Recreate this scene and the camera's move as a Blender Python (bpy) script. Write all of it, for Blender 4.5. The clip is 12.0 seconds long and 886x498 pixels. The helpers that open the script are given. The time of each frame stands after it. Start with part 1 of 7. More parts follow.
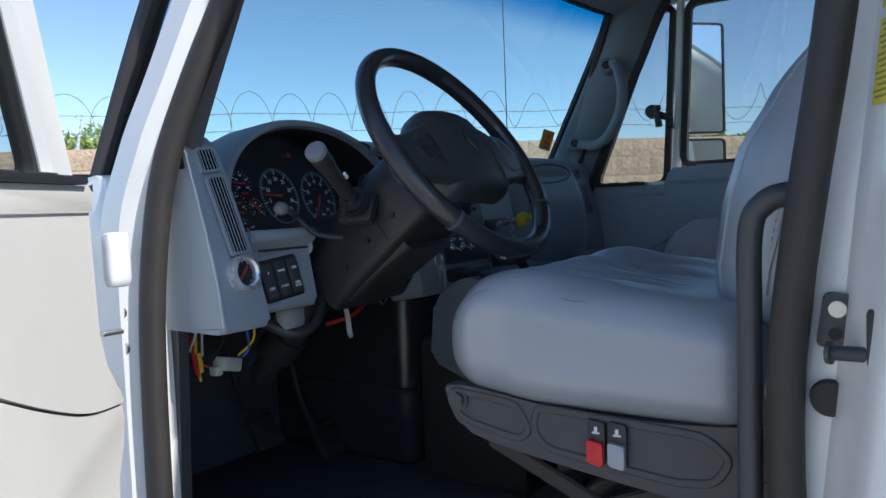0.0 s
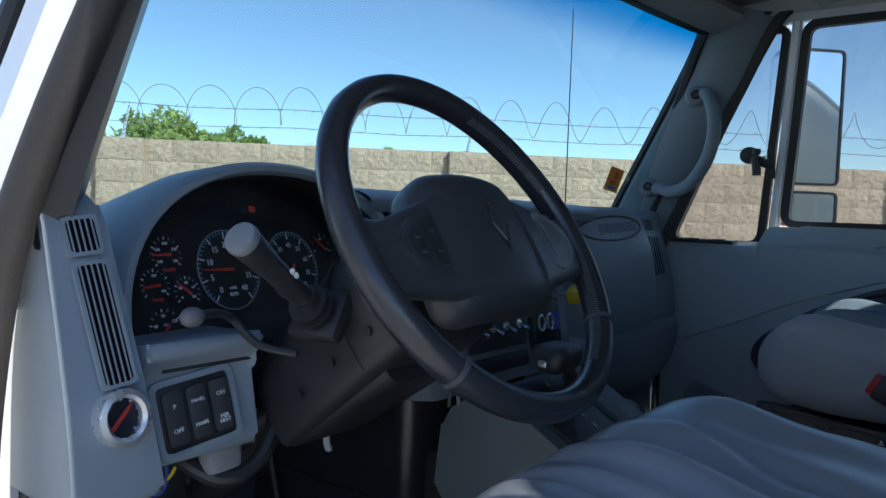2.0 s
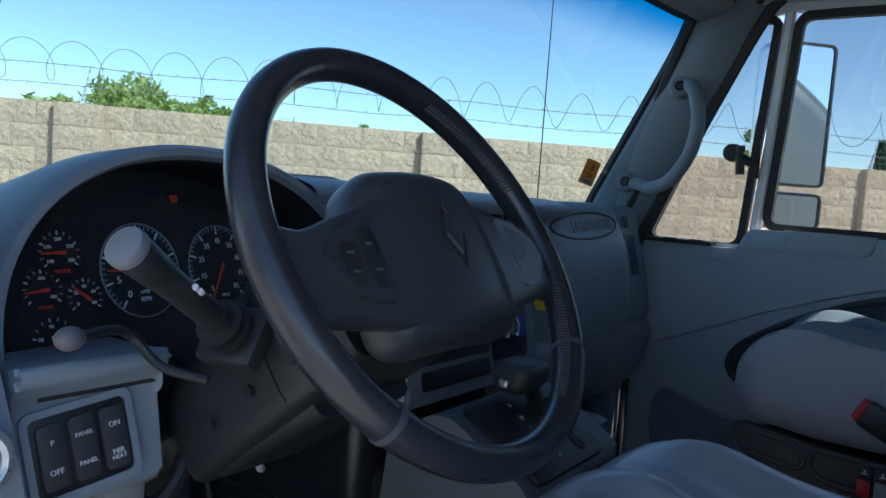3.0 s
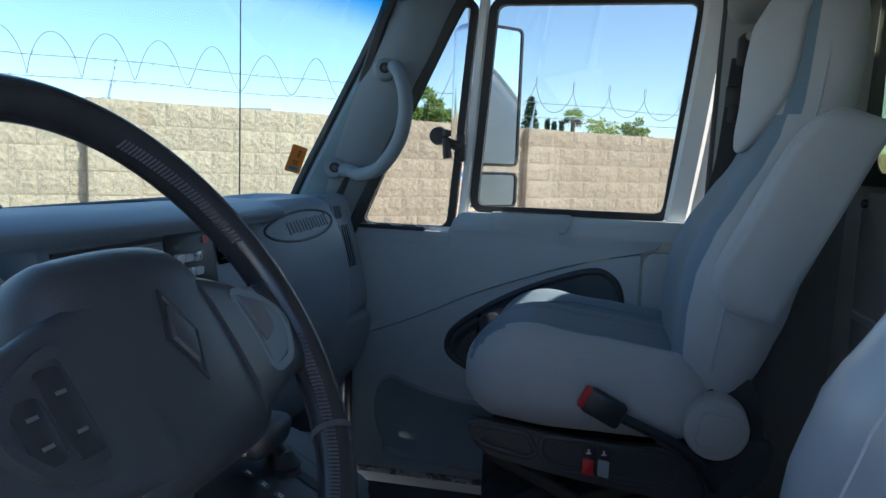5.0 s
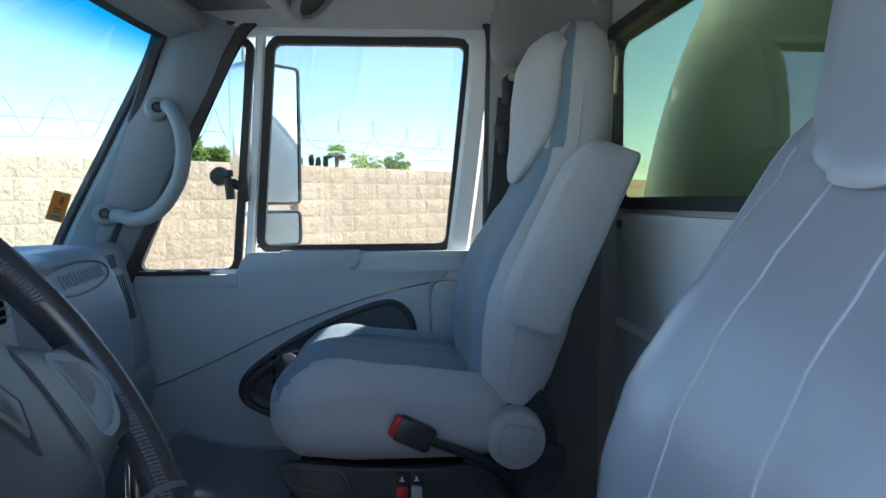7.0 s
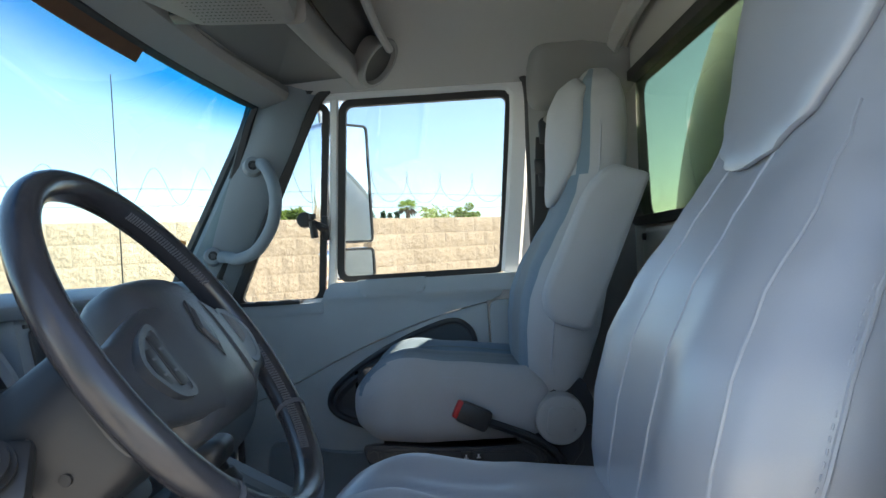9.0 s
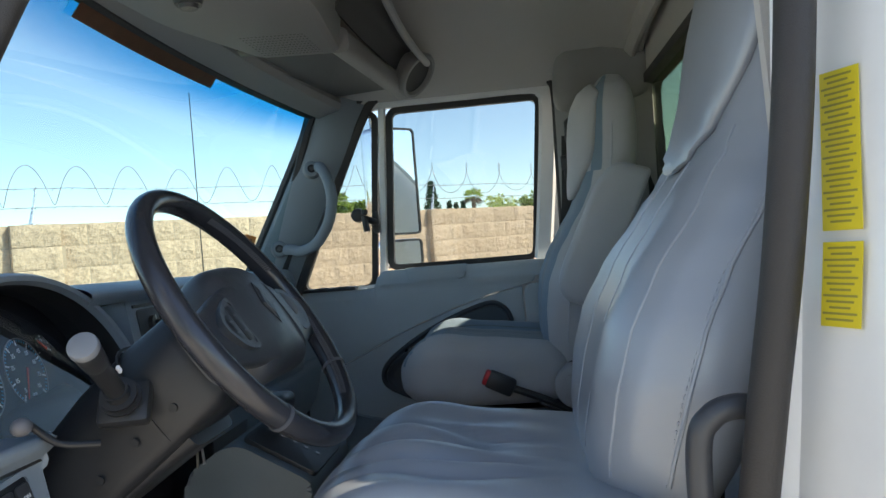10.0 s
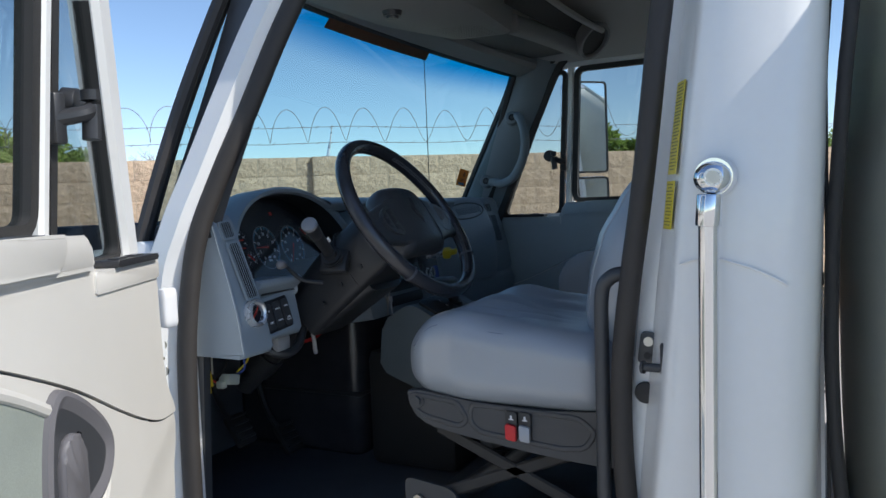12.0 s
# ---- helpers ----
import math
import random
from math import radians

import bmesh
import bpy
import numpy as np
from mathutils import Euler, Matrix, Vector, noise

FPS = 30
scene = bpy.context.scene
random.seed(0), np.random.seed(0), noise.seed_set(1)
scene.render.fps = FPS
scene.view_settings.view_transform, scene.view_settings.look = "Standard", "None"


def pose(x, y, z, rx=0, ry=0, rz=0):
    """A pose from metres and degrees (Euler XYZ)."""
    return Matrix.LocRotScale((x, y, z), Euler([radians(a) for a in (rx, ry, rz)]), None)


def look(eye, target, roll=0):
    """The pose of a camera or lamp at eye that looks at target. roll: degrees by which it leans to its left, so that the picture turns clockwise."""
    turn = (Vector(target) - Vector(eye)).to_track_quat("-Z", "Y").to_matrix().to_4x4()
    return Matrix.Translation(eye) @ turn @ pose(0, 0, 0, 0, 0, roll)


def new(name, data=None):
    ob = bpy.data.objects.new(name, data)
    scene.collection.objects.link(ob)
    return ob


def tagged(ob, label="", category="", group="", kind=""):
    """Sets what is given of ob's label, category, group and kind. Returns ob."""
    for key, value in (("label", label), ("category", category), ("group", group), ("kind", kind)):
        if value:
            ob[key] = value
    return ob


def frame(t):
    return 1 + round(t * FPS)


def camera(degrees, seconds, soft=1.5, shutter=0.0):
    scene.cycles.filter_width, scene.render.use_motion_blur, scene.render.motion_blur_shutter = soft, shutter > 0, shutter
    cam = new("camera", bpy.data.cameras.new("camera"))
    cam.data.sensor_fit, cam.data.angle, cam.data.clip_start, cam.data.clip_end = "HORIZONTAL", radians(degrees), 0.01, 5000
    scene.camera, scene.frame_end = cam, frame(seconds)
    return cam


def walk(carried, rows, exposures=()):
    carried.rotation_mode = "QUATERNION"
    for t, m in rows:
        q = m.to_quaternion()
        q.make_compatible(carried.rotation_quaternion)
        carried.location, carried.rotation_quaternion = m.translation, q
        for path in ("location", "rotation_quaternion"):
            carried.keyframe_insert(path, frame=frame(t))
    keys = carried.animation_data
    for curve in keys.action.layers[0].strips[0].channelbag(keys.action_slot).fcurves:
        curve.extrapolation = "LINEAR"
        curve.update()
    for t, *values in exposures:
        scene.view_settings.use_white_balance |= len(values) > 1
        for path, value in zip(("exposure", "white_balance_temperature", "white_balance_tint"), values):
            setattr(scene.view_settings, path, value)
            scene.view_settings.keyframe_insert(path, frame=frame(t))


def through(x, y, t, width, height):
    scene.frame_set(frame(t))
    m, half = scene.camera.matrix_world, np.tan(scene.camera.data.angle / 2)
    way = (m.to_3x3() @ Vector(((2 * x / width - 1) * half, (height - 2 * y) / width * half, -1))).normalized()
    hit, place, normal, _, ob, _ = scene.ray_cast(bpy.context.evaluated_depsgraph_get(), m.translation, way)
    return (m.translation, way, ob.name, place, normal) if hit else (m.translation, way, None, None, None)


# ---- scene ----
cam = camera(61.2, 12.0)
PATH = [
    (0, (-0.065, 0.004, 1.755), (-1.179, 1.661, 1.64), -2.3),
    (0.5, (-0.11, 0.135, 1.79), (-1.277, 1.756, 1.686), -0.9),
    (1, (-0.178, 0.239, 1.824), (-1.366, 1.846, 1.744), -0.6),
    (1.5, (-0.238, 0.32, 1.87), (-1.442, 1.915, 1.781), 0.4),
    (2, (-0.276, 0.419, 1.885), (-1.51, 1.989, 1.771), 1.9),
    (2.5, (-0.305, 0.5, 1.895), (-1.56, 2.051, 1.766), 3.0),
    (2.7, (-0.322, 0.521, 1.898), (-1.554, 2.09, 1.758), 3.5),
    (4.3, (-0.423, 0.625, 1.98), (-1.184, 2.46, 1.75), 2.7),
    (4.5, (-0.44, 0.637, 1.98), (-1.129, 2.5, 1.752), 2.3),
    (5, (-0.467, 0.664, 1.992), (-0.895, 2.604, 1.76), 2.1),
    (5.5, (-0.479, 0.688, 2.008), (-0.715, 2.658, 1.761), 1.8),
    (6, (-0.483, 0.695, 2.011), (-0.522, 2.678, 1.759), 1.1),
    (6.5, (-0.505, 0.681, 2.002), (-0.379, 2.668, 1.813), 0.4),
    (6.7, (-0.515, 0.666, 2.0), (-0.351, 2.652, 1.837), -0.0),
    (8.3, (-0.523, 0.479, 1.949), (-0.385, 2.474, 1.933), -2.1),
    (8.5, (-0.515, 0.437, 1.943), (-0.421, 2.435, 1.943), -2.3),
    (9, (-0.486, 0.333, 1.93), (-0.504, 2.332, 1.941), -3.6),
    (9.5, (-0.449, 0.192, 1.93), (-0.535, 2.19, 1.952), -4.6),
    (10, (-0.382, 0.072, 1.926), (-0.582, 2.062, 1.92), -4.7),
    (10.5, (-0.263, -0.04, 1.913), (-0.654, 1.921, 1.878), -4.4),
    (11, (-0.125, -0.152, 1.895), (-0.778, 1.736, 1.815), -2.7),
    (11.5, (-0.021, -0.276, 1.888), (-0.817, 1.555, 1.775), -2.1),
    (12, (0.101, -0.44, 1.886), (-0.797, 1.343, 1.758), -2.4),
]
EXPOSURES = [(0.0, 0.30, 6200, 10), (2.5, 0.55, 6150, 10), (4.5, 0.90, 6350, 10), (5.5, 1.28, 6500, 10), (6.5, 1.68, 6450, 10), (8.5, 1.58, 7100, 10), (9.0, 1.66, 7350, 10), (9.5, 1.42, 7600, 10), (10.0, 1.16, 7550, 10), (10.5, 0.80, 6800, 10), (11.2, 0.32, 6450, 10), (12.0, 0.13, 6400, 10)]
walk(cam, [(t, look(eye, target, roll)) for t, eye, target, roll in PATH], EXPOSURES)

# ---- sky and sun ----
SUN_EL, SUN_AZ = 43.0, 90.0  # degrees; azimuth clockwise from +y
world = bpy.data.worlds.new("sky")
scene.world = world
world.use_nodes = True
wn = world.node_tree
wn.nodes.clear()
sky = wn.nodes.new("ShaderNodeTexSky")
sky.sky_type = "NISHITA"
sky.sun_disc = False
sky.sun_elevation, sky.sun_rotation = radians(SUN_EL), radians(SUN_AZ)
sky.air_density, sky.dust_density, sky.ozone_density, sky.altitude = 1.0, 0.1, 2.5, 1500
wbg = wn.nodes.new("ShaderNodeBackground")
wbg.inputs["Strength"].default_value = 0.16
wout = wn.nodes.new("ShaderNodeOutputWorld")
wn.links.new(sky.outputs[0], wbg.inputs["Color"])
wn.links.new(wbg.outputs[0], wout.inputs["Surface"])
sun_data = bpy.data.lights.new("sun", "SUN")
sun_data.energy, sun_data.angle, sun_data.color = 4.0, radians(0.5), (1.0, 0.95, 0.87)
sun = new("sun", sun_data)
sd = Vector((math.sin(radians(SUN_AZ)) * math.cos(radians(SUN_EL)), math.cos(radians(SUN_AZ)) * math.cos(radians(SUN_EL)), math.sin(radians(SUN_EL))))
sun.matrix_world = look(sd * 30, (0, 0, 0))


# ---- materials ----
def material(name, color, rough=0.5, metal=0.0, grain=0.0, grain_scale=200.0, blotch=0.0, blotch_scale=6.0,
             bump=0.0, bump_scale=400.0, coat=0.0, coat_rough=0.06, spec=0.5, rand=0.0, island=0.0, sheen=0.0):
    """A surface with fine grain, broad blotches of wear and a fine relief, all in metres."""
    m = bpy.data.materials.new(name)
    m.use_nodes = True
    nt = m.node_tree
    b = nt.nodes["Principled BSDF"]
    b.inputs["Roughness"].default_value, b.inputs["Metallic"].default_value = rough, metal
    b.inputs["Specular IOR Level"].default_value = spec
    b.inputs["Coat Weight"].default_value = coat
    b.inputs["Coat Roughness"].default_value = coat_rough
    b.inputs["Sheen Weight"].default_value = sheen
    co = nt.nodes.new("ShaderNodeTexCoord")
    rgb = nt.nodes.new("ShaderNodeRGB")
    rgb.outputs[0].default_value = (*color, 1)
    out = rgb.outputs[0]

    def vary(out, fac, amount):
        mr = nt.nodes.new("ShaderNodeMapRange")
        mr.inputs["To Min"].default_value, mr.inputs["To Max"].default_value = 1 - amount, 1 + amount
        nt.links.new(fac, mr.inputs["Value"])
        mx = nt.nodes.new("ShaderNodeVectorMath")
        mx.operation = "SCALE"
        nt.links.new(out, mx.inputs[0])
        nt.links.new(mr.outputs[0], mx.inputs["Scale"])
        return mx.outputs[0]

    def noise_tex(scale, detail=3.0, rough_n=0.6):
        n = nt.nodes.new("ShaderNodeTexNoise")
        n.inputs["Scale"].default_value, n.inputs["Detail"].default_value, n.inputs["Roughness"].default_value = scale, detail, rough_n
        nt.links.new(co.outputs["Object"], n.inputs["Vector"])
        return n.outputs["Fac"]

    if grain:
        out = vary(out, noise_tex(grain_scale), grain)
    if blotch:
        fac = noise_tex(blotch_scale, 5.0)
        out = vary(out, fac, blotch)
        mr = nt.nodes.new("ShaderNodeMapRange")
        mr.inputs["To Min"].default_value, mr.inputs["To Max"].default_value = max(rough - 0.12, 0.03), min(rough + 0.12, 1)
        nt.links.new(fac, mr.inputs["Value"])
        nt.links.new(mr.outputs[0], b.inputs["Roughness"])
    if rand:
        oi = nt.nodes.new("ShaderNodeObjectInfo")
        out = vary(out, oi.outputs["Random"], rand)
    if island:
        ge = nt.nodes.new("ShaderNodeNewGeometry")
        out = vary(out, ge.outputs["Random Per Island"], island)
    nt.links.new(out, b.inputs["Base Color"])
    if bump:
        bp = nt.nodes.new("ShaderNodeBump")
        bp.inputs["Strength"].default_value, bp.inputs["Distance"].default_value = bump, 0.002
        nt.links.new(noise_tex(bump_scale, 2.0), bp.inputs["Height"])
        nt.links.new(bp.outputs[0], b.inputs["Normal"])
    return m


def glass(name, tint=(1, 1, 1), ior=1.45, band=None):
    """A thin pane: clear or tinted, with Fresnel gloss. band: (low z, high z, colour) of a shade strip along the top."""
    m = bpy.data.materials.new(name)
    m.use_nodes = True
    nt = m.node_tree
    nt.nodes.clear()
    o = nt.nodes.new("ShaderNodeOutputMaterial")
    tr, gl, mx, fr = (nt.nodes.new("ShaderNode" + k) for k in ("BsdfTransparent", "BsdfGlossy", "MixShader", "LayerWeight"))
    tr.inputs["Color"].default_value = (*tint, 1)
    gl.inputs["Roughness"].default_value = 0.0
    fr.inputs["Blend"].default_value = 0.5
    pw = nt.nodes.new("ShaderNodeMath")
    pw.operation = "POWER"
    pw.inputs[1].default_value = 4.0
    nt.links.new(fr.outputs["Facing"], pw.inputs[0])
    gm = nt.nodes.new("ShaderNodeMapRange")
    f0 = ((ior - 1) / (ior + 1)) ** 2
    gm.inputs["To Min"].default_value, gm.inputs["To Max"].default_value = f0, 0.75
    nt.links.new(pw.outputs[0], gm.inputs["Value"])
    if band:
        co, sx, mr, mc = (nt.nodes.new("ShaderNode" + k) for k in ("TexCoord", "SeparateXYZ", "MapRange", "Mix"))
        mc.data_type = "RGBA"
        mr.interpolation_type = "SMOOTHSTEP"
        nt.links.new(co.outputs["Object"], sx.inputs[0])
        nt.links.new(sx.outputs["Z"], mr.inputs["Value"])
        mr.inputs["From Min"].default_value, mr.inputs["From Max"].default_value = band[0], band[1]
        nt.links.new(mr.outputs[0], mc.inputs["Factor"])
        mc.inputs["A"].default_value, mc.inputs["B"].default_value = (*tint, 1), (*band[2], 1)
        nt.links.new(mc.outputs["Result"], tr.inputs["Color"])
    nt.links.new(gm.outputs[0], mx.inputs["Fac"])
    nt.links.new(tr.outputs[0], mx.inputs[1])
    nt.links.new(gl.outputs[0], mx.inputs[2])
    nt.links.new(mx.outputs[0], o.inputs["Surface"])
    return m


M = {}
M["white"] = material("white_paint", (0.84, 0.84, 0.825), 0.32, blotch=0.04, blotch_scale=3, grain=0.02, grain_scale=60, coat=0.6)
M["trim"] = material("grey_moulded_plastic", (0.270, 0.320, 0.365), 0.40, grain=0.05, grain_scale=500, blotch=0.07, blotch_scale=7, bump=0.25, bump_scale=900)
M["door_trim"] = material("light_grey_moulded_plastic", (0.45, 0.51, 0.535), 0.48, grain=0.05, grain_scale=500, blotch=0.09, blotch_scale=5, bump=0.25, bump_scale=900)
M["pillar"] = material("dark_grey_pillar_plastic", (0.21, 0.25, 0.275), 0.55, grain=0.05, grain_scale=500, blotch=0.08, blotch_scale=6, bump=0.25, bump_scale=900)
M["dark"] = material("charcoal_plastic", (0.054, 0.057, 0.063), 0.32, grain=0.08, grain_scale=500, blotch=0.15, blotch_scale=8, bump=0.2, bump_scale=900)
M["black"] = material("black_plastic", (0.030, 0.031, 0.034), 0.4, blotch=0.2, blotch_scale=12, bump=0.1, bump_scale=800)
M["rubber"] = material("black_rubber", (0.032, 0.031, 0.031), 0.62, blotch=0.25, blotch_scale=9, bump=0.3, bump_scale=500)
M["seal"] = material("worn_rubber_seal", (0.036, 0.032, 0.030), 0.58, blotch=0.3, blotch_scale=9, bump=0.3, bump_scale=500)
M["mat"] = material("black_floor_mat", (0.085, 0.093, 0.108), 0.75, blotch=0.4, blotch_scale=7, bump=0.5, bump_scale=300)
M["vinyl"] = material("grey_vinyl", (0.31, 0.345, 0.39), 0.34, spec=0.9, coat=0.6, coat_rough=0.26, grain=0.03, grain_scale=700, blotch=0.06, blotch_scale=7, bump=0.12, bump_scale=1100)
M["cloth"] = material("grey_seat_cloth", (0.185, 0.23, 0.245), 0.9, grain=0.22, grain_scale=900, blotch=0.08, blotch_scale=9, bump=0.6, bump_scale=1200, sheen=0.2)
M["cloth_pale"] = material("pale_grey_seat_cloth", (0.455, 0.460, 0.470), 0.85, grain=0.14, grain_scale=900, blotch=0.07, blotch_scale=9, bump=0.4, bump_scale=1200, sheen=0.2)
M["cloth_seam"] = material("grey_cloth_seam", (0.46, 0.48, 0.51), 0.8)
M["faded"] = material("sun_faded_door_fabric", (0.27, 0.30, 0.27), 0.95, grain=0.2, grain_scale=500, blotch=0.2, blotch_scale=9, bump=0.5, bump_scale=700)
M["bowl"] = material("scuffed_dark_grey_plastic", (0.15, 0.145, 0.155), 0.5, grain=0.05, grain_scale=400, blotch=0.15, blotch_scale=20, bump=0.2)
M["visor"] = material("dark_visor_vinyl", (0.11, 0.108, 0.104), 0.6, grain=0.06, grain_scale=500, blotch=0.1, blotch_scale=7, bump=0.3, bump_scale=900)
M["lever_grey"] = material("dull_grey_plastic", (0.22, 0.23, 0.25), 0.5, blotch=0.08)
# door_trim's plastic on the driver's door, with sun and warm ground bounce painted in
M["door_faded"] = material("sunlit_door_plastic", (0.64, 0.62, 0.58), 0.5, grain=0.04, grain_scale=500, blotch=0.08, blotch_scale=5, bump=0.25, bump_scale=900)
M["rear_paint"] = material("pale_painted_panel", (0.66, 0.68, 0.67), 0.42, blotch=0.06, blotch_scale=5, grain=0.03, grain_scale=200)
M["tray_dark"] = material("dark_tray_lining", (0.045, 0.044, 0.043), 0.7, blotch=0.15, blotch_scale=9, bump=0.3, bump_scale=700)
M["void"] = material("unlit_matt_black", (0.005, 0.005, 0.006), 0.95, spec=0.05, blotch=0.2)
M["overhead"] = material("overhead_grey_plastic", (0.27, 0.27, 0.262), 0.6, grain=0.05, grain_scale=500, blotch=0.07, blotch_scale=7, bump=0.25, bump_scale=900)
M["vinyl_seam"] = material("grey_vinyl_seam", (0.36, 0.395, 0.44), 0.4)
M["stitch"] = material("dull_grey_stitching", (0.20, 0.22, 0.26), 0.7)
M["console"] = material("grey_green_console_plastic", (0.15, 0.18, 0.195), 0.5, grain=0.05, grain_scale=400, blotch=0.12, blotch_scale=10, bump=0.2)
M["cloth_blue"] = material("blue_grey_seat_cloth", (0.17, 0.245, 0.30), 0.9, grain=0.25, grain_scale=900, blotch=0.1, blotch_scale=9, bump=0.6, bump_scale=1200, sheen=0.2)
M["carpet"] = material("dark_door_fabric", (0.09, 0.11, 0.125), 0.95, grain=0.35, grain_scale=500, blotch=0.15, bump=0.7, bump_scale=700)
M["headliner"] = material("headliner_fabric", (0.50, 0.485, 0.46), 0.92, grain=0.08, grain_scale=700, blotch=0.06, blotch_scale=4, bump=0.3, bump_scale=900)
M["leather"] = material("worn_black_leather", (0.034, 0.035, 0.042), 0.20, blotch=0.35, blotch_scale=14, bump=0.10, bump_scale=700, spec=0.6)
M["thread"] = material("grey_thread", (0.075, 0.08, 0.095), 0.7)
M["chrome"] = material("chrome", (0.82, 0.83, 0.85), 0.07, metal=1.0, blotch=0.03, blotch_scale=20)
M["steel"] = material("zinc_plated_steel", (0.55, 0.54, 0.50), 0.35, metal=1.0, blotch=0.15, blotch_scale=40)
M["alu"] = material("brushed_silver", (0.72, 0.73, 0.75), 0.28, metal=0.7, blotch=0.08, blotch_scale=30)
M["red"] = material("red_plastic", (0.62, 0.025, 0.03), 0.4, blotch=0.05)
M["needle"] = material("red_needle", (0.80, 0.05, 0.03), 0.5)
M["ink"] = material("white_print", (0.75, 0.76, 0.78), 0.6)
M["ink_blue"] = material("blue_print", (0.10, 0.42, 0.62), 0.6)
M["ink_dim"] = material("grey_print", (0.30, 0.31, 0.33), 0.6)
M["yellow_label"] = material("yellow_label", (0.72, 0.58, 0.03), 0.45, blotch=0.08, blotch_scale=30)
M["label_ink"] = material("faded_label_print", (0.30, 0.26, 0.05), 0.6)
M["yellow"] = material("yellow_plastic", (0.72, 0.55, 0.03), 0.4, blotch=0.05)
M["grey_btn"] = material("grey_button_plastic", (0.36, 0.38, 0.42), 0.45, blotch=0.05)
M["knob"] = material("pale_grey_knob", (0.44, 0.43, 0.42), 0.5, blotch=0.08, blotch_scale=20, bump=0.2)
M["gauge_face"] = material("gauge_face_black", (0.010, 0.010, 0.013), 0.5, blotch=0.1)
M["mortar"] = material("mortar", (0.47, 0.37, 0.275), 0.95, grain=0.12, grain_scale=60, blotch=0.1, bump=0.6, bump_scale=90)


def stone(name, color):
    """Split-face concrete: coarse broken relief over fine grain."""
    m = material(name, color, 0.95, grain=0.42, grain_scale=30, blotch=0.16, blotch_scale=1.6, bump=1.0, bump_scale=17, rand=0.07)
    for nd in m.node_tree.nodes:
        if nd.type == "BUMP":
            nd.inputs["Distance"].default_value = 0.035
            nz = nd.inputs["Height"].links[0].from_node
            nz.inputs["Detail"].default_value, nz.inputs["Roughness"].default_value = 7.0, 0.62
    return m


M["block"] = stone("split_face_block", (0.585, 0.432, 0.300))
M["ground"] = material("pale_concrete_yard", (0.52, 0.485, 0.43), 0.9, grain=0.15, grain_scale=12, blotch=0.15, blotch_scale=0.4, bump=0.4, bump_scale=60)
M["wire"] = material("galvanised_wire", (0.28, 0.28, 0.28), 0.5, metal=0.6)
M["tank"] = material("painted_tank_steel", (0.78, 0.79, 0.69), 0.42, grain=0.05, grain_scale=80, blotch=0.16, blotch_scale=2.5, bump=0.15, bump_scale=60)


def thin(name, color, through, island=0.0, blotch=0.0):
    """A thin sheet that lets part of the light through: paper, film, leaves."""
    m = material(name, color, 0.7, island=island, blotch=blotch, blotch_scale=30)
    nt = m.node_tree
    bs = nt.nodes["Principled BSDF"]
    tl, mx = nt.nodes.new("ShaderNodeBsdfTranslucent"), nt.nodes.new("ShaderNodeMixShader")
    nt.links.new(bs.inputs["Base Color"].links[0].from_socket, tl.inputs["Color"])
    mx.inputs["Fac"].default_value = through
    nt.links.new(bs.outputs[0], mx.inputs[1])
    nt.links.new(tl.outputs[0], mx.inputs[2])
    nt.links.new(mx.outputs[0], nt.nodes["Material Output"].inputs["Surface"])
    return m


M["leaf"] = thin("tree_leaves", (0.30, 0.40, 0.10), 0.5, 0.45)
M["leaf_light"] = thin("young_leaves", (0.44, 0.52, 0.17), 0.5, 0.4)
M["leaf_dark"] = material("dark_conifer_leaves", (0.05, 0.10, 0.05), 0.8, island=0.4)
M["bark"] = material("bark", (0.16, 0.12, 0.09), 0.9, grain=0.3, grain_scale=20, bump=0.6, bump_scale=30)
M["twig"] = material("bare_twigs", (0.30, 0.26, 0.25), 0.9)
M["stucco"] = material("pale_stucco", (0.62, 0.60, 0.57), 0.9, blotch=0.06, bump=0.3, bump_scale=40)
M["roof"] = material("pale_roofing", (0.55, 0.55, 0.55), 0.8, blotch=0.1)
M["mirror"] = material("mirror_glass", (0.9, 0.91, 0.92), 0.02, metal=1.0)
M["brown"] = thin("brown_film", (0.20, 0.10, 0.06), 0.4, 0, 0.2)
M["orange"] = thin("orange_sticker", (0.78, 0.40, 0.12), 0.6, 0, 0.06)
M["wire_red"] = material("red_cable", (0.55, 0.03, 0.03), 0.5)
M["wire_blue"] = material("blue_cable", (0.06, 0.10, 0.42), 0.5)
M["wire_pale"] = material("pale_connector", (0.55, 0.57, 0.50), 0.55, blotch=0.05)
M["glass_clear"] = glass("window_glass", (0.70, 0.745, 0.75))
M["glass_front"] = glass("windshield_glass", (0.590, 0.745, 0.745), band=(0.49, 0.60, (0.0, 0.33, 0.56)))
M["glass_rear"] = glass("rear_window_glass", (0.54, 0.62, 0.48), ior=1.75)
M["lens"] = glass("gauge_lens", (0.90, 0.92, 0.95), ior=1.45)


# ---- mesh helpers ----
def thing(name, label, category, at=(0, 0, 0), group="", kind=""):
    ob = new(name)
    ob.location = at
    ob.empty_display_size = 0.05
    return tagged(ob, label, category, group, kind)


def base_of(ob):
    v = Vector((0, 0, 0))
    while ob:
        v += ob.location
        ob = ob.parent
    return v


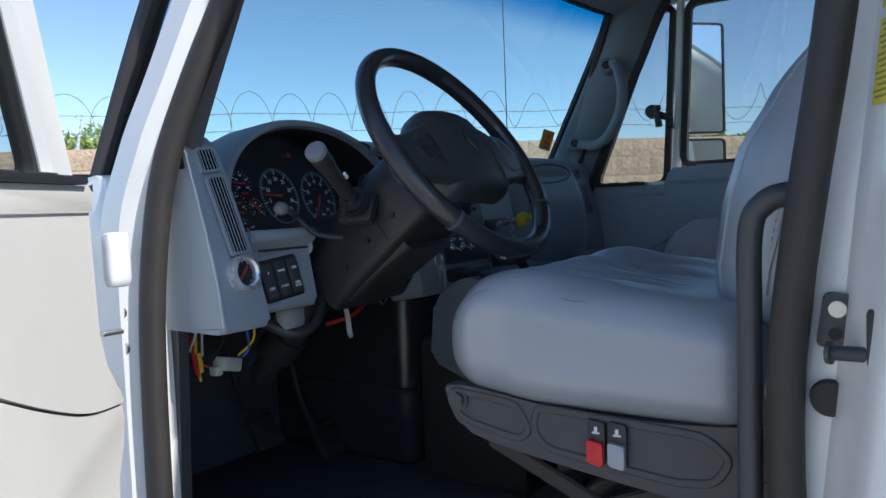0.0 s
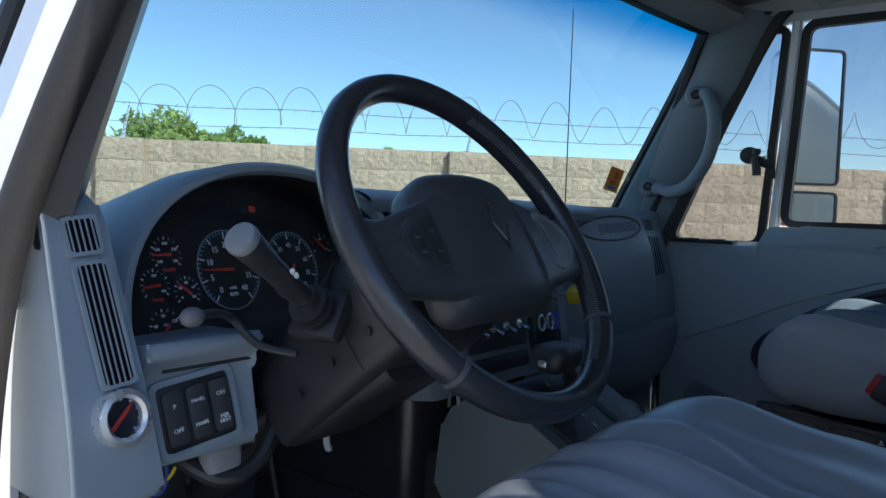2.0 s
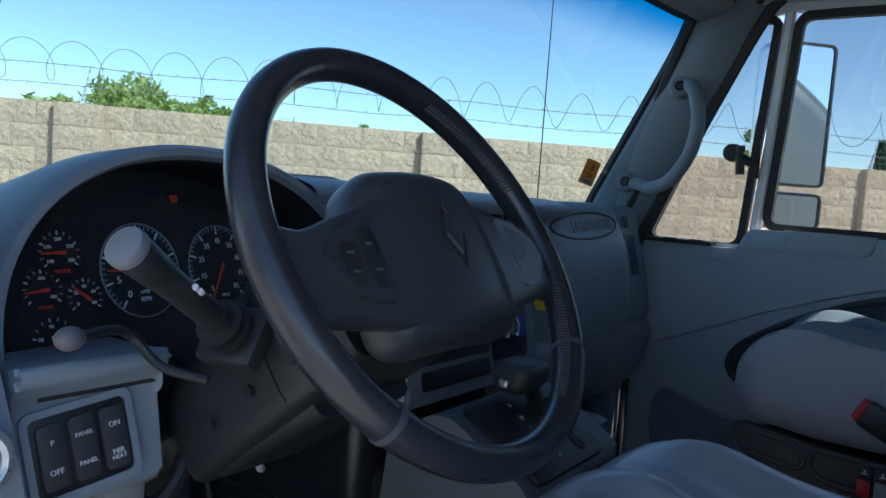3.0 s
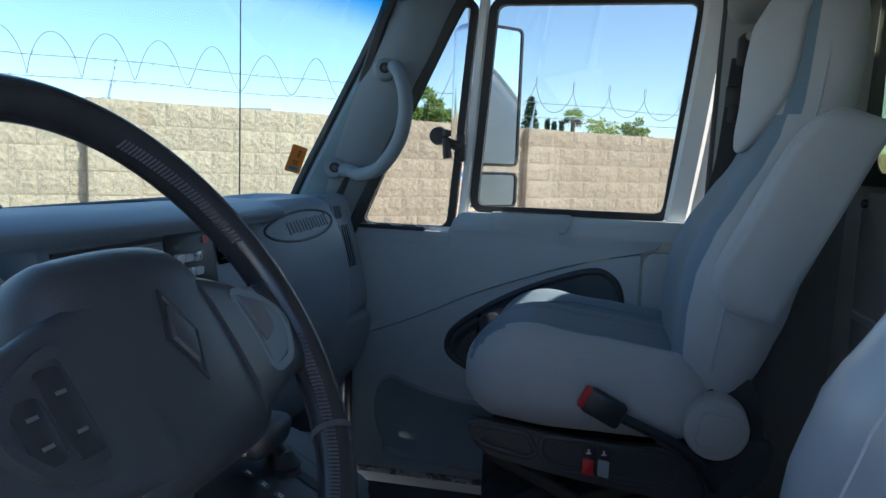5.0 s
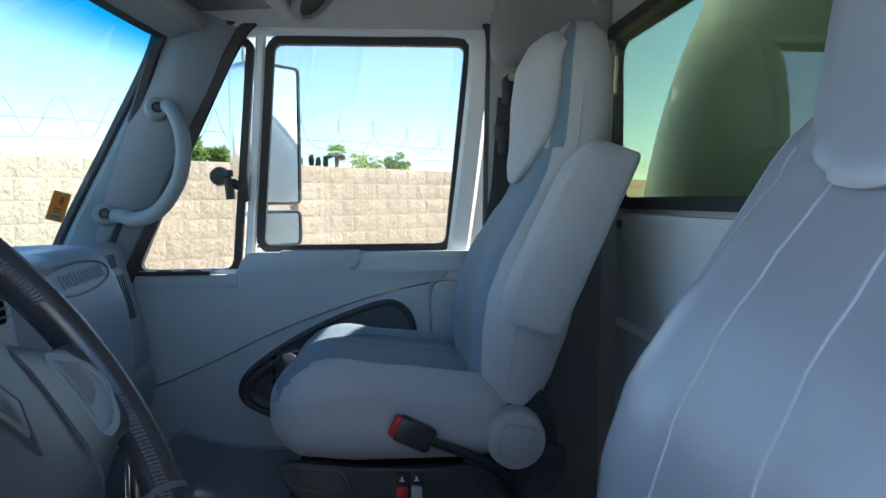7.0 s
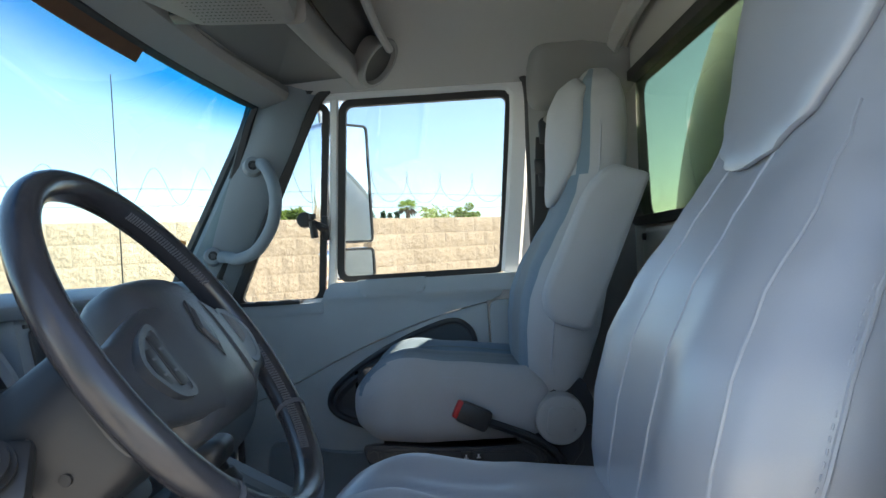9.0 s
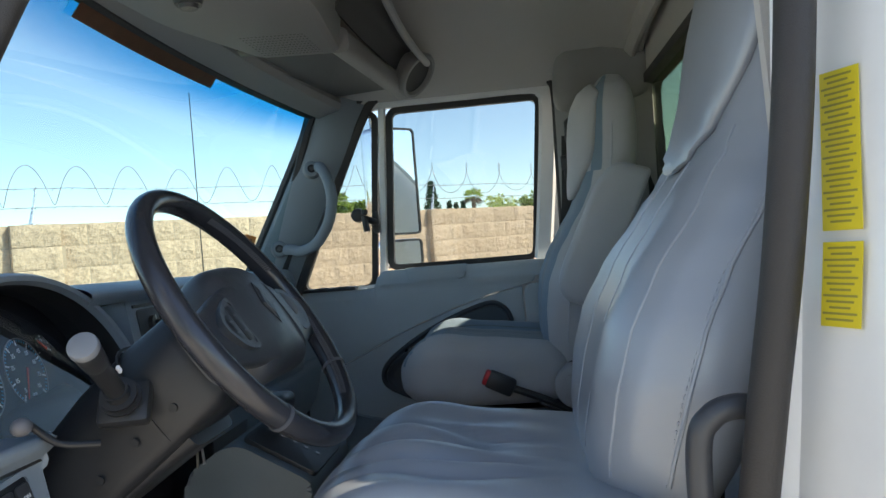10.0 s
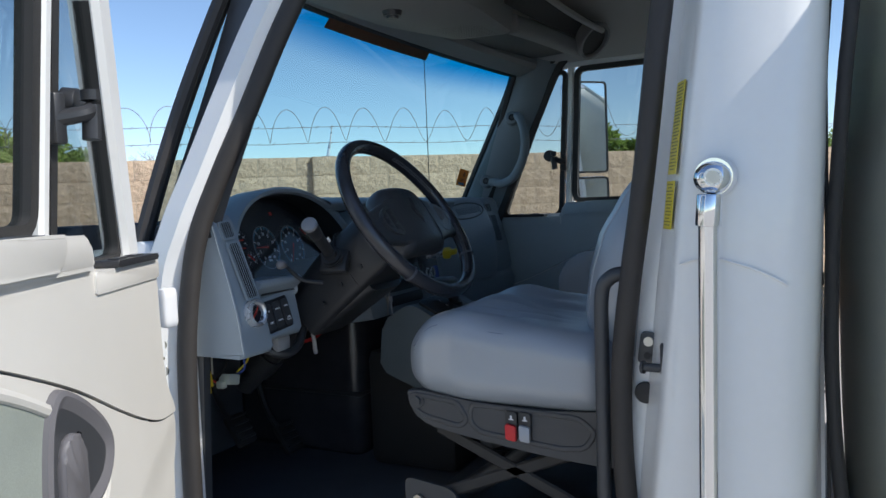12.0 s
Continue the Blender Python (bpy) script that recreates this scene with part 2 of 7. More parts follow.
def mesh_from(name, bm, mat, smooth=35.0):
    bmesh.ops.recalc_face_normals(bm, faces=bm.faces[:])
    me = bpy.data.meshes.new(name)
    bm.to_mesh(me)
    bm.free()
    for m in (mat if isinstance(mat, (list, tuple)) else [mat]):
        me.materials.append(M[m])
    if smooth:
        me.polygons.foreach_set("use_smooth", [True] * len(me.polygons))
        me.set_sharp_from_angle(angle=radians(smooth))
    return me


def part(name, bm, mat, parent, label="", smooth=35.0):
    """Links a bmesh, given in world metres, as one mesh under a thing or a part."""
    bmesh.ops.translate(bm, verts=bm.verts[:], vec=-base_of(parent))
    ob = new(name, mesh_from(name, bm, mat, smooth))
    ob.parent = parent
    if label:
        ob["label"] = label
    return ob


def solid(name, bm, mat, label, category="", kind="structure", smooth=35.0, group=""):
    """A thing, or a piece of the setting, that is one mesh."""
    return tagged(new(name, mesh_from(name, bm, mat, smooth)), label, category or name.split("_")[0], group, kind)


def join(*bms):
    out = bms[0]
    for b in bms[1:]:
        me = bpy.data.meshes.new("tmp")
        b.to_mesh(me)
        b.free()
        out.from_mesh(me)
        bpy.data.meshes.remove(me)
    return out


def box(c, s, bevel=0.0, m=None, seg=2):
    """A box of size s about c, with rounded edges; m turns it about c."""
    bm = bmesh.new()
    bmesh.ops.create_cube(bm, size=1.0)
    bmesh.ops.scale(bm, vec=s, verts=bm.verts[:])
    if bevel:
        bmesh.ops.bevel(bm, geom=bm.edges[:], offset=min(bevel, min(s) * 0.49), segments=seg, profile=0.5, affect="EDGES")
    if m:
        bmesh.ops.transform(bm, matrix=m.to_3x3().to_4x4(), verts=bm.verts[:])
    bmesh.ops.translate(bm, vec=c, verts=bm.verts[:])
    return bm


def aim(d, up=(0, 0, 1)):
    """A turn whose z axis is d and whose x axis lies across up."""
    z = Vector(d).normalized()
    x = Vector(up).cross(z)
    if x.length < 1e-5:
        x = Vector((1, 0, 0))
    x.normalize()
    return Matrix((x, z.cross(x), z)).transposed().to_4x4()


def rod(a, b, r, r2=None, n=16, bevel=0.0):
    """A round bar from a to b."""
    a, b = Vector(a), Vector(b)
    bm = bmesh.new()
    bmesh.ops.create_cone(bm, cap_ends=True, segments=n, radius1=r, radius2=r if r2 is None else r2, depth=(b - a).length)
    if bevel:
        ends = [e for e in bm.edges if abs(e.verts[0].co.z - e.verts[1].co.z) < 1e-6]
        bmesh.ops.bevel(bm, geom=ends, offset=bevel, segments=2, profile=0.5, affect="EDGES")
    bmesh.ops.transform(bm, matrix=Matrix.Translation((a + b) / 2) @ aim(b - a), verts=bm.verts[:])
    return bm


def ball(c, r, s=(1, 1, 1), n=16):
    bm = bmesh.new()
    bmesh.ops.create_uvsphere(bm, u_segments=n, v_segments=n // 2 + 2, radius=r)
    bmesh.ops.scale(bm, vec=s, verts=bm.verts[:])
    bmesh.ops.translate(bm, vec=c, verts=bm.verts[:])
    return bm


def spline(pts, n=8, closed=False):
    """A smooth line (Catmull-Rom) through pts."""
    p = [Vector(q) for q in pts]
    k = len(p)
    out = []
    for i in range(k if closed else k - 1):
        g = [p[(i + j) % k] if closed else p[min(max(i + j, 0), k - 1)] for j in (-1, 0, 1, 2)]
        for s in range(n):
            t = s / n
            out.append(0.5 * (2 * g[1] + (g[2] - g[0]) * t + (2 * g[0] - 5 * g[1] + 4 * g[2] - g[3]) * t * t + (3 * g[1] - g[0] - 3 * g[2] + g[3]) * t ** 3))
    if not closed:
        out.append(p[-1])
    return out


def sweep(path, section, closed=False, up=(0, 0, 1), taper=None, cap=True):
    """Sweeps a closed section (across, up) along a path. The section's second axis stays near up."""
    path = [Vector(p) for p in path]
    k = len(path)
    bm = bmesh.new()
    rings = []
    for i, p in enumerate(path):
        a = path[(i - 1) % k] if closed else path[max(i - 1, 0)]
        b = path[(i + 1) % k] if closed else path[min(i + 1, k - 1)]
        t = (b - a).normalized()
        u = Vector(up) - t * Vector(up).dot(t)
        if u.length < 1e-4:
            u = Vector((1, 0, 0)) - t * t.x
        u.normalize()
        w = u.cross(t)
        s = taper(i / (k - 1)) if taper else 1.0
        rings.append([bm.verts.new(p + w * (x * s) + u * (y * s)) for x, y in section])
    m = len(section)
    for i in range(k if closed else k - 1):
        r, q = rings[i], rings[(i + 1) % k]
        for j in range(m):
            bm.faces.new((r[j], r[(j + 1) % m], q[(j + 1) % m], q[j]))
    if cap and not closed:
        bm.faces.new(rings[0])
        bm.faces.new(rings[-1][::-1])
    return bm


def circle(r, n=12, sx=1.0, sy=1.0):
    return [(r * sx * math.cos(2 * math.pi * i / n), r * sy * math.sin(2 * math.pi * i / n)) for i in range(n)]


def rect(w, h, c=0.0):
    w, h = w / 2, h / 2
    if not c:
        return [(-w, -h), (w, -h), (w, h), (-w, h)]
    return [(-w + c, -h), (w - c, -h), (w, -h + c), (w, h - c), (w - c, h), (-w + c, h), (-w, h - c), (-w, -h + c)]


def tube(path, r, n=12, smooth=6, closed=False):
    """A round tube along a smooth line, carried on without twist."""
    p = spline(path, smooth, closed)
    t = (p[1] - p[0]).normalized()
    u = t.orthogonal().normalized()
    rings = []
    for i, q in enumerate(p):
        t2 = (p[min(i + 1, len(p) - 1)] - p[max(i - 1, 0)]).normalized()
        u = (t.rotation_difference(t2) @ u).normalized()
        t = t2
        w = u.cross(t)
        rings.append([q + w * a + u * b for a, b in circle(r, n)])
    return loft(rings)


def loft(rings, cap=True, closed=True):
    """Skins rings of equally many points."""
    bm = bmesh.new()
    vs = [[bm.verts.new(p) for p in r] for r in rings]
    m = len(rings[0])
    for a, b in zip(vs, vs[1:]):
        for j in range(m if closed else m - 1):
            bm.faces.new((a[j], a[(j + 1) % m], b[(j + 1) % m], b[j]))
    if cap and closed:
        bm.faces.new(vs[0][::-1])
        bm.faces.new(vs[-1])
    return bm


def sheet(f, nu, nv, thick=0.0):
    """A grid of points f(u, v), u and v from 0 to 1; with a thickness it is a closed slab."""
    bm = bmesh.new()
    g = [[bm.verts.new(f(i / nu, j / nv)) for j in range(nv + 1)] for i in range(nu + 1)]
    for i in range(nu):
        for j in range(nv):
            bm.faces.new((g[i][j], g[i + 1][j], g[i + 1][j + 1], g[i][j + 1]))
    if thick:
        bmesh.ops.recalc_face_normals(bm, faces=bm.faces[:])
        bmesh.ops.solidify(bm, geom=bm.faces[:], thickness=thick)
    return bm


def prism(poly, place, d0, d1, bevel=0.0, seg=2):
    """A flat outline of points (a, b), thickened from d0 to d1; place(a, b, d) puts it into the world."""
    bm = bmesh.new()
    lo = [bm.verts.new((a, b, d0)) for a, b in poly]
    hi = [bm.verts.new((a, b, d1)) for a, b in poly]
    k = len(poly)
    bm.faces.new(lo[::-1])
    bm.faces.new(hi)
    for i in range(k):
        bm.faces.new((lo[i], lo[(i + 1) % k], hi[(i + 1) % k], hi[i]))
    if bevel:
        edges = [e for e in bm.edges if abs(e.verts[0].co.z - e.verts[1].co.z) < 1e-7]
        bmesh.ops.bevel(bm, geom=edges, offset=bevel, segments=seg, profile=0.5, affect="EDGES")
    for v in bm.verts:
        v.co = place(*v.co)
    return bm


def round_poly(pts, r, n=5):
    """A flat outline with its corners rounded."""
    out = []
    k = len(pts)
    for i in range(k):
        p = Vector(pts[i])
        a, b = Vector(pts[i - 1]) - p, Vector(pts[(i + 1) % k]) - p
        c = min(r[i] if isinstance(r, (list, tuple)) else r, a.length * 0.49, b.length * 0.49)
        s, e = p + a.normalized() * c, p + b.normalized() * c
        for j in range(n + 1):
            t = j / n
            q = s * (1 - t) ** 2 + p * (2 * t * (1 - t)) + e * t * t
            out.append((q.x, q.y))
    return out


def plane_ring(outer, inner, place, d0, d1):
    """A flat ring between two outlines of equally many points, thickened from d0 to d1."""
    rings = [[place(a, b, d) for a, b in o] for o, d in ((outer, d0), (outer, d1), (inner, d1), (inner, d0), (outer, d0))]
    bm = loft(rings, cap=False)
    bmesh.ops.remove_doubles(bm, verts=bm.verts[:], dist=1e-6)
    return bm


def grow(poly, d):
    """A flat outline moved outward by d (inward when negative)."""
    area = sum(poly[i - 1][0] * poly[i][1] - poly[i][0] * poly[i - 1][1] for i in range(len(poly)))
    s = 1 if area > 0 else -1
    out = []
    k = len(poly)
    for i in range(k):
        a, b = Vector(poly[i - 1]), Vector(poly[(i + 1) % k])
        t = (b - a).normalized()
        out.append((poly[i][0] + t.y * d * s, poly[i][1] - t.x * d * s))
    return out


def soft_box(c, half, r, n=8, shape=None):
    """A stuffed box: rounded all over, with an optional shape(point) -> point, in the box's own metres."""
    bm = bmesh.new()
    bmesh.ops.create_cube(bm, size=2.0)
    bmesh.ops.subdivide_edges(bm, edges=bm.edges[:], cuts=n, use_grid_fill=True)
    h = Vector(half)
    for v in bm.verts:
        p = Vector((math.copysign(abs(q) ** 0.8, q) for q in v.co))
        p = Vector((p.x * h.x, p.y * h.y, p.z * h.z))
        q = Vector([min(max(a, -(b - r)), b - r) for a, b in zip(p, h)])
        d = p - q
        if d.length > 1e-9:
            p = q + d.normalized() * r
        v.co = (shape(p) if shape else p) + Vector(c)
    return bm


def words(text, size, place, thick=0.0006, align="CENTER"):
    """Writing as a thin mesh in Blender's own font; place(a, b, d) puts it into the world."""
    cu = bpy.data.curves.new("writing", "FONT")
    cu.body, cu.size, cu.extrude, cu.align_x, cu.align_y = text, size, thick, align, "CENTER"
    cu.resolution_u = 2
    ob = bpy.data.objects.new("writing", cu)
    scene.collection.objects.link(ob)
    dg = bpy.context.evaluated_depsgraph_get()
    dg.update()
    me = bpy.data.meshes.new_from_object(ob.evaluated_get(dg))
    bm = bmesh.new()
    bm.from_mesh(me)
    bpy.data.objects.remove(ob)
    bpy.data.curves.remove(cu)
    bpy.data.meshes.remove(me)
    for v in bm.verts:
        v.co = place(*v.co)
    return bm


def flat(o, right, up):
    """place() for a flat face: a to the right, b up, d out of the face."""
    o, right, up = Vector(o), Vector(right).normalized(), Vector(up)
    up = (up - right * up.dot(right)).normalized()
    out = right.cross(up)
    return lambda a, b, d: o + right * a + up * b + out * d


# ---- yard: ground, block wall ----
MID = 1.71  # the cab's middle line
g = bmesh.new()
bmesh.ops.create_grid(g, x_segments=40, y_segments=40, size=400)
solid("ground", g, "ground", "pale dusty concrete yard under the truck", "ground")

WALL_O, WALL_D = Vector((-4.71, 6.16, 0)), Vector((0.695, 0.719, 0)).normalized()
WALL_N = Vector((WALL_D.y, -WALL_D.x, 0))
COURSE, BLOCK = 0.2010, 0.400


def on_wall(a, b, d):
    """a metres along the wall, b up, d out of its face."""
    return WALL_O + WALL_D * a + Vector((0, 0, b)) + WALL_N * d


def wall_box(a0, a1, b0, b1, d0, d1):
    return prism([(a0, b0), (a1, b0), (a1, b1), (a0, b1)], on_wall, d0, d1)


yard_wall = solid("wall_north", join(wall_box(-14, 22, 0, 12 * COURSE - 0.006, -0.19, -0.0005)), "mortar", "tan split-face concrete block wall round the yard", "wall")


# ---- cab shell ----
def cab_floor():
    b = box((-0.85, MID, 1.06), (1.85, 1.84, 0.04), 0.005)
    return solid("floor", b, "mat", "black rubber floor mat of the truck cab", "floor")


cab_floor()
solid("wall_front", box((-1.72, MID, 1.44), (0.05, 1.96, 0.84), 0.01), "mat", "black padded firewall under the dashboard", "wall")

# rear wall with its window opening
RW = [(0.885, 1.985), (2.535, 1.985), (2.545, 2.400), (0.875, 2.400)]
rw_in = round_poly(RW, 0.075, 6)
rw_out = round_poly([(0.82, 1.04), (2.60, 1.04), (2.60, 2.60), (0.82, 2.60)], 0.02, 6)
rear_place = lambda a, b, d: Vector((0.075 + d, a, b))
solid("wall_rear", plane_ring(rw_out, rw_in, rear_place, -0.015, 0.025), "headliner", "grey trimmed rear wall of the cab", "wall")
win = thing("window_1", "fixed rear cab window with a black rubber gasket", "window", (0.075, MID, 1.975), kind="structure")
part("gasket", plane_ring(grow(rw_in, 0.012), grow(rw_in, -0.014), rear_place, -0.027, 0.035), "rubber", win)
pane = part("pane", prism(grow(rw_in, -0.010), rear_place, 0.002, 0.006), "glass_rear", win, "greenish tinted glass", smooth=0)
pane.visible_shadow = False
# white outer face, added to bounce light onto the tank's front
solid("wall_rear_skin", plane_ring(rw_out, rw_in, rear_place, 0.0255, 0.031), "white", "white painted outer skin of the cab's rear wall", "wall")
# pressed panel below the rear window
rp = thing("rear_panel", "pale grey pressed panel below the rear window", "panel", (0.06, MID, 1.1), kind="structure")
part("panel_face", prism(round_poly([(1.0, 1.12), (2.30, 1.12), (2.30, 1.962), (1.0, 1.962)], 0.04), rear_place, -0.055, -0.015, 0.012), "rear_paint", rp)
part("crease", sweep([rear_place(1.02, 1.72, -0.056), rear_place(2.28, 1.72, -0.056)], rect(0.012, 0.02, 0.004)), "rear_paint", rp)
part("screw", rod((0.022, 2.27, 1.94), (0.012, 2.27, 1.94), 0.010, 0.008), "black", rp)


def pillar_left():
    """The painted pillar behind the driver's door: skin, rounded rear corner and door jamb."""
    prof = [(-0.150, 0.802), (-0.143, 0.797), (-0.123, 0.795), (-0.1165, 0.780), (-0.094, 0.731), (-0.086, 0.709), (-0.077, 0.698), (-0.060, 0.693), (0.0, 0.691), (0.05, 0.694),
            (0.080, 0.704), (0.098, 0.724), (0.106, 0.76), (0.108, 0.800)]
    rings = []
    for z in (0.95, 1.2, 1.45, 1.75, 2.0, 2.15, 2.3, 2.42, 2.50):
        lean, tip = 0.055 * (z - 1.85), max(0.0, z - 1.9) * 0.13
        rings.append([Vector((x + lean * (1.9 if x < -0.05 else 0.6), y + tip, z)) for x, y in prof])
    return solid("wall_left", loft(rings), "white", "white painted cab pillar behind the driver's doorway", "pillar")


pillar_left()
# sill and pillar in front of the driver's doorway
def pillar_front():
    prof = [(-0.055, 0.0), (-0.06, 0.05), (0.0, 0.075), (0.045, 0.05), (0.05, 0.01), (0.02, -0.022), (-0.03, -0.022)]
    path = spline([(-1.165, 0.715, 0.95), (-1.165, 0.715, 1.45), (-1.155, 0.712, 1.72), (-1.105, 0.722, 1.86), (-1.055, 0.742, 1.97), (-0.99, 0.772, 2.12), (-0.925, 0.807, 2.27), (-0.85, 0.845, 2.42)], 6)
    rings = [[p + Vector((a, b, 0)) for a, b in prof] for p in path]
    return solid("pillar_front_left", loft(rings), "white", "white painted windshield pillar beside the driver's doorway", "pillar")


pillar_front()
solid("wall_cowl_left", prism(round_poly([(-1.75, 0.9), (-1.20, 0.9), (-1.16, 1.70), (-1.17, 1.83), (-1.40, 1.80), (-1.75, 1.78)], 0.03), lambda a, b, d: Vector((a, d, b)), 0.70, 0.76, 0.008), "white", "white painted cowl side in front of the door hinges", "cowl")
solid("kick_panel_left", prism(round_poly([(-1.72, 1.08), (-1.13, 1.08), (-1.10, 1.60), (-1.12, 1.80), (-1.72, 1.80)], 0.03), lambda a, b, d: Vector((a, d, b)), 0.765, 0.785, 0.004), "dark", "black kick panel beside the pedals", "panel")
solid("sill_left", box((-0.63, 0.74, 1.02), (1.10, 0.14, 0.10), 0.02), "dark", "black door sill plate", "sill")

# rubber seal round the driver's doorway
SEAL = spline([(-1.100, 0.716, 1.06), (-1.100, 0.716, 1.30), (-1.094, 0.716, 1.55), (-1.080, 0.720, 1.70), (-1.055, 0.730, 1.83), (-1.010, 0.748, 1.945), (-0.945, 0.775, 2.08), (-0.872, 0.812, 2.25), (-0.80, 0.845, 2.38),
               (-0.70, 0.865, 2.445), (-0.45, 0.87, 2.465), (-0.22, 0.86, 2.455), (-0.135, 0.835, 2.40), (-0.108, 0.79, 2.27), (-0.124, 0.766, 2.09), (-0.148, 0.766, 1.90), (-0.172, 0.772, 1.75), (-0.192, 0.780, 1.60), (-0.194, 0.784, 1.44), (-0.180, 0.784, 1.25), (-0.165, 0.776, 1.06)], 6)
SEAL_TOP = max(range(len(SEAL)), key=lambda i: SEAL[i].z)
seal_front = sweep([p + Vector((-0.007 if p.x < -0.6 else 0.0, 0, 0)) for p in SEAL[:SEAL_TOP + 1]], circle(0.0165, 14, 1.38, 1.12), up=(0, 1, 0))
solid("door_seal_left", join(seal_front, sweep(SEAL[SEAL_TOP:], circle(0.0165, 14, 1.08, 1.12), up=(0, 1, 0))), "seal", "worn black rubber seal round the driver's doorway", "seal")

# roof: headliner and outer skin
def roof_point(u, v, lift=0.0):
    x = 0.06 - 1.10 * u
    y = MID + (v - 0.5) * 1.80
    e = abs((v - 0.5) * 2)
    side = 1 - e ** 5
    front = min(1.0, (1 - u) / 0.10)
    z = 2.455 + 0.165 * side * (0.35 + 0.65 * front) * min(1.0, 0.55 + u * 4.0)
    return Vector((x - 0.07 * (1 - e * e) * u ** 3, y, z + lift))


solid("ceiling", sheet(lambda u, v: roof_point(u, v), 26, 36, 0.03), "headliner", "grey fabric headliner of the cab roof", "ceiling")
solid("roof", sheet(lambda u, v: roof_point(u, v * 1.06 - 0.03, 0.07), 16, 20, 0.01), "white", "white painted cab roof skin", "roof")
solid("trim_roof_rear", sweep(spline([(0.03, 0.88, 2.45), (0.02, 1.0, 2.53), (0.02, MID, 2.56), (0.02, 2.42, 2.53), (0.03, 2.54, 2.45)], 6), rect(0.05, 0.10, 0.02)), "headliner", "padded grey rail above the rear window", "trim")


# windshield
def ws_point(u, v):
    """u across (0 driver's side), v up."""
    e = 1 - (2 * u - 1) ** 2
    lo = Vector((-1.235 - 0.30 * e, 0.735 + 1.95 * u, 1.80 + 0.02 * e))
    hi = Vector((-1.040 - 0.088 * e, 0.868 + 1.684 * u, 2.404 + 0.022 * e))
    p = lo.lerp(hi, v)
    p.x -= 0.02 * math.sin(math.pi * v)
    return p


ws = thing("window_2", "one-piece curved windshield with a blue shade band", "windshield", (-1.3, MID, 1.8), kind="structure")
pane = part("pane", sheet(ws_point, 28, 14), "glass_front", ws, "clear glass with a blue band along its top")
pane.visible_shadow = False
edge = [ws_point(0, v / 12) for v in range(12)] + [ws_point(u / 24, 1) for u in range(24)] + [ws_point(1, 1 - v / 12) for v in range(12)]
part("gasket", sweep(edge + [ws_point(1, 0)], rect(0.028, 0.028, 0.006), up=(1, 0, 0.3)), "rubber", ws)
part("outer_moulding", sweep([ws_point(0, v / 12) + Vector((0.015, -0.024, 0)) for v in range(13)], rect(0.026, 0.032, 0.008), up=(1, 0, 0.3)), "seal", ws, "weathered rubber moulding with dusty grooves")
solid("trim_header", sweep([ws_point(u / 24, 1) + Vector((0.055, 0, 0.022)) for u in range(25)], rect(0.05, 0.11, 0.015), up=(1, 0, 0.25)), "overhead", "grey trim along the top of the windshield", "trim")
part("shade_film", sheet(lambda u, v: ws_point(0.27 + 0.37 * u, 0.995 - 0.060 * v) + Vector((0.010, 0, 0)), 10, 2, 0.0012), "brown", ws, "strip of brown film stuck along the top")


# ---- doors: one builder, in the door's own plane ----
def in_poly(x, y, poly):
    """Whether the point lies inside the outline."""
    inside = False
    for (x0, y0), (x1, y1) in zip(poly, poly[1:] + poly[:1]):
        if (y0 > y) != (y1 > y) and x < x0 + (x1 - x0) * (y - y0) / (y1 - y0):
            inside = not inside
    return inside


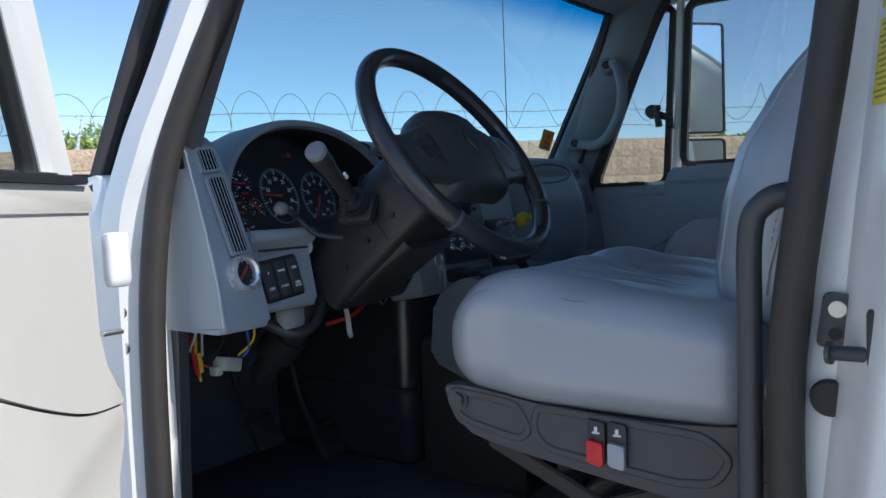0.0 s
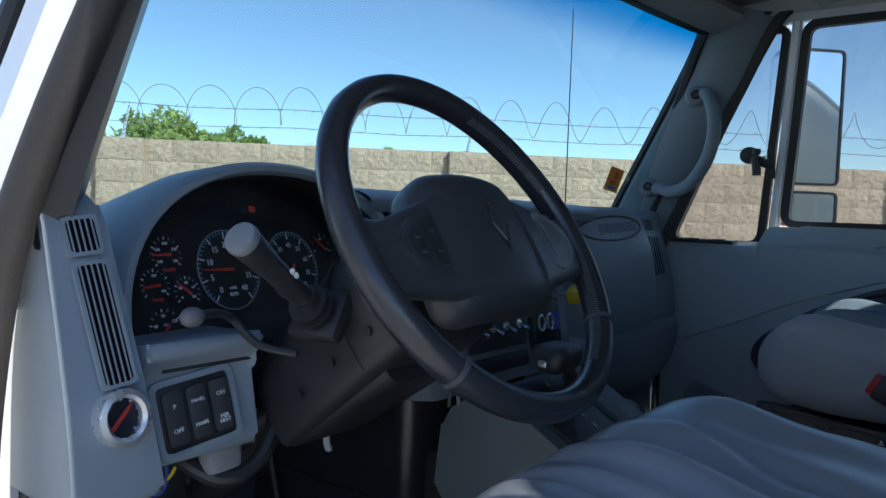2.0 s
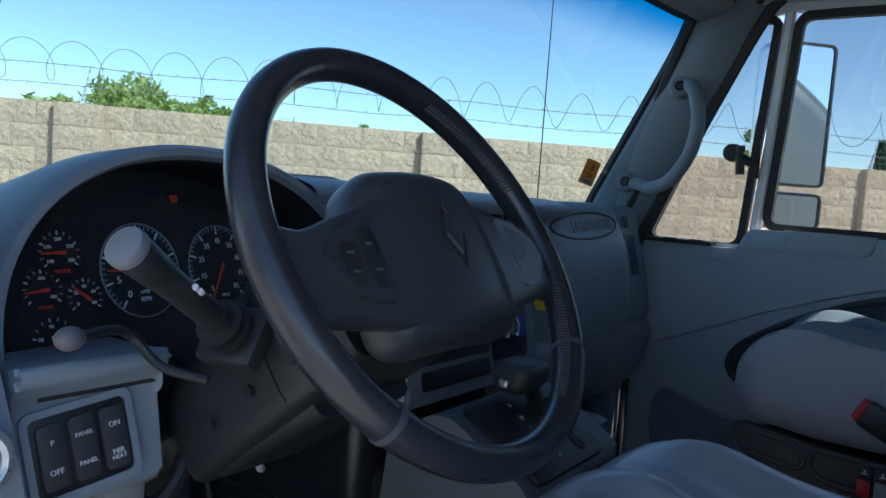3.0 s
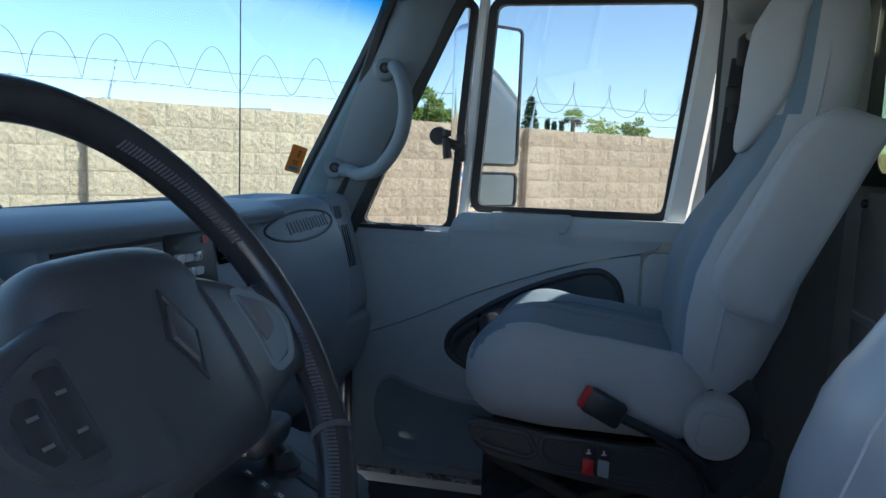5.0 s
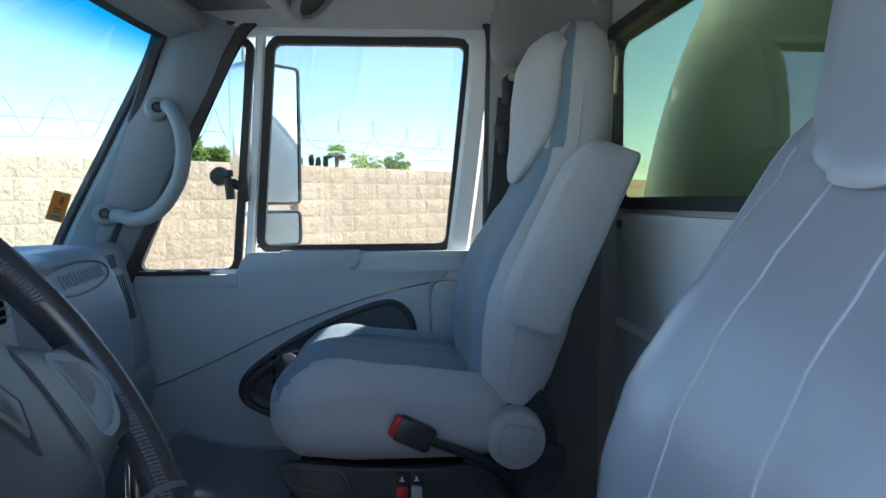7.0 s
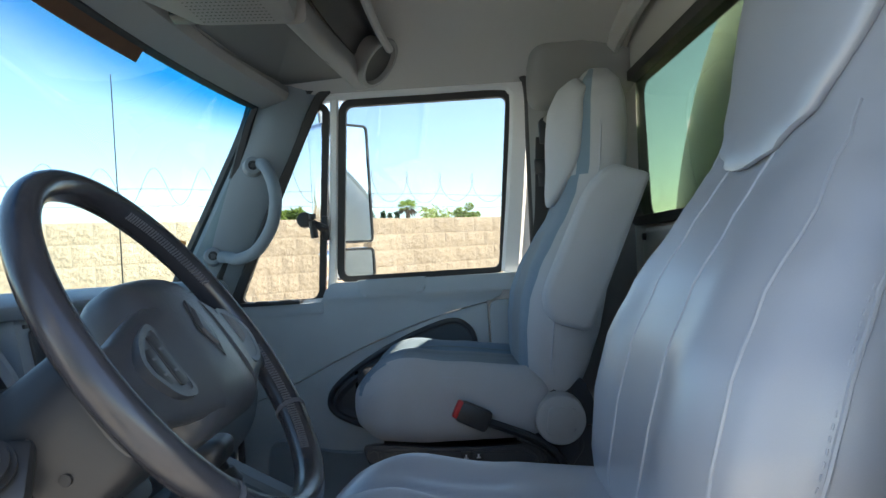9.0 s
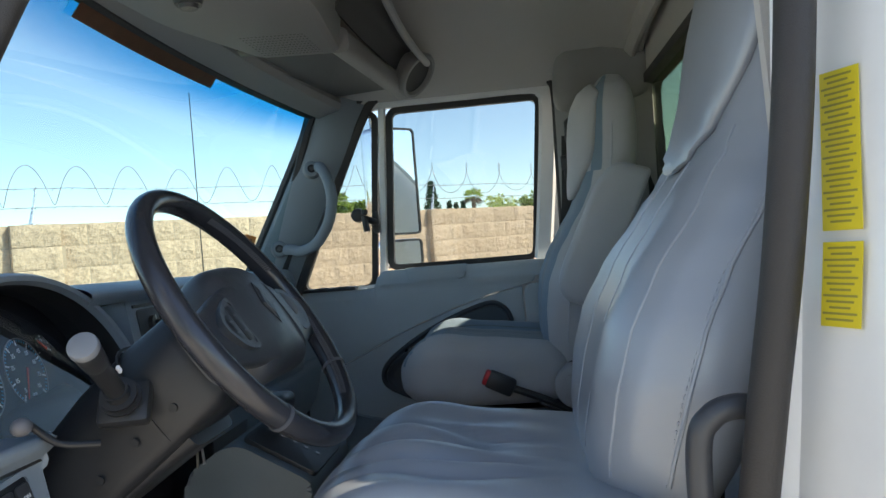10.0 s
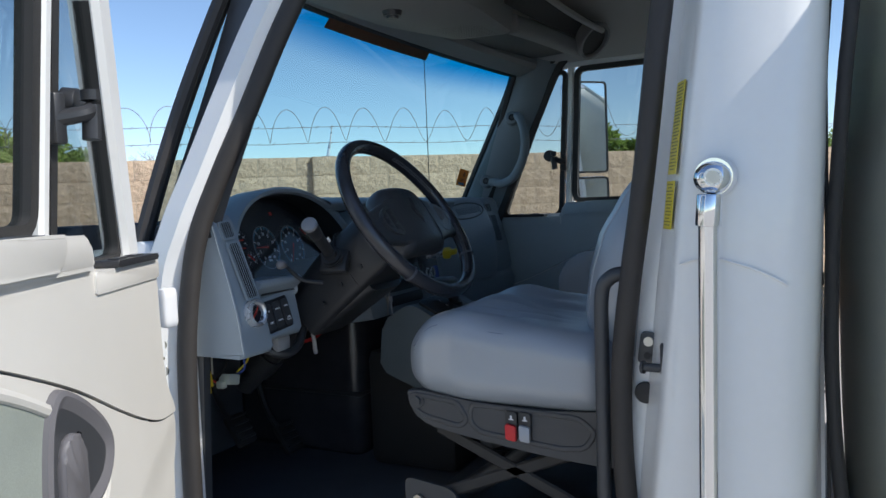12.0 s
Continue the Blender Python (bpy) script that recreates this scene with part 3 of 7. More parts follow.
def door(tag, o, u_dir, n_dir, label, fabric, rim, bowl_mat, mat, out=0.0):
    """u runs from the hinge end to the latch end, d into the cab, z is height. Trim, ledges, window frames and glass."""
    o, u_dir, n_dir = Vector(o), Vector(u_dir).normalized(), Vector(n_dir).normalized()

    def at(u, z, d):
        return o + u_dir * u + n_dir * d + Vector((0, 0, z - o.z))

    def gl(u, z, d):  # the window's plane leans inward to the top
        return at(u, z, d - 0.040 - out + 0.13 * (z - 1.87))

    root = thing(tag, label, "door", o, kind="structure")
    # painted shell behind the trim
    part("shell", prism(round_poly([(-0.035, 1.00), (0.93, 1.00), (0.93, 1.84), (-0.035, 1.80)], 0.05), at, -0.105, -0.030, 0.012), "white", root, "white painted door shell")
    # trim: upper panel, lower panel, ledges
    arc = [(-0.06, 1.492), (0.03, 1.500), (0.12, 1.530), (0.22, 1.574), (0.36, 1.640), (0.52, 1.701), (0.66, 1.745), (0.79, 1.774)]
    arc_s = [(p.x, p.y) for p in spline([(a, b, 0) for a, b in arc], 5)]
    up = arc_s + [(0.83, 1.785), (0.86, 1.84), (0.29, 1.84), (0.272, 1.79), (0.0, 1.79), (0.0, 1.60), (-0.015, 1.55), (-0.05, 1.515)]
    part("upper_trim", prism(up, at, -0.032, 0.0, 0.004), mat, root)
    low = [(a, b - 0.004) for a, b in arc_s[::-1]] + [(-0.066, 1.47), (-0.06, 1.43), (-0.035, 1.39), (-0.03, 1.30), (-0.03, 1.105), (0.79, 1.105)]
    part("lower_trim", prism(low, at, -0.032, -0.0045, 0.004), mat, root)
    part("latch_end_trim", prism(round_poly([(0.797, 1.12), (0.934, 1.12), (0.934, 1.775), (0.815, 1.775), (0.797, 1.76)], 0.015), at, -0.032, -0.004, 0.006), mat, root)
    part("ledge", prism(round_poly([(0.29, 1.805), (0.934, 1.805), (0.934, 1.858), (0.30, 1.858)], [0.01, 0.01, 0.01, 0.02]), at, -0.055, 0.008, 0.006), mat, root)
    part("front_ledge", prism(round_poly([(0.0, 1.765), (0.28, 1.765), (0.28, 1.800), (0.0, 1.800)], 0.006), at, -0.055, 0.004, 0.003), mat, root)
    part("latch_plate", prism(round_poly([(0.02, 1.801), (0.21, 1.801), (0.21, 1.812), (0.02, 1.812)], 0.003), at, -0.030, 0.012, 0.003), "black", root, "black plastic strip on the ledge")
    for a in (0.07, 0.145):
        part("strip_slot", prism(round_poly([(a, 1.812), (a + 0.04, 1.812), (a + 0.04, 1.815), (a, 1.815)], 0.001), at, -0.016, 0.002), "dark", root)
    cov = part("ashtray", prism(round_poly([(0.395, 1.812), (0.60, 1.812), (0.605, 1.862), (0.39, 1.862)], [0.025, 0.025, 0.006, 0.006]), at, -0.045, 0.015, 0.006), mat, root, "moulded ashtray lid")
    part("lid_groove", prism(round_poly([(0.42, 1.8622), (0.575, 1.8622), (0.575, 1.8632), (0.42, 1.8632)], 0.0004), at, -0.030, 0.0), "dark", cov)
    # fabric inset with its rim and the pull handle
    ins = [(0.285, 1.50), (0.29, 1.465), (0.33, 1.435), (0.42, 1.40), (0.60, 1.37), (0.735, 1.37), (0.75, 1.42), (0.752, 1.55), (0.742, 1.66), (0.715, 1.705), (0.665, 1.718), (0.56, 1.685), (0.45, 1.635), (0.36, 1.580), (0.305, 1.535)]
    ins_s = [(p.x, p.y) for p in spline([(a, b, 0) for a, b in ins], 4, True)]
    part("fabric_inset", prism(grow(ins_s, -0.006), at, -0.012, -0.0015), fabric, root, "fabric inset")
    hb = [(0.295, 1.50), (0.31, 1.455), (0.36, 1.43), (0.45, 1.42), (0.485, 1.45), (0.475, 1.555), (0.445, 1.60), (0.40, 1.590), (0.33, 1.545)]
    if out:
        hb = [(0.385 + (a - 0.385) * 1.14 - 0.022, 1.51 + (b - 1.51) * 1.14 + 0.040) for a, b in hb]
    hb_s = [(p.x, p.y) for p in spline([(a, b, 0) for a, b in hb], 4, True)]
    # the rim stops at the bowl
    held = [in_poly(a, b, grow(hb_s, -0.004)) for a, b in ins_s]
    k0 = next(i for i in range(len(held)) if held[i - 1] and not held[i]) if any(held) else 0
    run = [p for p, h in zip(ins_s[k0:] + ins_s[:k0], held[k0:] + held[:k0]) if not h]
    part("inset_rim", sweep([at(a, b, -0.003) for a, b in run], circle(0.0095, 8), not any(held), up=n_dir), rim, root, "moulded rim round the fabric")
    bowl = part("handle_bowl", loft([[at(a, b, -0.006) for a, b in hb_s], [at(a, b, 0.006) for a, b in grow(hb_s, -0.002)], [at(a, b, 0.009) for a, b in grow(hb_s, -0.010)], [at(a, b, 0.004) for a, b in grow(hb_s, -0.022)], [at(a, b, 0.000) for a, b in grow(hb_s, -0.030)]]), bowl_mat, root, "charcoal bowl of the inside door handle")
    part("pull_lever", prism(round_poly([(0.375, 1.475), (0.442, 1.475), (0.438, 1.575), (0.41, 1.596), (0.375, 1.575)], 0.018), at, 0.000, 0.014, 0.006), bowl_mat, bowl, "scuffed pull lever")
    part("bowl_well", prism(grow(hb_s, -0.026), at, -0.006, 0.002), "dark", bowl, "dark hollow behind the lever")
    part("lever_gap", prism(round_poly([(0.366, 1.470), (0.376, 1.468), (0.376, 1.585), (0.366, 1.580)], 0.003), at, -0.008, 0.004), "void", bowl)
    part("lever_pin", rod(at(0.372, 1.525, -0.004), at(0.372, 1.525, 0.008), 0.006), "black", bowl)
    # map pocket
    pk = [(0.075, 1.30), (0.09, 1.36), (0.13, 1.385), (0.20, 1.36), (0.34, 1.335), (0.60, 1.33), (0.68, 1.33), (0.68, 1.14), (0.16, 1.14), (0.10, 1.19), (0.08, 1.24)]
    pk_s = [(p.x, p.y) for p in spline([(a, b, 0) for a, b in pk], 3, True)]
    part("map_pocket", loft([[at(a, b, -0.006) for a, b in pk_s], [at(a, b, 0.006) for a, b in grow(pk_s, -0.006)], [at(a, b, 0.005) for a, b in grow(pk_s, -0.014)], [at(a, b, -0.001) for a, b in grow(pk_s, -0.024)]]), "trim", root, "moulded map pocket")
    part("sill_strip", prism([(-0.03, 1.088), (0.90, 1.088), (0.90, 1.103), (-0.03, 1.103)], at, -0.032, -0.006), "alu", root, "pale metal strip along the foot")
    # vent window
    v_in = round_poly([(0.015, 1.812), (0.262, 1.812), (0.322, 2.392), (0.285, 2.392)], [0.03, 0.03, 0.012, 0.02], 5)
    part("vent_gasket", plane_ring(grow(v_in, 0.020), v_in, gl, -0.012, 0.014), "rubber", root, "black rubber frame of the vent window")
    p1 = part("vent_pane", prism(grow(v_in, 0.004), gl, -0.002, 0.002), "glass_clear", root, smooth=0)
    p1.visible_shadow = False
    # main window
    w_in = round_poly([(0.348, 1.876), (0.836, 1.876), (0.884, 2.396), (0.394, 2.396)], 0.022, 5)
    part("window_gasket", plane_ring(grow(w_in, 0.022), w_in, gl, -0.012, 0.014), "rubber", root, "black rubber frame of the drop window")
    p2 = part("window_pane", prism(grow(w_in, 0.004), gl, -0.002, 0.002), "glass_clear", root, smooth=0)
    p2.visible_shadow = False
    # painted frame round both
    front_edge = spline([gl(-0.035, 1.80, 0), gl(0.075, 2.02, 0), (gl(0.185, 2.25, 0)), gl(0.262, 2.395, 0), gl(0.31, 2.440, 0), gl(0.42, 2.447, 0), gl(0.65, 2.447, 0), gl(0.86, 2.447, 0), gl(0.912, 2.425, 0), gl(0.925, 2.37, 0), gl(0.90, 2.10, 0), gl(0.872, 1.86, 0)], 6)
    part("window_frame", sweep(front_edge, rect(0.062, 0.050, 0.010), up=n_dir), "white", root, "white painted window frame")
    part("rear_frame", prism([(0.856, 1.84), (0.952, 1.84), (0.958, 2.44), (0.906, 2.44)], gl, -0.022, 0.012, 0.004), "white", root, "white painted rear bar of the window frame")
    part("divider", sweep([gl(0.306, 1.83, 0), gl(0.333, 2.10, 0), gl(0.362, 2.44, 0)], rect(0.026, 0.036, 0.006), up=n_dir), "white", root, "white painted divider bar")
    # vent latch
    l0 = gl(0.302, 2.03, 0.02)
    latch = part("vent_latch", box(l0, (0.02, 0.02, 0.075), 0.004), "black", root, "black vent window latch")
    la = gl(0.270, 2.045, 0.055)
    part("latch_arm", join(tube([l0, (l0 + la) / 2 + n_dir * 0.012, la], 0.0125, 10), sweep(spline([la + Vector((0, 0, 0.03)), la, la + Vector((0, 0, -0.045)) + u_dir * 0.004], 5), circle(0.0145, 10, 1.0, 0.8))), "black", latch)
    part("latch_boss", rod(gl(0.238, 2.060, 0.0), gl(0.238, 2.060, 0.024), 0.026, 0.023, 24, 0.003), "black", latch)
    return root, at, gl


pax_door, pat, pgl = door("door_1", (-1.17, 2.66, 1.8), (1, 0, 0), (0, -1, 0), "closed passenger door with grey moulded trim and vent window", "carpet", "dark", "dark", "door_trim")
A = radians(61.0)
drv_u, drv_n = Vector((math.cos(A), -math.sin(A), 0)), Vector((math.sin(A), math.cos(A), 0))
drv_door, dat, dgl = door("door_2", (-1.018, 0.577, 1.8), drv_u, drv_n, "open driver's door, white shell with pale moulded trim", "faded", "door_faded", "bowl", "door_faded", 0.028)

# passenger doorway: seal, rear side trim, front pillar trim
PSEAL = spline([pat(0.945, 1.08, 0.02), pat(0.945, 1.80, 0.02), pat(0.948, 2.20, 0.045), pat(0.950, 2.40, 0.065), pat(0.93, 2.450, 0.072), pat(0.86, 2.467, 0.075), pat(0.42, 2.465, 0.075), pat(0.30, 2.450, 0.07), pat(0.24, 2.40, 0.065), pat(0.10, 2.14, 0.04), pat(-0.03, 1.90, 0.02), pat(-0.07, 1.78, 0.01)], 6)
solid("door_seal_right", sweep(PSEAL, circle(0.0145, 8), up=(0, 1, 0)), "rubber", "black rubber seal round the passenger doorway", "seal")
FLAP = spline([pat(-0.075, 1.78, 0.022), pat(-0.035, 1.87, 0.024), pat(0.095, 2.13, 0.044), pat(0.215, 2.37, 0.062), pat(0.275, 2.448, 0.072), pat(0.36, 2.478, 0.075)], 6)
solid("door_seal_front_right", sweep([p + Vector((0.073, 0, 0)) for p in FLAP], rect(0.030, 0.014, 0.005), up=(0.2, -1, 0)), "rubber", "wide black rubber flap beside the vent window", "seal")
def side_trim():
    return sheet(lambda u, v: Vector((-0.226 + 0.010 * v + 0.30 * u, 2.650 - 0.085 * v ** 2 - 0.03 * min(1, 6 * u) - 0.04 * u ** 3, 1.06 + 1.44 * v)), 8, 14, 0.02)
solid("wall_right", side_trim(), "overhead", "grey trim panel behind the passenger door", "wall")
solid("roof_side_trim", sweep(spline([(-0.98, 2.60, 2.475), (-0.6, 2.615, 2.50), (-0.25, 2.61, 2.50), (-0.12, 2.585, 2.47), (0.02, 2.54, 2.43)], 6), rect(0.05, 0.07, 0.015)), "headliner", "grey roof rail trim above the passenger door", "trim")
PIL = spline([(-1.315, 2.640, 1.78), (-1.265, 2.638, 1.90), (-1.134, 2.608, 2.13), (-1.028, 2.582, 2.32), (-0.975, 2.573, 2.455), (-0.93, 2.58, 2.52)], 8)
PIL_SEC = [(-0.122, -0.030), (-0.112, 0.000), (-0.080, 0.014), (-0.030, 0.021), (0.004, 0.020), (0.034, 0.010), (0.050, -0.020), (0.045, -0.045), (-0.09, -0.050)]
solid("windshield_seal_right", sweep(PIL, [(0.038, -0.045), (0.042, -0.016), (0.056, -0.010), (0.069, -0.018), (0.073, -0.040)], up=(0.25, -1, 0)), "rubber", "black rubber seal between windshield and pillar", "seal")
solid("pillar_front_right", sweep(PIL, PIL_SEC, up=(0.25, -1, 0)), "pillar", "grey plastic windshield pillar trim", "pillar")
PILL = spline([(-1.15, 0.793, 1.80), (-1.09, 0.808, 1.95), (-1.02, 0.833, 2.13), (-0.95, 0.855, 2.32), (-0.89, 0.868, 2.45)], 8)
solid("pillar_trim_left", sweep(PILL, [(-0.08, -0.03), (0.075, -0.03), (0.080, 0.0), (0.03, 0.02), (-0.04, 0.02), (-0.085, 0.0)], up=(0.25, 1, 0)), "dark", "dark plastic windshield pillar trim", "pillar")

solid("kick_panel_right", prism(round_poly([(-1.72, 1.08), (-1.18, 1.08), (-1.17, 1.60), (-1.20, 1.82), (-1.72, 1.82)], 0.03), lambda a, b, d: Vector((a, d, b)), 2.60, 2.655, 0.004), "trim", "grey kick panel beside the passenger's feet", "panel")
solid("wall_left_inner", sheet(lambda u, v: Vector((-0.125 + 0.19 * u, 0.806 + 0.10 * v ** 2 + 0.04 * u ** 3, 1.06 + 1.44 * v)), 8, 14, 0.016), "headliner", "grey trim panel behind the driver's doorway", "wall")


# added strip: hides the bright door shell, stands in for a dark seam
solid("hinge_cover_right", box((-1.186, 2.650, 1.46), (0.052, 0.030, 0.72), 0.008), "dark", "dark strip added over the gap beside the passenger door hinge", "seal")


# ---- steering wheel and column ----
HUB, WN = Vector((-0.771, 1.118, 1.852)), Vector((0.829, 0.010, 0.559)).normalized()
WR = Vector((0, 1, 0)) - WN * WN.y
WR.normalize()
WU = WN.cross(WR)


def on_wheel(a, b, d):
    """a to the driver's right, b up the wheel, d towards the driver."""
    return HUB + WR * a + WU * b + WN * d


def on_rim(deg, r=0.2085, d=0.0):
    return on_wheel(r * math.cos(radians(deg)), r * math.sin(radians(deg)), d)


def steering_wheel():
    root = thing("steering_wheel", "worn black leather steering wheel with a padded hub", "steering wheel", HUB)
    n = 112
    part("rim", sweep([on_rim(360 * i / n) for i in range(n)], circle(0.0160, 16, 1.0, 1.12), True, up=WN), "leather", root)
    # bound seams in the rim
    for deg in (224.0, -38.0):
        part("rim_seam", sweep([on_rim(deg - 0.8), on_rim(deg + 0.8)], circle(0.0174, 16, 1.0, 1.12), up=WN), "thread", root, "raised grey leather seam")
    # laced stitching on the inside of the rim
    for a0, a1 in ((-62, -10), (20, 62)):
        bm = bmesh.new()
        k = int((a1 - a0) / 1.15)
        for i in range(k):
            deg = a0 + (a1 - a0) * i / k
            p, q = on_rim(deg, 0.1965, 0.0115), on_rim(deg + 0.8, 0.1925, 0.0030)
            join(bm, rod(p, q, 0.0014, n=5))
        part("stitching", bm, "thread", root, "laced grey stitching")
    # hub pad
    def pad(p):
        x, y, z = p
        w = 1.0 - 0.30 * max(0.0, y / 0.090) ** 2
        z += -1.3 * x * x - 0.9 * y * y
        return Vector((x * w, y, z))
    bm = soft_box((0, 0, 0), (0.100, 0.090, 0.034), 0.030, 16, pad)
    for v in bm.verts:
        v.co = on_wheel(v.co.x, v.co.y - 0.006, v.co.z - 0.006)
    hub = part("hub_pad", bm, "dark", root, "charcoal padded airbag cover")
    part("emblem", loft([[on_wheel(a * s, b * s, d) for a, b in ((0, 0.036), (0.020, 0), (0, -0.036), (-0.020, 0))] for s, d in ((1.0, 0.0255), (1.0, 0.0285), (0.86, 0.0290), (0.80, 0.0275))]), "black", hub, "plain raised diamond emblem")
    part("emblem_core", loft([[on_wheel(a * s, b * s, d) for a, b in ((0, 0.026), (0.014, 0), (0, -0.026), (-0.014, 0))] for s, d in ((0.9, 0.0270), (0.8, 0.0305), (0.2, 0.0315))]), "dark", hub)
    part("pad_mark", prism(rect(0.006, 0.004), lambda a, b, d: on_wheel(0.018 + a, -0.05 + b, 0.0235 + d), 0, 0.002), "bowl", hub)
    for s in (-1, 1):
        # spoke: a broad arm that narrows from the hub and flares into the rim
        rings = []
        for f in range(13):
            f /= 12
            a = s * (0.060 + 0.146 * f)
            top = 0.046 - 0.032 * min(1.0, f * 1.25) ** 1.3 + 0.020 * max(0, f - 0.72) / 0.28
            bot = -0.082 + 0.026 * f - 0.016 * max(0, f - 0.72) / 0.28
            dz, th = 0.006 - 0.014 * f, 0.020 - 0.007 * f
            m, hh = (top + bot) / 2, (top - bot) / 2
            rings.append([on_wheel(a, m + hh * math.copysign(abs(math.cos(k * math.pi / 10)) ** 0.6, math.cos(k * math.pi / 10)), dz + th * math.copysign(abs(math.sin(k * math.pi / 10)) ** 0.6, math.sin(k * math.pi / 10))) for k in range(20)])
        sp = part("spoke", loft(rings), "dark", root, "charcoal plastic spoke", smooth=60)
        pan = round_poly([(0.098, 0.024), (0.142, 0.008), (0.166, -0.016), (0.140, -0.050), (0.100, -0.056)], 0.016, 5)
        pan = [(s * a, b) for a, b in pan]
        bz = part("button_bezel", plane_ring(grow(pan, 0.003), grow(pan, -0.004), on_wheel, 0.008, 0.0200), "dark" if s < 0 else "pillar", sp, "grey bezel round the spoke buttons")
        part("button_plate", prism(grow(pan, -0.004), on_wheel, 0.008, 0.0185), "dark" if s < 0 else "pillar", sp)
        if s < 0:
            for a, b, w, h in ((-0.114, -0.016, 0.022, 0.054), (-0.140, -0.020, 0.022, 0.038)):
                bt = part("button", prism(round_poly([(a - w / 2, b - h / 2), (a + w / 2, b - h / 2), (a + w / 2, b + h / 2), (a - w / 2, b + h / 2)], 0.005), on_wheel, 0.0165, 0.0198, 0.0012), "black", sp, "rocker button with pale marks")
                for k in (-1, 1):
                    part("mark", prism(rect(0.008, 0.0022), lambda x, y, d, k=k, a=a, b=b, h=h: on_wheel(a + x, b + k * h * 0.22 + y, 0.0199 + d), 0, 0.0005), "bowl", sp)
        else:
            bt = part("button", prism(round_poly([(0.113, -0.030), (0.139, -0.020), (0.139, 0.018), (0.113, 0.022)], 0.006), on_wheel, 0.0165, 0.0198, 0.0012), "bowl", sp, "plain rocker button")
    # boss behind the hub
    part("boss", loft([[on_wheel(r * math.cos(t * math.pi / 12), r * math.sin(t * math.pi / 12), d) for t in range(24)] for r, d in ((0.080, -0.015), (0.082, -0.045), (0.070, -0.075), (0.055, -0.085))]), "black", root, "charcoal shroud behind the wheel")
    return root


steering_wheel()


def column():
    """Steering column: shroud along the wheel's axis, with lever, horn lever and ignition side."""
    root = thing("steering_column", "charcoal plastic steering column shroud with two levers", "steering column", on_wheel(0, 0, -0.2))
    sec = round_poly([(-0.090, -0.085), (0.085, -0.085), (0.095, 0.010), (0.060, 0.070), (-0.060, 0.070), (-0.100, 0.020)], 0.022, 3)
    rings = []
    for d, s, dy in ((-0.070, 0.86, 0.0), (-0.085, 0.97, 0), (-0.16, 1.0, -0.004), (-0.25, 0.98, -0.012), (-0.32, 0.92, -0.022), (-0.36, 0.84, -0.03)):
        rings.append([on_wheel(a * s, b * s + dy, d) for a, b in sec])
    body = part("shroud", loft(rings), "black", root)
    part("shroud_joint", sweep([on_wheel(a * 1.002, b * 1.002, -0.165) for a, b in sec], rect(0.004, 0.004), True, up=WN), "black", body)
    low = [(a, b - 0.075) for a, b in round_poly([(-0.07, -0.03), (0.07, -0.03), (0.075, 0.03), (-0.075, 0.03)], 0.02, 3)]
    part("tilt_bracket", loft([[on_wheel(a, b, d) for a, b in low] for d in (-0.15, -0.19, -0.30, -0.33)]), "black", body)
    for a, b, d in ((-0.093, -0.045, -0.13), (-0.095, -0.05, -0.20), (-0.096, -0.06, -0.27)):
        part("screw", rod(on_wheel(a, b, d), on_wheel(a - 0.004, b, d), 0.006, n=12), "black", body, "dark screw head")
    # main lever with a flat silver-grey end
    base, tip = Vector((-0.905, 0.992, 1.762)), Vector((-0.874, 0.862, 1.850))
    ax = (tip - base).normalized()
    lv = part("lever", join(rod(base, base + ax * 0.035, 0.0165, 0.0155), rod(base + ax * 0.03, tip - ax * 0.050, 0.0128, 0.0135), rod(tip - ax * 0.052, tip - ax * 0.010, 0.0145, 0.0170, 24, 0.002)), "black", root, "thick charcoal turn-signal lever")
    part("lever_cap", rod(tip - ax * 0.012, tip, 0.0178, 0.0172, 24, 0.003), "lever_grey", lv, "grey domed lever end")
    part("lever_mark", join(*[rod(base + ax * (0.075 + 0.008 * k) + Vector((0.017, 0.004, 0.004)), base + ax * (0.079 + 0.008 * k) + Vector((0.0185, 0.004, 0.004)), 0.0028, n=8) for k in range(2)]), "ink", lv)
    fr = aim(ax)
    boot = part("lever_boot", join(box(base - ax * 0.012, (0.066, 0.060, 0.024), 0.008, fr), sweep([base + ax * 0.008, base + ax * 0.012], circle(0.026, 20)), sweep([base + ax * 0.018, base + ax * 0.022], circle(0.023, 20))), "black", root, "ribbed black boot at the lever's foot")
    # thin trailer brake lever with a ball end
    lv2 = part("hand_lever", tube([(-0.945, 1.000, 1.706), (-0.985, 0.975, 1.715), (-1.008, 0.955, 1.744), (-0.995, 0.925, 1.756), (-0.965, 0.880, 1.760)], 0.0050, 10), "black", root, "thin bent black lever")
    part("hand_lever_ball", ball((-0.958, 0.868, 1.761), 0.0108, (1, 1.25, 1)), "bowl", lv2, "grey ball end")
    part("lower_shaft", join(rod(on_wheel(0, -0.02, -0.34), (-1.32, 1.13, 1.40), 0.028), rod((-1.22, 1.13, 1.50), (-1.27, 1.13, 1.455), 0.044)), "black", root)
    return root


column()


# ---- dashboard ----
dash = thing("dashboard", "grey and charcoal moulded truck dashboard with gauges and vents", "dashboard", (-1.25, MID, 1.5))


def xz(a, b, d):
    return Vector((a, d, b))


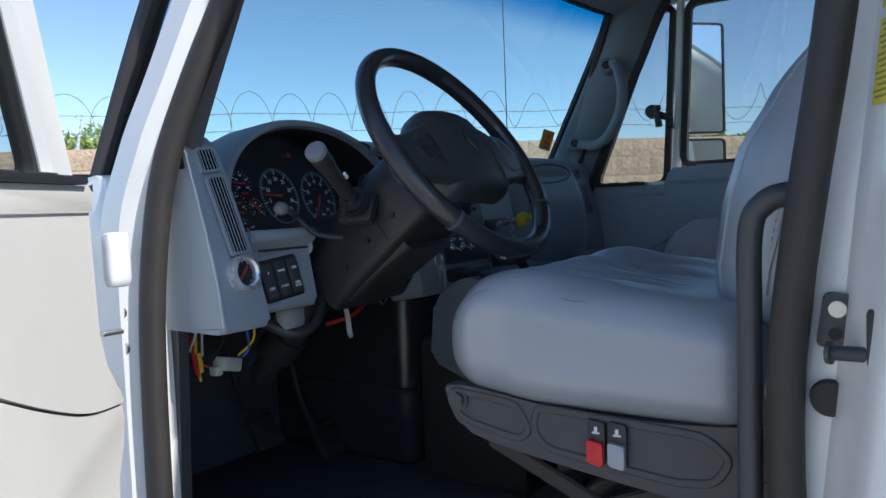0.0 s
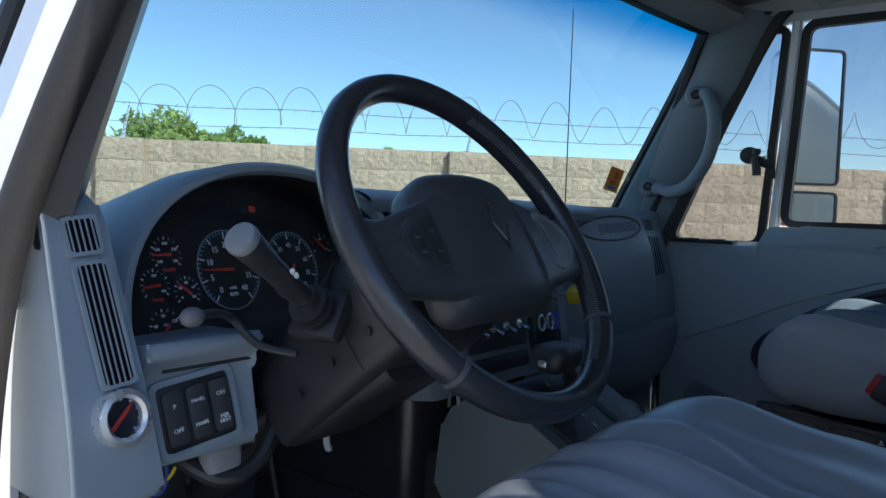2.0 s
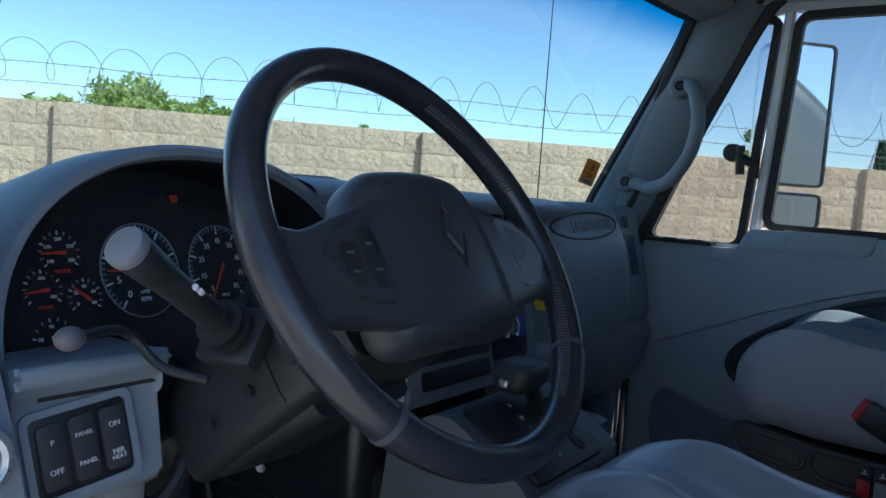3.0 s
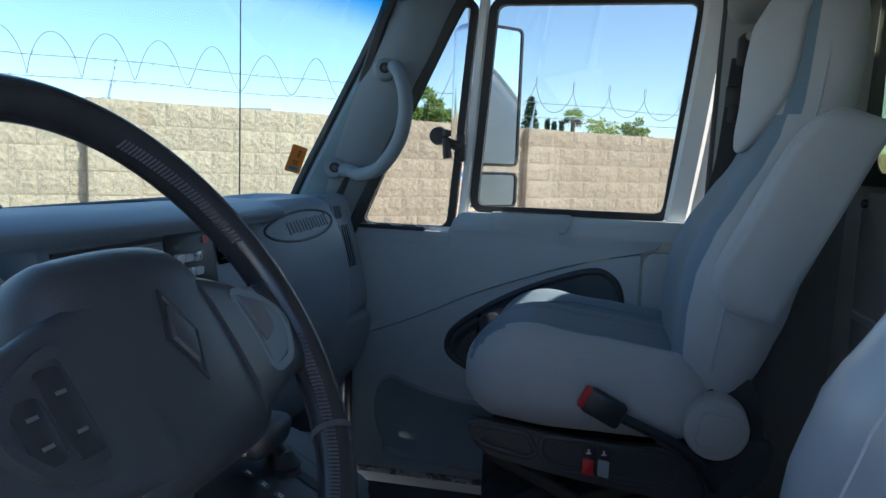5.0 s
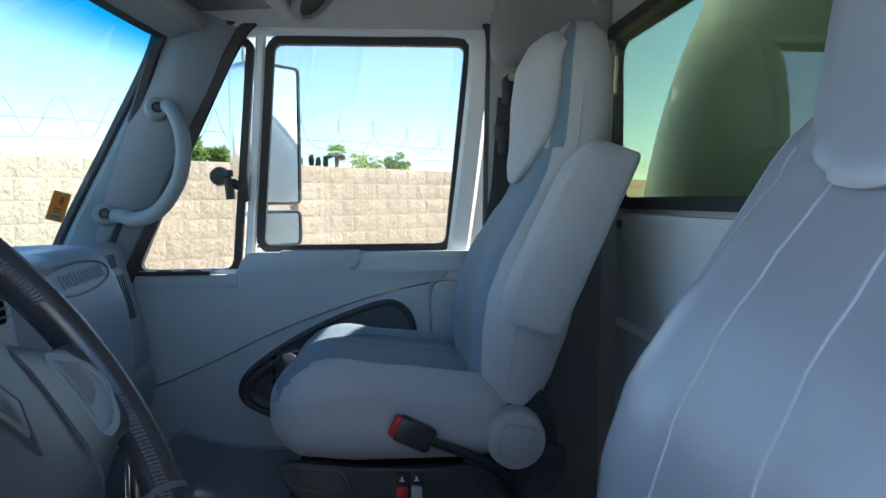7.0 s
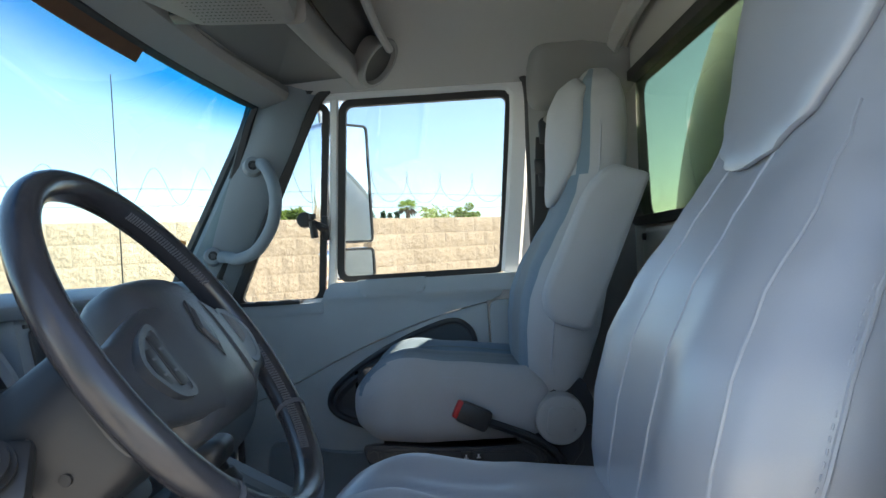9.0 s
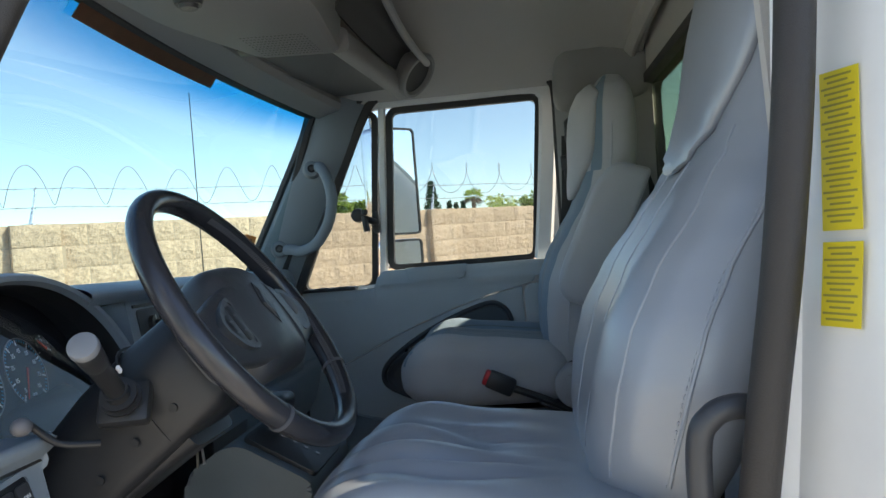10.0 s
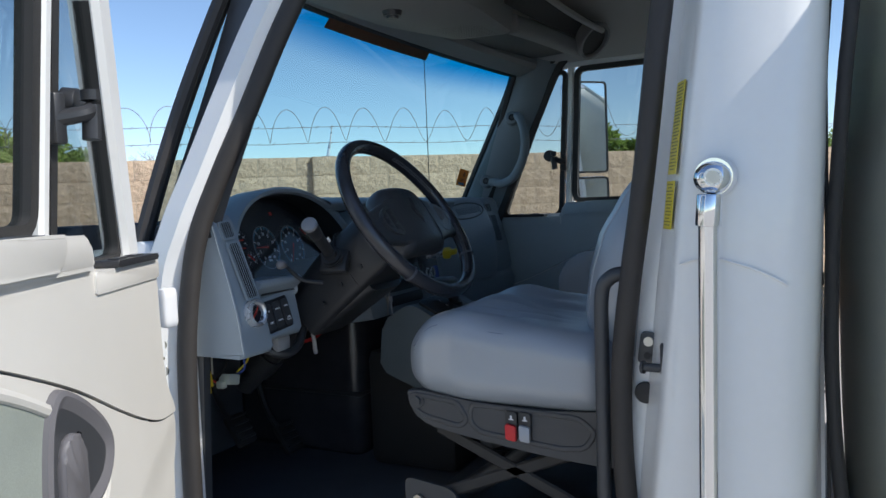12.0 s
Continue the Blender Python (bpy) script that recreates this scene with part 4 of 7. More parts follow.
# end column with its vents, beside the driver's door
col_poly = round_poly([(-1.30, 1.60), (-1.115, 1.572), (-0.978, 1.570), (-0.990, 1.660), (-1.015, 1.750), (-1.048, 1.862), (-1.066, 1.886), (-1.100, 1.884), (-1.35, 1.82)], [0.02, 0.01, 0.012, 0.05, 0.08, 0.03, 0.02, 0.03, 0.02], 5)
end = part("end_column", prism(col_poly, lambda a, b, e: Vector((a, e - 0.115 * (b - 1.60) * (e - 0.755) / 0.095, b)), 0.755, 0.850, 0.010, 3), "trim", dash, "grey moulded end of the dashboard")
def vent(parent, place, w, h, slats, name="air_vent"):
    v = part(name, plane_ring(round_poly([(-w / 2 - 0.004, -h / 2 - 0.004), (w / 2 + 0.004, -h / 2 - 0.004), (w / 2 + 0.004, h / 2 + 0.004), (-w / 2 - 0.004, h / 2 + 0.004)], 0.006), round_poly([(-w / 2, -h / 2), (w / 2, -h / 2), (w / 2, h / 2), (-w / 2, h / 2)], 0.005), place, -0.004, 0.0015), "trim", parent, "slatted grey air vent")
    part("vent_back", prism(rect(w, h), place, -0.003, 0.0008), "void", v)
    for i in range(slats):
        a = -w / 2 + w * (i + 0.5) / slats
        part("slat", prism(rect(w / slats * 0.30, h), lambda x, y, d, a=a: place(a + x, y, d), 0.0004, 0.0014), "trim", v)
    return v
EL = (-0.29, -0.11, 0.957)
vent(end, flat(Vector((-1.008, 0.8010, 1.755)), (0, 1, 0.11), EL), 0.030, 0.124, 5)
vent(end, flat(Vector((-1.0375, 0.7915, 1.843)), (0, 1, 0.11), EL), 0.030, 0.034, 5)
part("dimple", prism(round_poly(rect(0.016, 0.028), 0.006), lambda a, b, d: Vector((-1.058 + a - 0.3 * b, 0.7555 - d, 1.842 + b)), -0.002, 0.0006), "black", end)
# small round gauge with a silver bezel
gp = flat((-0.9885, 0.8075, 1.661), (0, 1, 0), (-0.16, 0, 0.987))
gauge = part("pressure_gauge", sweep([gp(0.0235 * math.cos(t * math.pi / 20), 0.0255 * math.sin(t * math.pi / 20), 0.006) for t in range(40)], [(-0.005, -0.010), (0.005, -0.010), (0.0055, 0.004), (0.002, 0.008), (-0.004, 0.006)], True, up=gp(0, 0, 1) - gp(0, 0, 0)), "alu", end, "round black gauge in a silver bezel")
part("dial", prism(circle(0.0225, 32), gp, -0.004, 0.002), "gauge_face", gauge)
part("needle", prism([(-0.017, -0.014), (-0.013, -0.016), (0.006, 0.004), (0.012, 0.014), (0.004, 0.008)], gp, 0.003, 0.0042), "needle", gauge)
for k in range(9):
    t = radians(225 - 33.75 * k)
    part("tick", prism([(0.021 * math.cos(t) - 0.0012 * math.sin(t), 0.021 * math.sin(t) + 0.0012 * math.cos(t)), (0.017 * math.cos(t) - 0.0012 * math.sin(t), 0.017 * math.sin(t) + 0.0012 * math.cos(t)), (0.017 * math.cos(t) + 0.0012 * math.sin(t), 0.017 * math.sin(t) - 0.0012 * math.cos(t)), (0.021 * math.cos(t) + 0.0012 * math.sin(t), 0.021 * math.sin(t) - 0.0012 * math.cos(t))], gp, 0.0022, 0.0028), "ink", gauge)
pl = part("gauge_glass", prism(circle(0.0215, 32), gp, 0.0065, 0.0072), "lens", gauge)
pl.visible_shadow = False

# switch housing below the gauges
sw_poly = round_poly([(-1.30, 1.60), (-1.03, 1.582), (-1.010, 1.590), (-1.030, 1.690), (-1.002, 1.712), (-1.004, 1.728), (-1.04, 1.722), (-1.30, 1.71)], [0.02, 0.01, 0.010, 0.014, 0.008, 0.008, 0.02, 0.02], 4)
hs = part("switch_housing", prism(sw_poly, xz, 0.848, 0.998, 0.008), "trim", dash, "grey moulded switch housing")
sp_ = flat((-1.0185, 0.914, 1.641), (0, 1, 0.10), (-0.21, -0.17, 0.963))
part("switch_surround", plane_ring(round_poly(rect(0.108, 0.088), 0.012), round_poly(rect(0.094, 0.074), 0.008), sp_, -0.006, 0.005), "trim", hs)
swp = part("switch_panel", prism(round_poly(rect(0.094, 0.074), 0.006), sp_, -0.006, 0.0025, 0.001), "black", hs, "black panel with three rocker switches")
for i, (top, bot) in enumerate((("P", "OFF"), ("PANEL", "PANEL"), ("ON", "MIR HEAT"))):
    a = -0.030 + 0.030 * i
    rk = part("rocker_switch", prism(round_poly([(a - 0.0120, -0.030), (a + 0.0120, -0.030), (a + 0.0120, 0.030), (a - 0.0120, 0.030)], 0.004), lambda x, y, d: sp_(x, y, d + 0.0028 * (y / 0.026) ** 2), 0.002, 0.0055, 0.001), "dark", swp, "black rocker switch with white writing")
    for t, b in ((top, 0.013), (bot, -0.014)):
        rows = t.split()
        for j, r in enumerate(rows):
            part("writing", words(r, 0.0075 if len(r) < 4 else 0.0060, lambda x, y, d, a=a, b=b, j=j: sp_(a + x, b - 0.0055 * j + y, 0.0102 + d)), "ink", rk, smooth=0)
part("pocket_shadow_line", sweep([xz(-1.027, 1.692, 0.875), xz(-1.027, 1.692, 0.995)], rect(0.006, 0.006)), "black", hs)

# gauge cluster under its hood
CY, CZ = 1.128, 1.700
def face_x(y, z):
    return -1.12 - 0.15 * (y - 0.92) - 0.30 * (z - 1.75)
def arch(t, ry, rz):
    """t from 0 (driver's left foot) to 1 (right foot)."""
    ang = math.pi * (1 - t)
    c, s = math.cos(ang), math.sin(ang)
    return CY + ry * math.copysign(abs(c) ** 0.92, c), CZ + rz * max(s, 0) ** 0.85
def lip_x(t):
    return -1.050 - 0.075 * math.sin(math.pi * t) ** 0.8 - 0.030 * t
K = 40
outer, liner = [], []
for i in range(K + 1):
    t = i / K
    yo, zo = arch(t, 0.282, 0.240)
    yi, zi = arch(t, 0.262, 0.222)
    yb, zb = arch(t, 0.250, 0.212)
    lx = lip_x(t)
    outer.append([Vector((-1.50, CY + (yo - CY) * 1.0, CZ + (zo - CZ) * 0.60)), Vector((-1.36, CY + (yo - CY) * 0.96, CZ + (zo - CZ) * 0.82)), Vector((lx - 0.10, CY + (yo - CY) * 0.99, CZ + (zo - CZ) * 0.965)), Vector((lx - 0.012, yo, zo)), Vector((lx, (yo * 0.75 + yi * 0.25), zo * 0.75 + zi * 0.25)), Vector((lx, (yo * 0.3 + yi * 0.7), zo * 0.3 + zi * 0.7)), Vector((lx - 0.012, yi, zi))])
    liner.append([Vector((lx - 0.012, yi, zi)), Vector((lx - 0.05, (yi + yb) / 2, (zi + zb) / 2)), Vector((face_x(yb, zb) - 0.004, yb, zb))])
part("gauge_hood", loft(outer, cap=False, closed=False), "trim", dash, "arched grey hood over the gauges")
part("hood_liner", loft(liner, cap=False, closed=False), "black", dash, "matt black inside of the gauge hood")
bm = bmesh.new()
ring = [arch(i / K, 0.254, 0.216) for i in range(K + 1)]
ring = ring + [(CY + 0.254, 1.60), (CY - 0.254, 1.60)]
bm.faces.new([bm.verts.new((face_x(y, z), y, z)) for y, z in ring])
cl = part("instrument_face", bm, "gauge_face", dash, "black instrument face with white figures and red needles", smooth=0)
fp = flat((face_x(1.05, 1.79), 1.05, 1.79), (-0.15, 1, 0), (-0.30, 0, 1))
def fpos(y, z):
    """Where a spot of the face lies in the face's own plane."""
    return ((y - 1.05) * 1.011, (z - 1.79) * 1.044)
def dial(y, z, r, figures, a0, a1, needle, label, txt=0.011, caption=()):
    cx, cy = fpos(y, z)
    g = part("dial", sweep([fp(cx + r * math.cos(t * math.pi / 24), cy + r * math.sin(t * math.pi / 24), 0.0014) for t in range(48)], rect(0.0016, 0.0012), True, up=fp(0, 0, 1) - fp(0, 0, 0)), "ink_dim" if r > 0.04 else "gauge_face", cl, label)
    n = (len(figures) - 1) * (5 if r > 0.04 else 3)
    tb = bmesh.new()
    for k in range(n + 1):
        a = radians(a0 + (a1 - a0) * k / n)
        major = k % (n // (len(figures) - 1)) == 0
        l, w = (0.012, 0.0012) if major and r > 0.04 else (0.006, 0.0008)
        c, s = math.cos(a), math.sin(a)
        pr = prism([(cx + c * (r - 0.002) - s * w, cy + s * (r - 0.002) + c * w), (cx + c * (r - l) - s * w, cy + s * (r - l) + c * w), (cx + c * (r - l) + s * w, cy + s * (r - l) - c * w), (cx + c * (r - 0.002) + s * w, cy + s * (r - 0.002) - c * w)], fp, 0.0008, 0.0016)
        if major:
            part("tick", pr, "ink", g)
        else:
            join(tb, pr)
    tagged(part("fine_ticks", tb, "ink_blue" if r > 0.04 else "ink_dim", g), kind="stuff")
    for k, f in enumerate(figures):
        if not f:
            continue
        a = radians(a0 + (a1 - a0) * k / (len(figures) - 1))
        rr = r - (0.021 if r > 0.04 else 0.011)
        part("figure", words(f, txt, lambda x, y_, d, a=a, rr=rr: fp(cx + rr * math.cos(a) + x, cy + rr * math.sin(a) + y_, 0.0014 + d)), "ink", g, smooth=0)
    for t, dy, sz, mat in caption:
        part("caption", words(t, sz, lambda x, y_, d, dy=dy: fp(cx + x, cy + dy + y_, 0.0014 + d)), mat, g, smooth=0)
    a = radians(needle)
    c, s = math.cos(a), math.sin(a)
    part("needle", prism([(cx - s * 0.0022 - c * 0.006, cy + c * 0.0022 - s * 0.006), (cx + c * r * 0.88 - s * 0.0008, cy + s * r * 0.88 + c * 0.0008), (cx + c * r * 0.88 + s * 0.0008, cy + s * r * 0.88 - c * 0.0008), (cx + s * 0.0022 - c * 0.006, cy - c * 0.0022 - s * 0.006)], fp, 0.003, 0.0042), "needle", g, "red needle")
    return g
dial(1.052, 1.787, 0.056, ("0", "5", "10", "15", "20", "25", "30", "35", "40"), 232, -52, 178, "engine speed dial", 0.012, (("x100", -0.026, 0.0065, "ink"), ("RPM", -0.035, 0.0080, "ink")))
dial(1.180, 1.783, 0.056, ("5", "15", "25", "35", "45", "55", "65", "75", "85"), 232, -52, 238, "road speed dial", 0.0105, (("MPH", -0.038, 0.0065, "ink"),))
dial(0.951, 1.811, 0.026, ("140", "170", "200", "230", "280"), 215, -35, 180, "water temperature dial", 0.0056, (("WATER", -0.020, 0.0058, "needle"),))
dial(0.926, 1.774, 0.024, ("", "", "200", "", "400"), 215, -35, 185, "transmission temperature dial", 0.0052, (("TRANS", -0.018, 0.0055, "needle"),))
dial(0.973, 1.763, 0.023, ("0", "20", "40", "60", "80"), 215, -35, 140, "oil pressure dial", 0.0056, ())
dial(0.931, 1.722, 0.027, ("30", "60", "90", "120", "150"), 235, -40, 225, "air pressure dial", 0.0058, (("PSI", 0.004, 0.0056, "ink"), ("AIR", -0.018, 0.0056, "needle"), ("APP", -0.024, 0.0056, "needle")))
dial(1.258, 1.812, 0.024, ("", "1/2", "F"), 200, -20, 140, "fuel dial", 0.0056, ())
for y, z in ((1.10, 1.870), (1.118, 1.871)):
    cx, cy = fpos(y, z)
    part("warning_lamp", prism(round_poly(rect(0.012, 0.009), 0.002), lambda a, b, d, cx=cx, cy=cy: fp(cx + a, cy + b, d), 0.0006, 0.0014), "needle" if y > 1.11 else "black", cl)
bm = bmesh.new()
bm.faces.new([bm.verts.new((face_x(y, z) + 0.020 + 0.15 * (1.92 - z), y, z)) for y, z in ring])
pl = part("cluster_lens", bm, "lens", cl, "clear plastic lens", smooth=0)
pl.visible_shadow = False


# top pad, centre stack, passenger side
TOP_PROFILE = spline([(-1.62, 0, 1.80), (-1.46, 0, 1.868), (-1.30, 0, 1.908), (-1.20, 0, 1.912), (-1.150, 0, 1.906), (-1.120, 0, 1.893), (-1.130, 0, 1.873)], 5)


def dash_top(u, v):
    """u across from the hood to the passenger pod, v from the windshield to the rear lip and down its face."""
    y = 1.30 + 0.80 * u
    k = v * (len(TOP_PROFILE) - 1)
    i = min(int(k), len(TOP_PROFILE) - 2)
    p = TOP_PROFILE[i].lerp(TOP_PROFILE[i + 1], k - i)
    return Vector((p.x + 0.02 * math.sin(math.pi * u), y, p.z - 0.012 * u))
part("top_pad", sheet(dash_top, 14, 36), "trim", dash, "grey padded top of the dashboard")
part("cowl_shelf", sheet(lambda u, v: Vector((-1.42 - 0.30 * v, 0.76 + 1.86 * u, 1.80 + 0.03 * math.sin(math.pi * u) - 0.02 * v)), 10, 3, 0.01), "dark", dash, "dark shelf below the windshield")
part("defroster_slot", prism(round_poly(rect(0.36, 0.05), 0.012), flat((-1.36, 1.42, 1.905), (0, 1, 0), (-1, 0, 0.28)), 0, 0.004), "black", dash, "black windshield defroster grille")
st = flat((-1.108, 1.66, 1.742), (0, 1, 0), (-0.16, 0, 0.987))
stack = part("centre_panel", prism(round_poly([(-0.24, -0.20), (0.26, -0.20), (0.26, 0.134), (-0.24, 0.134)], 0.012), st, -0.10, 0.0, 0.006), "trim", dash, "grey centre panel with controls")
part("stack_trim_line", sweep([st(-0.22, 0.119, 0.001), st(0.012, 0.119, 0.001)], rect(0.006, 0.006)), "black", stack)
hv = part("heater_panel", prism(round_poly([(-0.21, 0.030), (0.004, 0.030), (0.004, 0.112), (-0.21, 0.112)], 0.008), st, 0, 0.004, 0.0015), "dark", stack, "charcoal heater control panel")
for a in (-0.160, -0.115, -0.070, -0.026):
    kn = part("heater_knob", join(rod(st(a, 0.078, 0.003), st(a, 0.078, 0.012), 0.019, 0.0175, 24), box(st(a, 0.078, 0.018), (0.032, 0.009, 0.014), 0.003, pose(0, 0, 0, 25, 0, 0))), "black", hv, "black rotary knob")
    part("knob_mark", prism(rect(0.003, 0.012), lambda x, y, d, a=a: st(a + x, 0.090 + y, 0.0125 + d), 0, 0.0006), "needle" if a == -0.070 else "ink", kn)
rb = part("right_bay", prism(round_poly([(0.014, 0.016), (0.150, 0.016), (0.150, 0.124), (0.014, 0.124)], 0.010), st, 0, 0.005, 0.002), "black", stack, "black bay with small chrome switches")
for i in range(3):
    for j in range(3):
        part("toggle", box(st(0.040 + 0.026 * i, 0.036 + 0.024 * j, 0.008), (0.008, 0.019, 0.013 if (i + j) % 2 else 0.016), 0.002), "ink" if (2 * i + j) % 3 else "alu", rb, "pale push switch")
part("warning_light", prism(round_poly(rect(0.018, 0.012), 0.003), lambda a, b, d: st(0.125 + a, 0.108 + b, d), 0.004, 0.007), "red", rb)
part("side_vent", prism(round_poly([(0.165, 0.060), (0.235, 0.060), (0.235, 0.124), (0.165, 0.124)], 0.008), st, 0, 0.004, 0.0015), "void", stack, "black vent opening beside the switches")
for i in range(4):
    part("vent_fin", box(st(0.200, 0.070 + 0.014 * i, 0.006), (0.008, 0.066, 0.003), 0.001), "dark", stack)
radio = part("radio", prism(round_poly([(-0.13, -0.055), (0.075, -0.055), (0.075, 0.012), (-0.13, 0.012)], 0.006), st, 0, 0.008, 0.002), "black", stack, "black radio with a row of buttons")
for i in range(7):
    part("radio_button", box(st(-0.105 + 0.024 * i, 0.000, 0.010), (0.006, 0.016, 0.010), 0.002), "dark", radio)
tg = part("toggle_panel", prism(round_poly([(-0.13, -0.135), (0.075, -0.135), (0.075, -0.065), (-0.13, -0.065)], 0.006), st, 0, 0.006, 0.002), "dark", stack, "panel of chrome toggle switches")
for i in range(4):
    a = -0.095 + 0.047 * i
    t_ = part("toggle_switch", rod(st(a, -0.092, 0.006), st(a, -0.092, 0.010), 0.010, 0.009), "chrome", tg, "chrome toggle switch")
    part("toggle_bat", rod(st(a, -0.092, 0.010), st(a + 0.002, -0.104, 0.030), 0.0035, 0.0048), "chrome", t_)
    part("toggle_guard", box(st(a, -0.075, 0.010), (0.012, 0.020, 0.008), 0.002), "alu", t_)
part("drawer_slot", prism(round_poly([(-0.13, -0.178), (0.075, -0.178), (0.075, -0.146), (-0.13, -0.146)], 0.005), st, 0, 0.005, 0.002), "black", stack, "black drawer front")
gb = part("gear_valve_panel", prism(round_poly([(0.092, -0.16), (0.215, -0.16), (0.215, -0.030), (0.092, -0.030)], 0.010), st, 0, 0.006, 0.002), "black", stack, "black panel with push-pull valves")
part("valve_slot", prism(round_poly(rect(0.012, 0.07), 0.005), lambda a, b, d: st(0.105 + a, -0.10 + b, d), 0.005, 0.009), "dark", gb)
part("valve_stem", rod(st(0.150, -0.045, 0.005), st(0.150, -0.045, 0.075), 0.008), "alu", gb)
part("yellow_valve_knob", join(box(st(0.150, -0.045, 0.085), (0.030, 0.040, 0.034), 0.010, pose(0, 0, 0, 20, 0, 15)), rod(st(0.150, -0.045, 0.10), st(0.150, -0.045, 0.118), 0.010)), "yellow", gb, "yellow parking brake knob")
part("blue_label", prism(rect(0.030, 0.040), lambda a, b, d: st(0.195 + a, -0.10 + b, d), 0.006, 0.008), "wire_blue", gb, "small blue label")
for i in range(2):
    part("valve_ring", sweep([st(0.135 + 0.035 * i + 0.012 * math.cos(t * math.pi / 10), -0.10 + 0.016 * math.sin(t * math.pi / 10), 0.008) for t in range(20)], circle(0.003, 6), True), "alu", gb)

# passenger pod: bulged cover with an oval plate, vent column beside it
def pod(u, v):
    y = 1.955 + (0.475 + 0.06 * (1 - v)) * u
    z = 1.575 + 0.322 * v
    edge = (1 - abs(2 * u - 1) ** 5) ** 0.5
    x = -1.235 + (0.125 + 0.030 * math.sin(math.pi * min(v, 1) * 0.9)) * edge + 0.040 * u - 0.045 * v - 0.085 * max(0.0, v - 0.55) ** 2 - 0.05 * max(0.0, 0.15 - v)
    if v > 0.95:
        x -= 9.0 * (v - 0.95) ** 2
    return Vector((x, y, z))
cover = part("passenger_cover", sheet(pod, 26, 26), "trim", dash, "bulged grey cover on the passenger side")
part("pod_top", sheet(lambda u, v: pod(u, 1) + Vector((-0.42 * v, 0, -0.10 * v * v)), 12, 6), "trim", dash)
def on_pod(a, b, d):
    """a along the pod, b up, about the oval plate."""
    u, v = 0.470 + a / 0.485, 0.835 + b / 0.322
    p = pod(u, v)
    n = (pod(u + 0.01, v) - p).cross(pod(u, v + 0.01) - p).normalized()
    return p + n * d
ov = [(0.148 * math.cos(t * math.pi / 20) - 0.0, 0.029 * math.sin(t * math.pi / 20)) for t in range(40)]
plate = part("oval_plate_rim", sweep([on_pod(a, b + 0.05 * a, 0.0005) for a, b in ov], circle(0.0030, 6), True), "dark", cover, "oval rim of a plain name plate")
for i in range(13):
    a = -0.066 + 0.0150 * i
    hgt = 0.022 if i % 3 else 0.026
    part("raised_bar", prism([(a - 0.0032, -hgt / 2), (a + 0.0032, -hgt / 2), (a + 0.0032, hgt / 2), (a - 0.0032, hgt / 2)], lambda x, y, d: on_pod(x, y + 0.05 * x, d), 0.0, 0.0024), "pillar", plate)
vc = part("vent_column", prism(round_poly([(-1.45, 1.57), (-1.110, 1.57), (-1.127, 1.68), (-1.182, 1.888), (-1.21, 1.895), (-1.45, 1.84)], [0.02, 0.03, 0.04, 0.03, 0.02, 0.02], 4), xz, 2.472, 2.640, 0.012), "trim", dash, "grey vent column at the dashboard's end")
vent(vc, flat(Vector((-1.1380, 2.535, 1.762)), (0, 1, 0), (-0.256, -0.22, 0.967)), 0.062, 0.112, 4)
vent(vc, flat(Vector((-1.1620, 2.512, 1.850)), (0, 1, 0), (-0.256, -0.22, 0.967)), 0.056, 0.034, 4)
low_poly = round_poly([(-1.45, 1.34), (-1.20, 1.34), (-1.12, 1.44), (-1.10, 1.575), (-1.18, 1.600), (-1.45, 1.600)], [0.02, 0.05, 0.06, 0.03, 0.02, 0.02], 4)
part("lower_cover", prism(low_poly, xz, 1.93, 2.645, 0.02, 3), "trim", dash, "grey lower knee cover")
part("knee_bolster", prism(round_poly([(-1.40, 1.53), (-1.14, 1.545), (-1.10, 1.60), (-1.12, 1.66), (-1.40, 1.66)], 0.02), xz, 1.235, 1.93, 0.012), "dark", dash, "charcoal lower panel")
part("under_brace", prism(round_poly([(-1.35, 1.62), (-1.16, 1.60), (-1.12, 1.68), (-1.14, 1.74), (-1.35, 1.78)], 0.02), xz, 1.005, 1.28, 0.01), "black", dash)

# ---- seats ----
def profile(table, z):
    """Smooth height table: rows (z, value, ...)."""
    for a, b in zip(table, table[1:]):
        if z <= b[0] or b is table[-1]:
            t = min(max((z - a[0]) / (b[0] - a[0]), 0), 1)
            t = t * t * (3 - 2 * t) * 0.35 + t * 0.65
            return [p + (q - p) * t for p, q in zip(a[1:], b[1:])]


def shrink(poly, g):
    """A flat outline drawn towards its middle by about g metres."""
    cx, cy = sum(p[0] for p in poly) / len(poly), sum(p[1] for p in poly) / len(poly)
    out = []
    for a, b in poly:
        l = math.hypot(a - cx, b - cy)
        out.append((a + (a - cx) / l * g, b + (b - cy) / l * g))
    return out


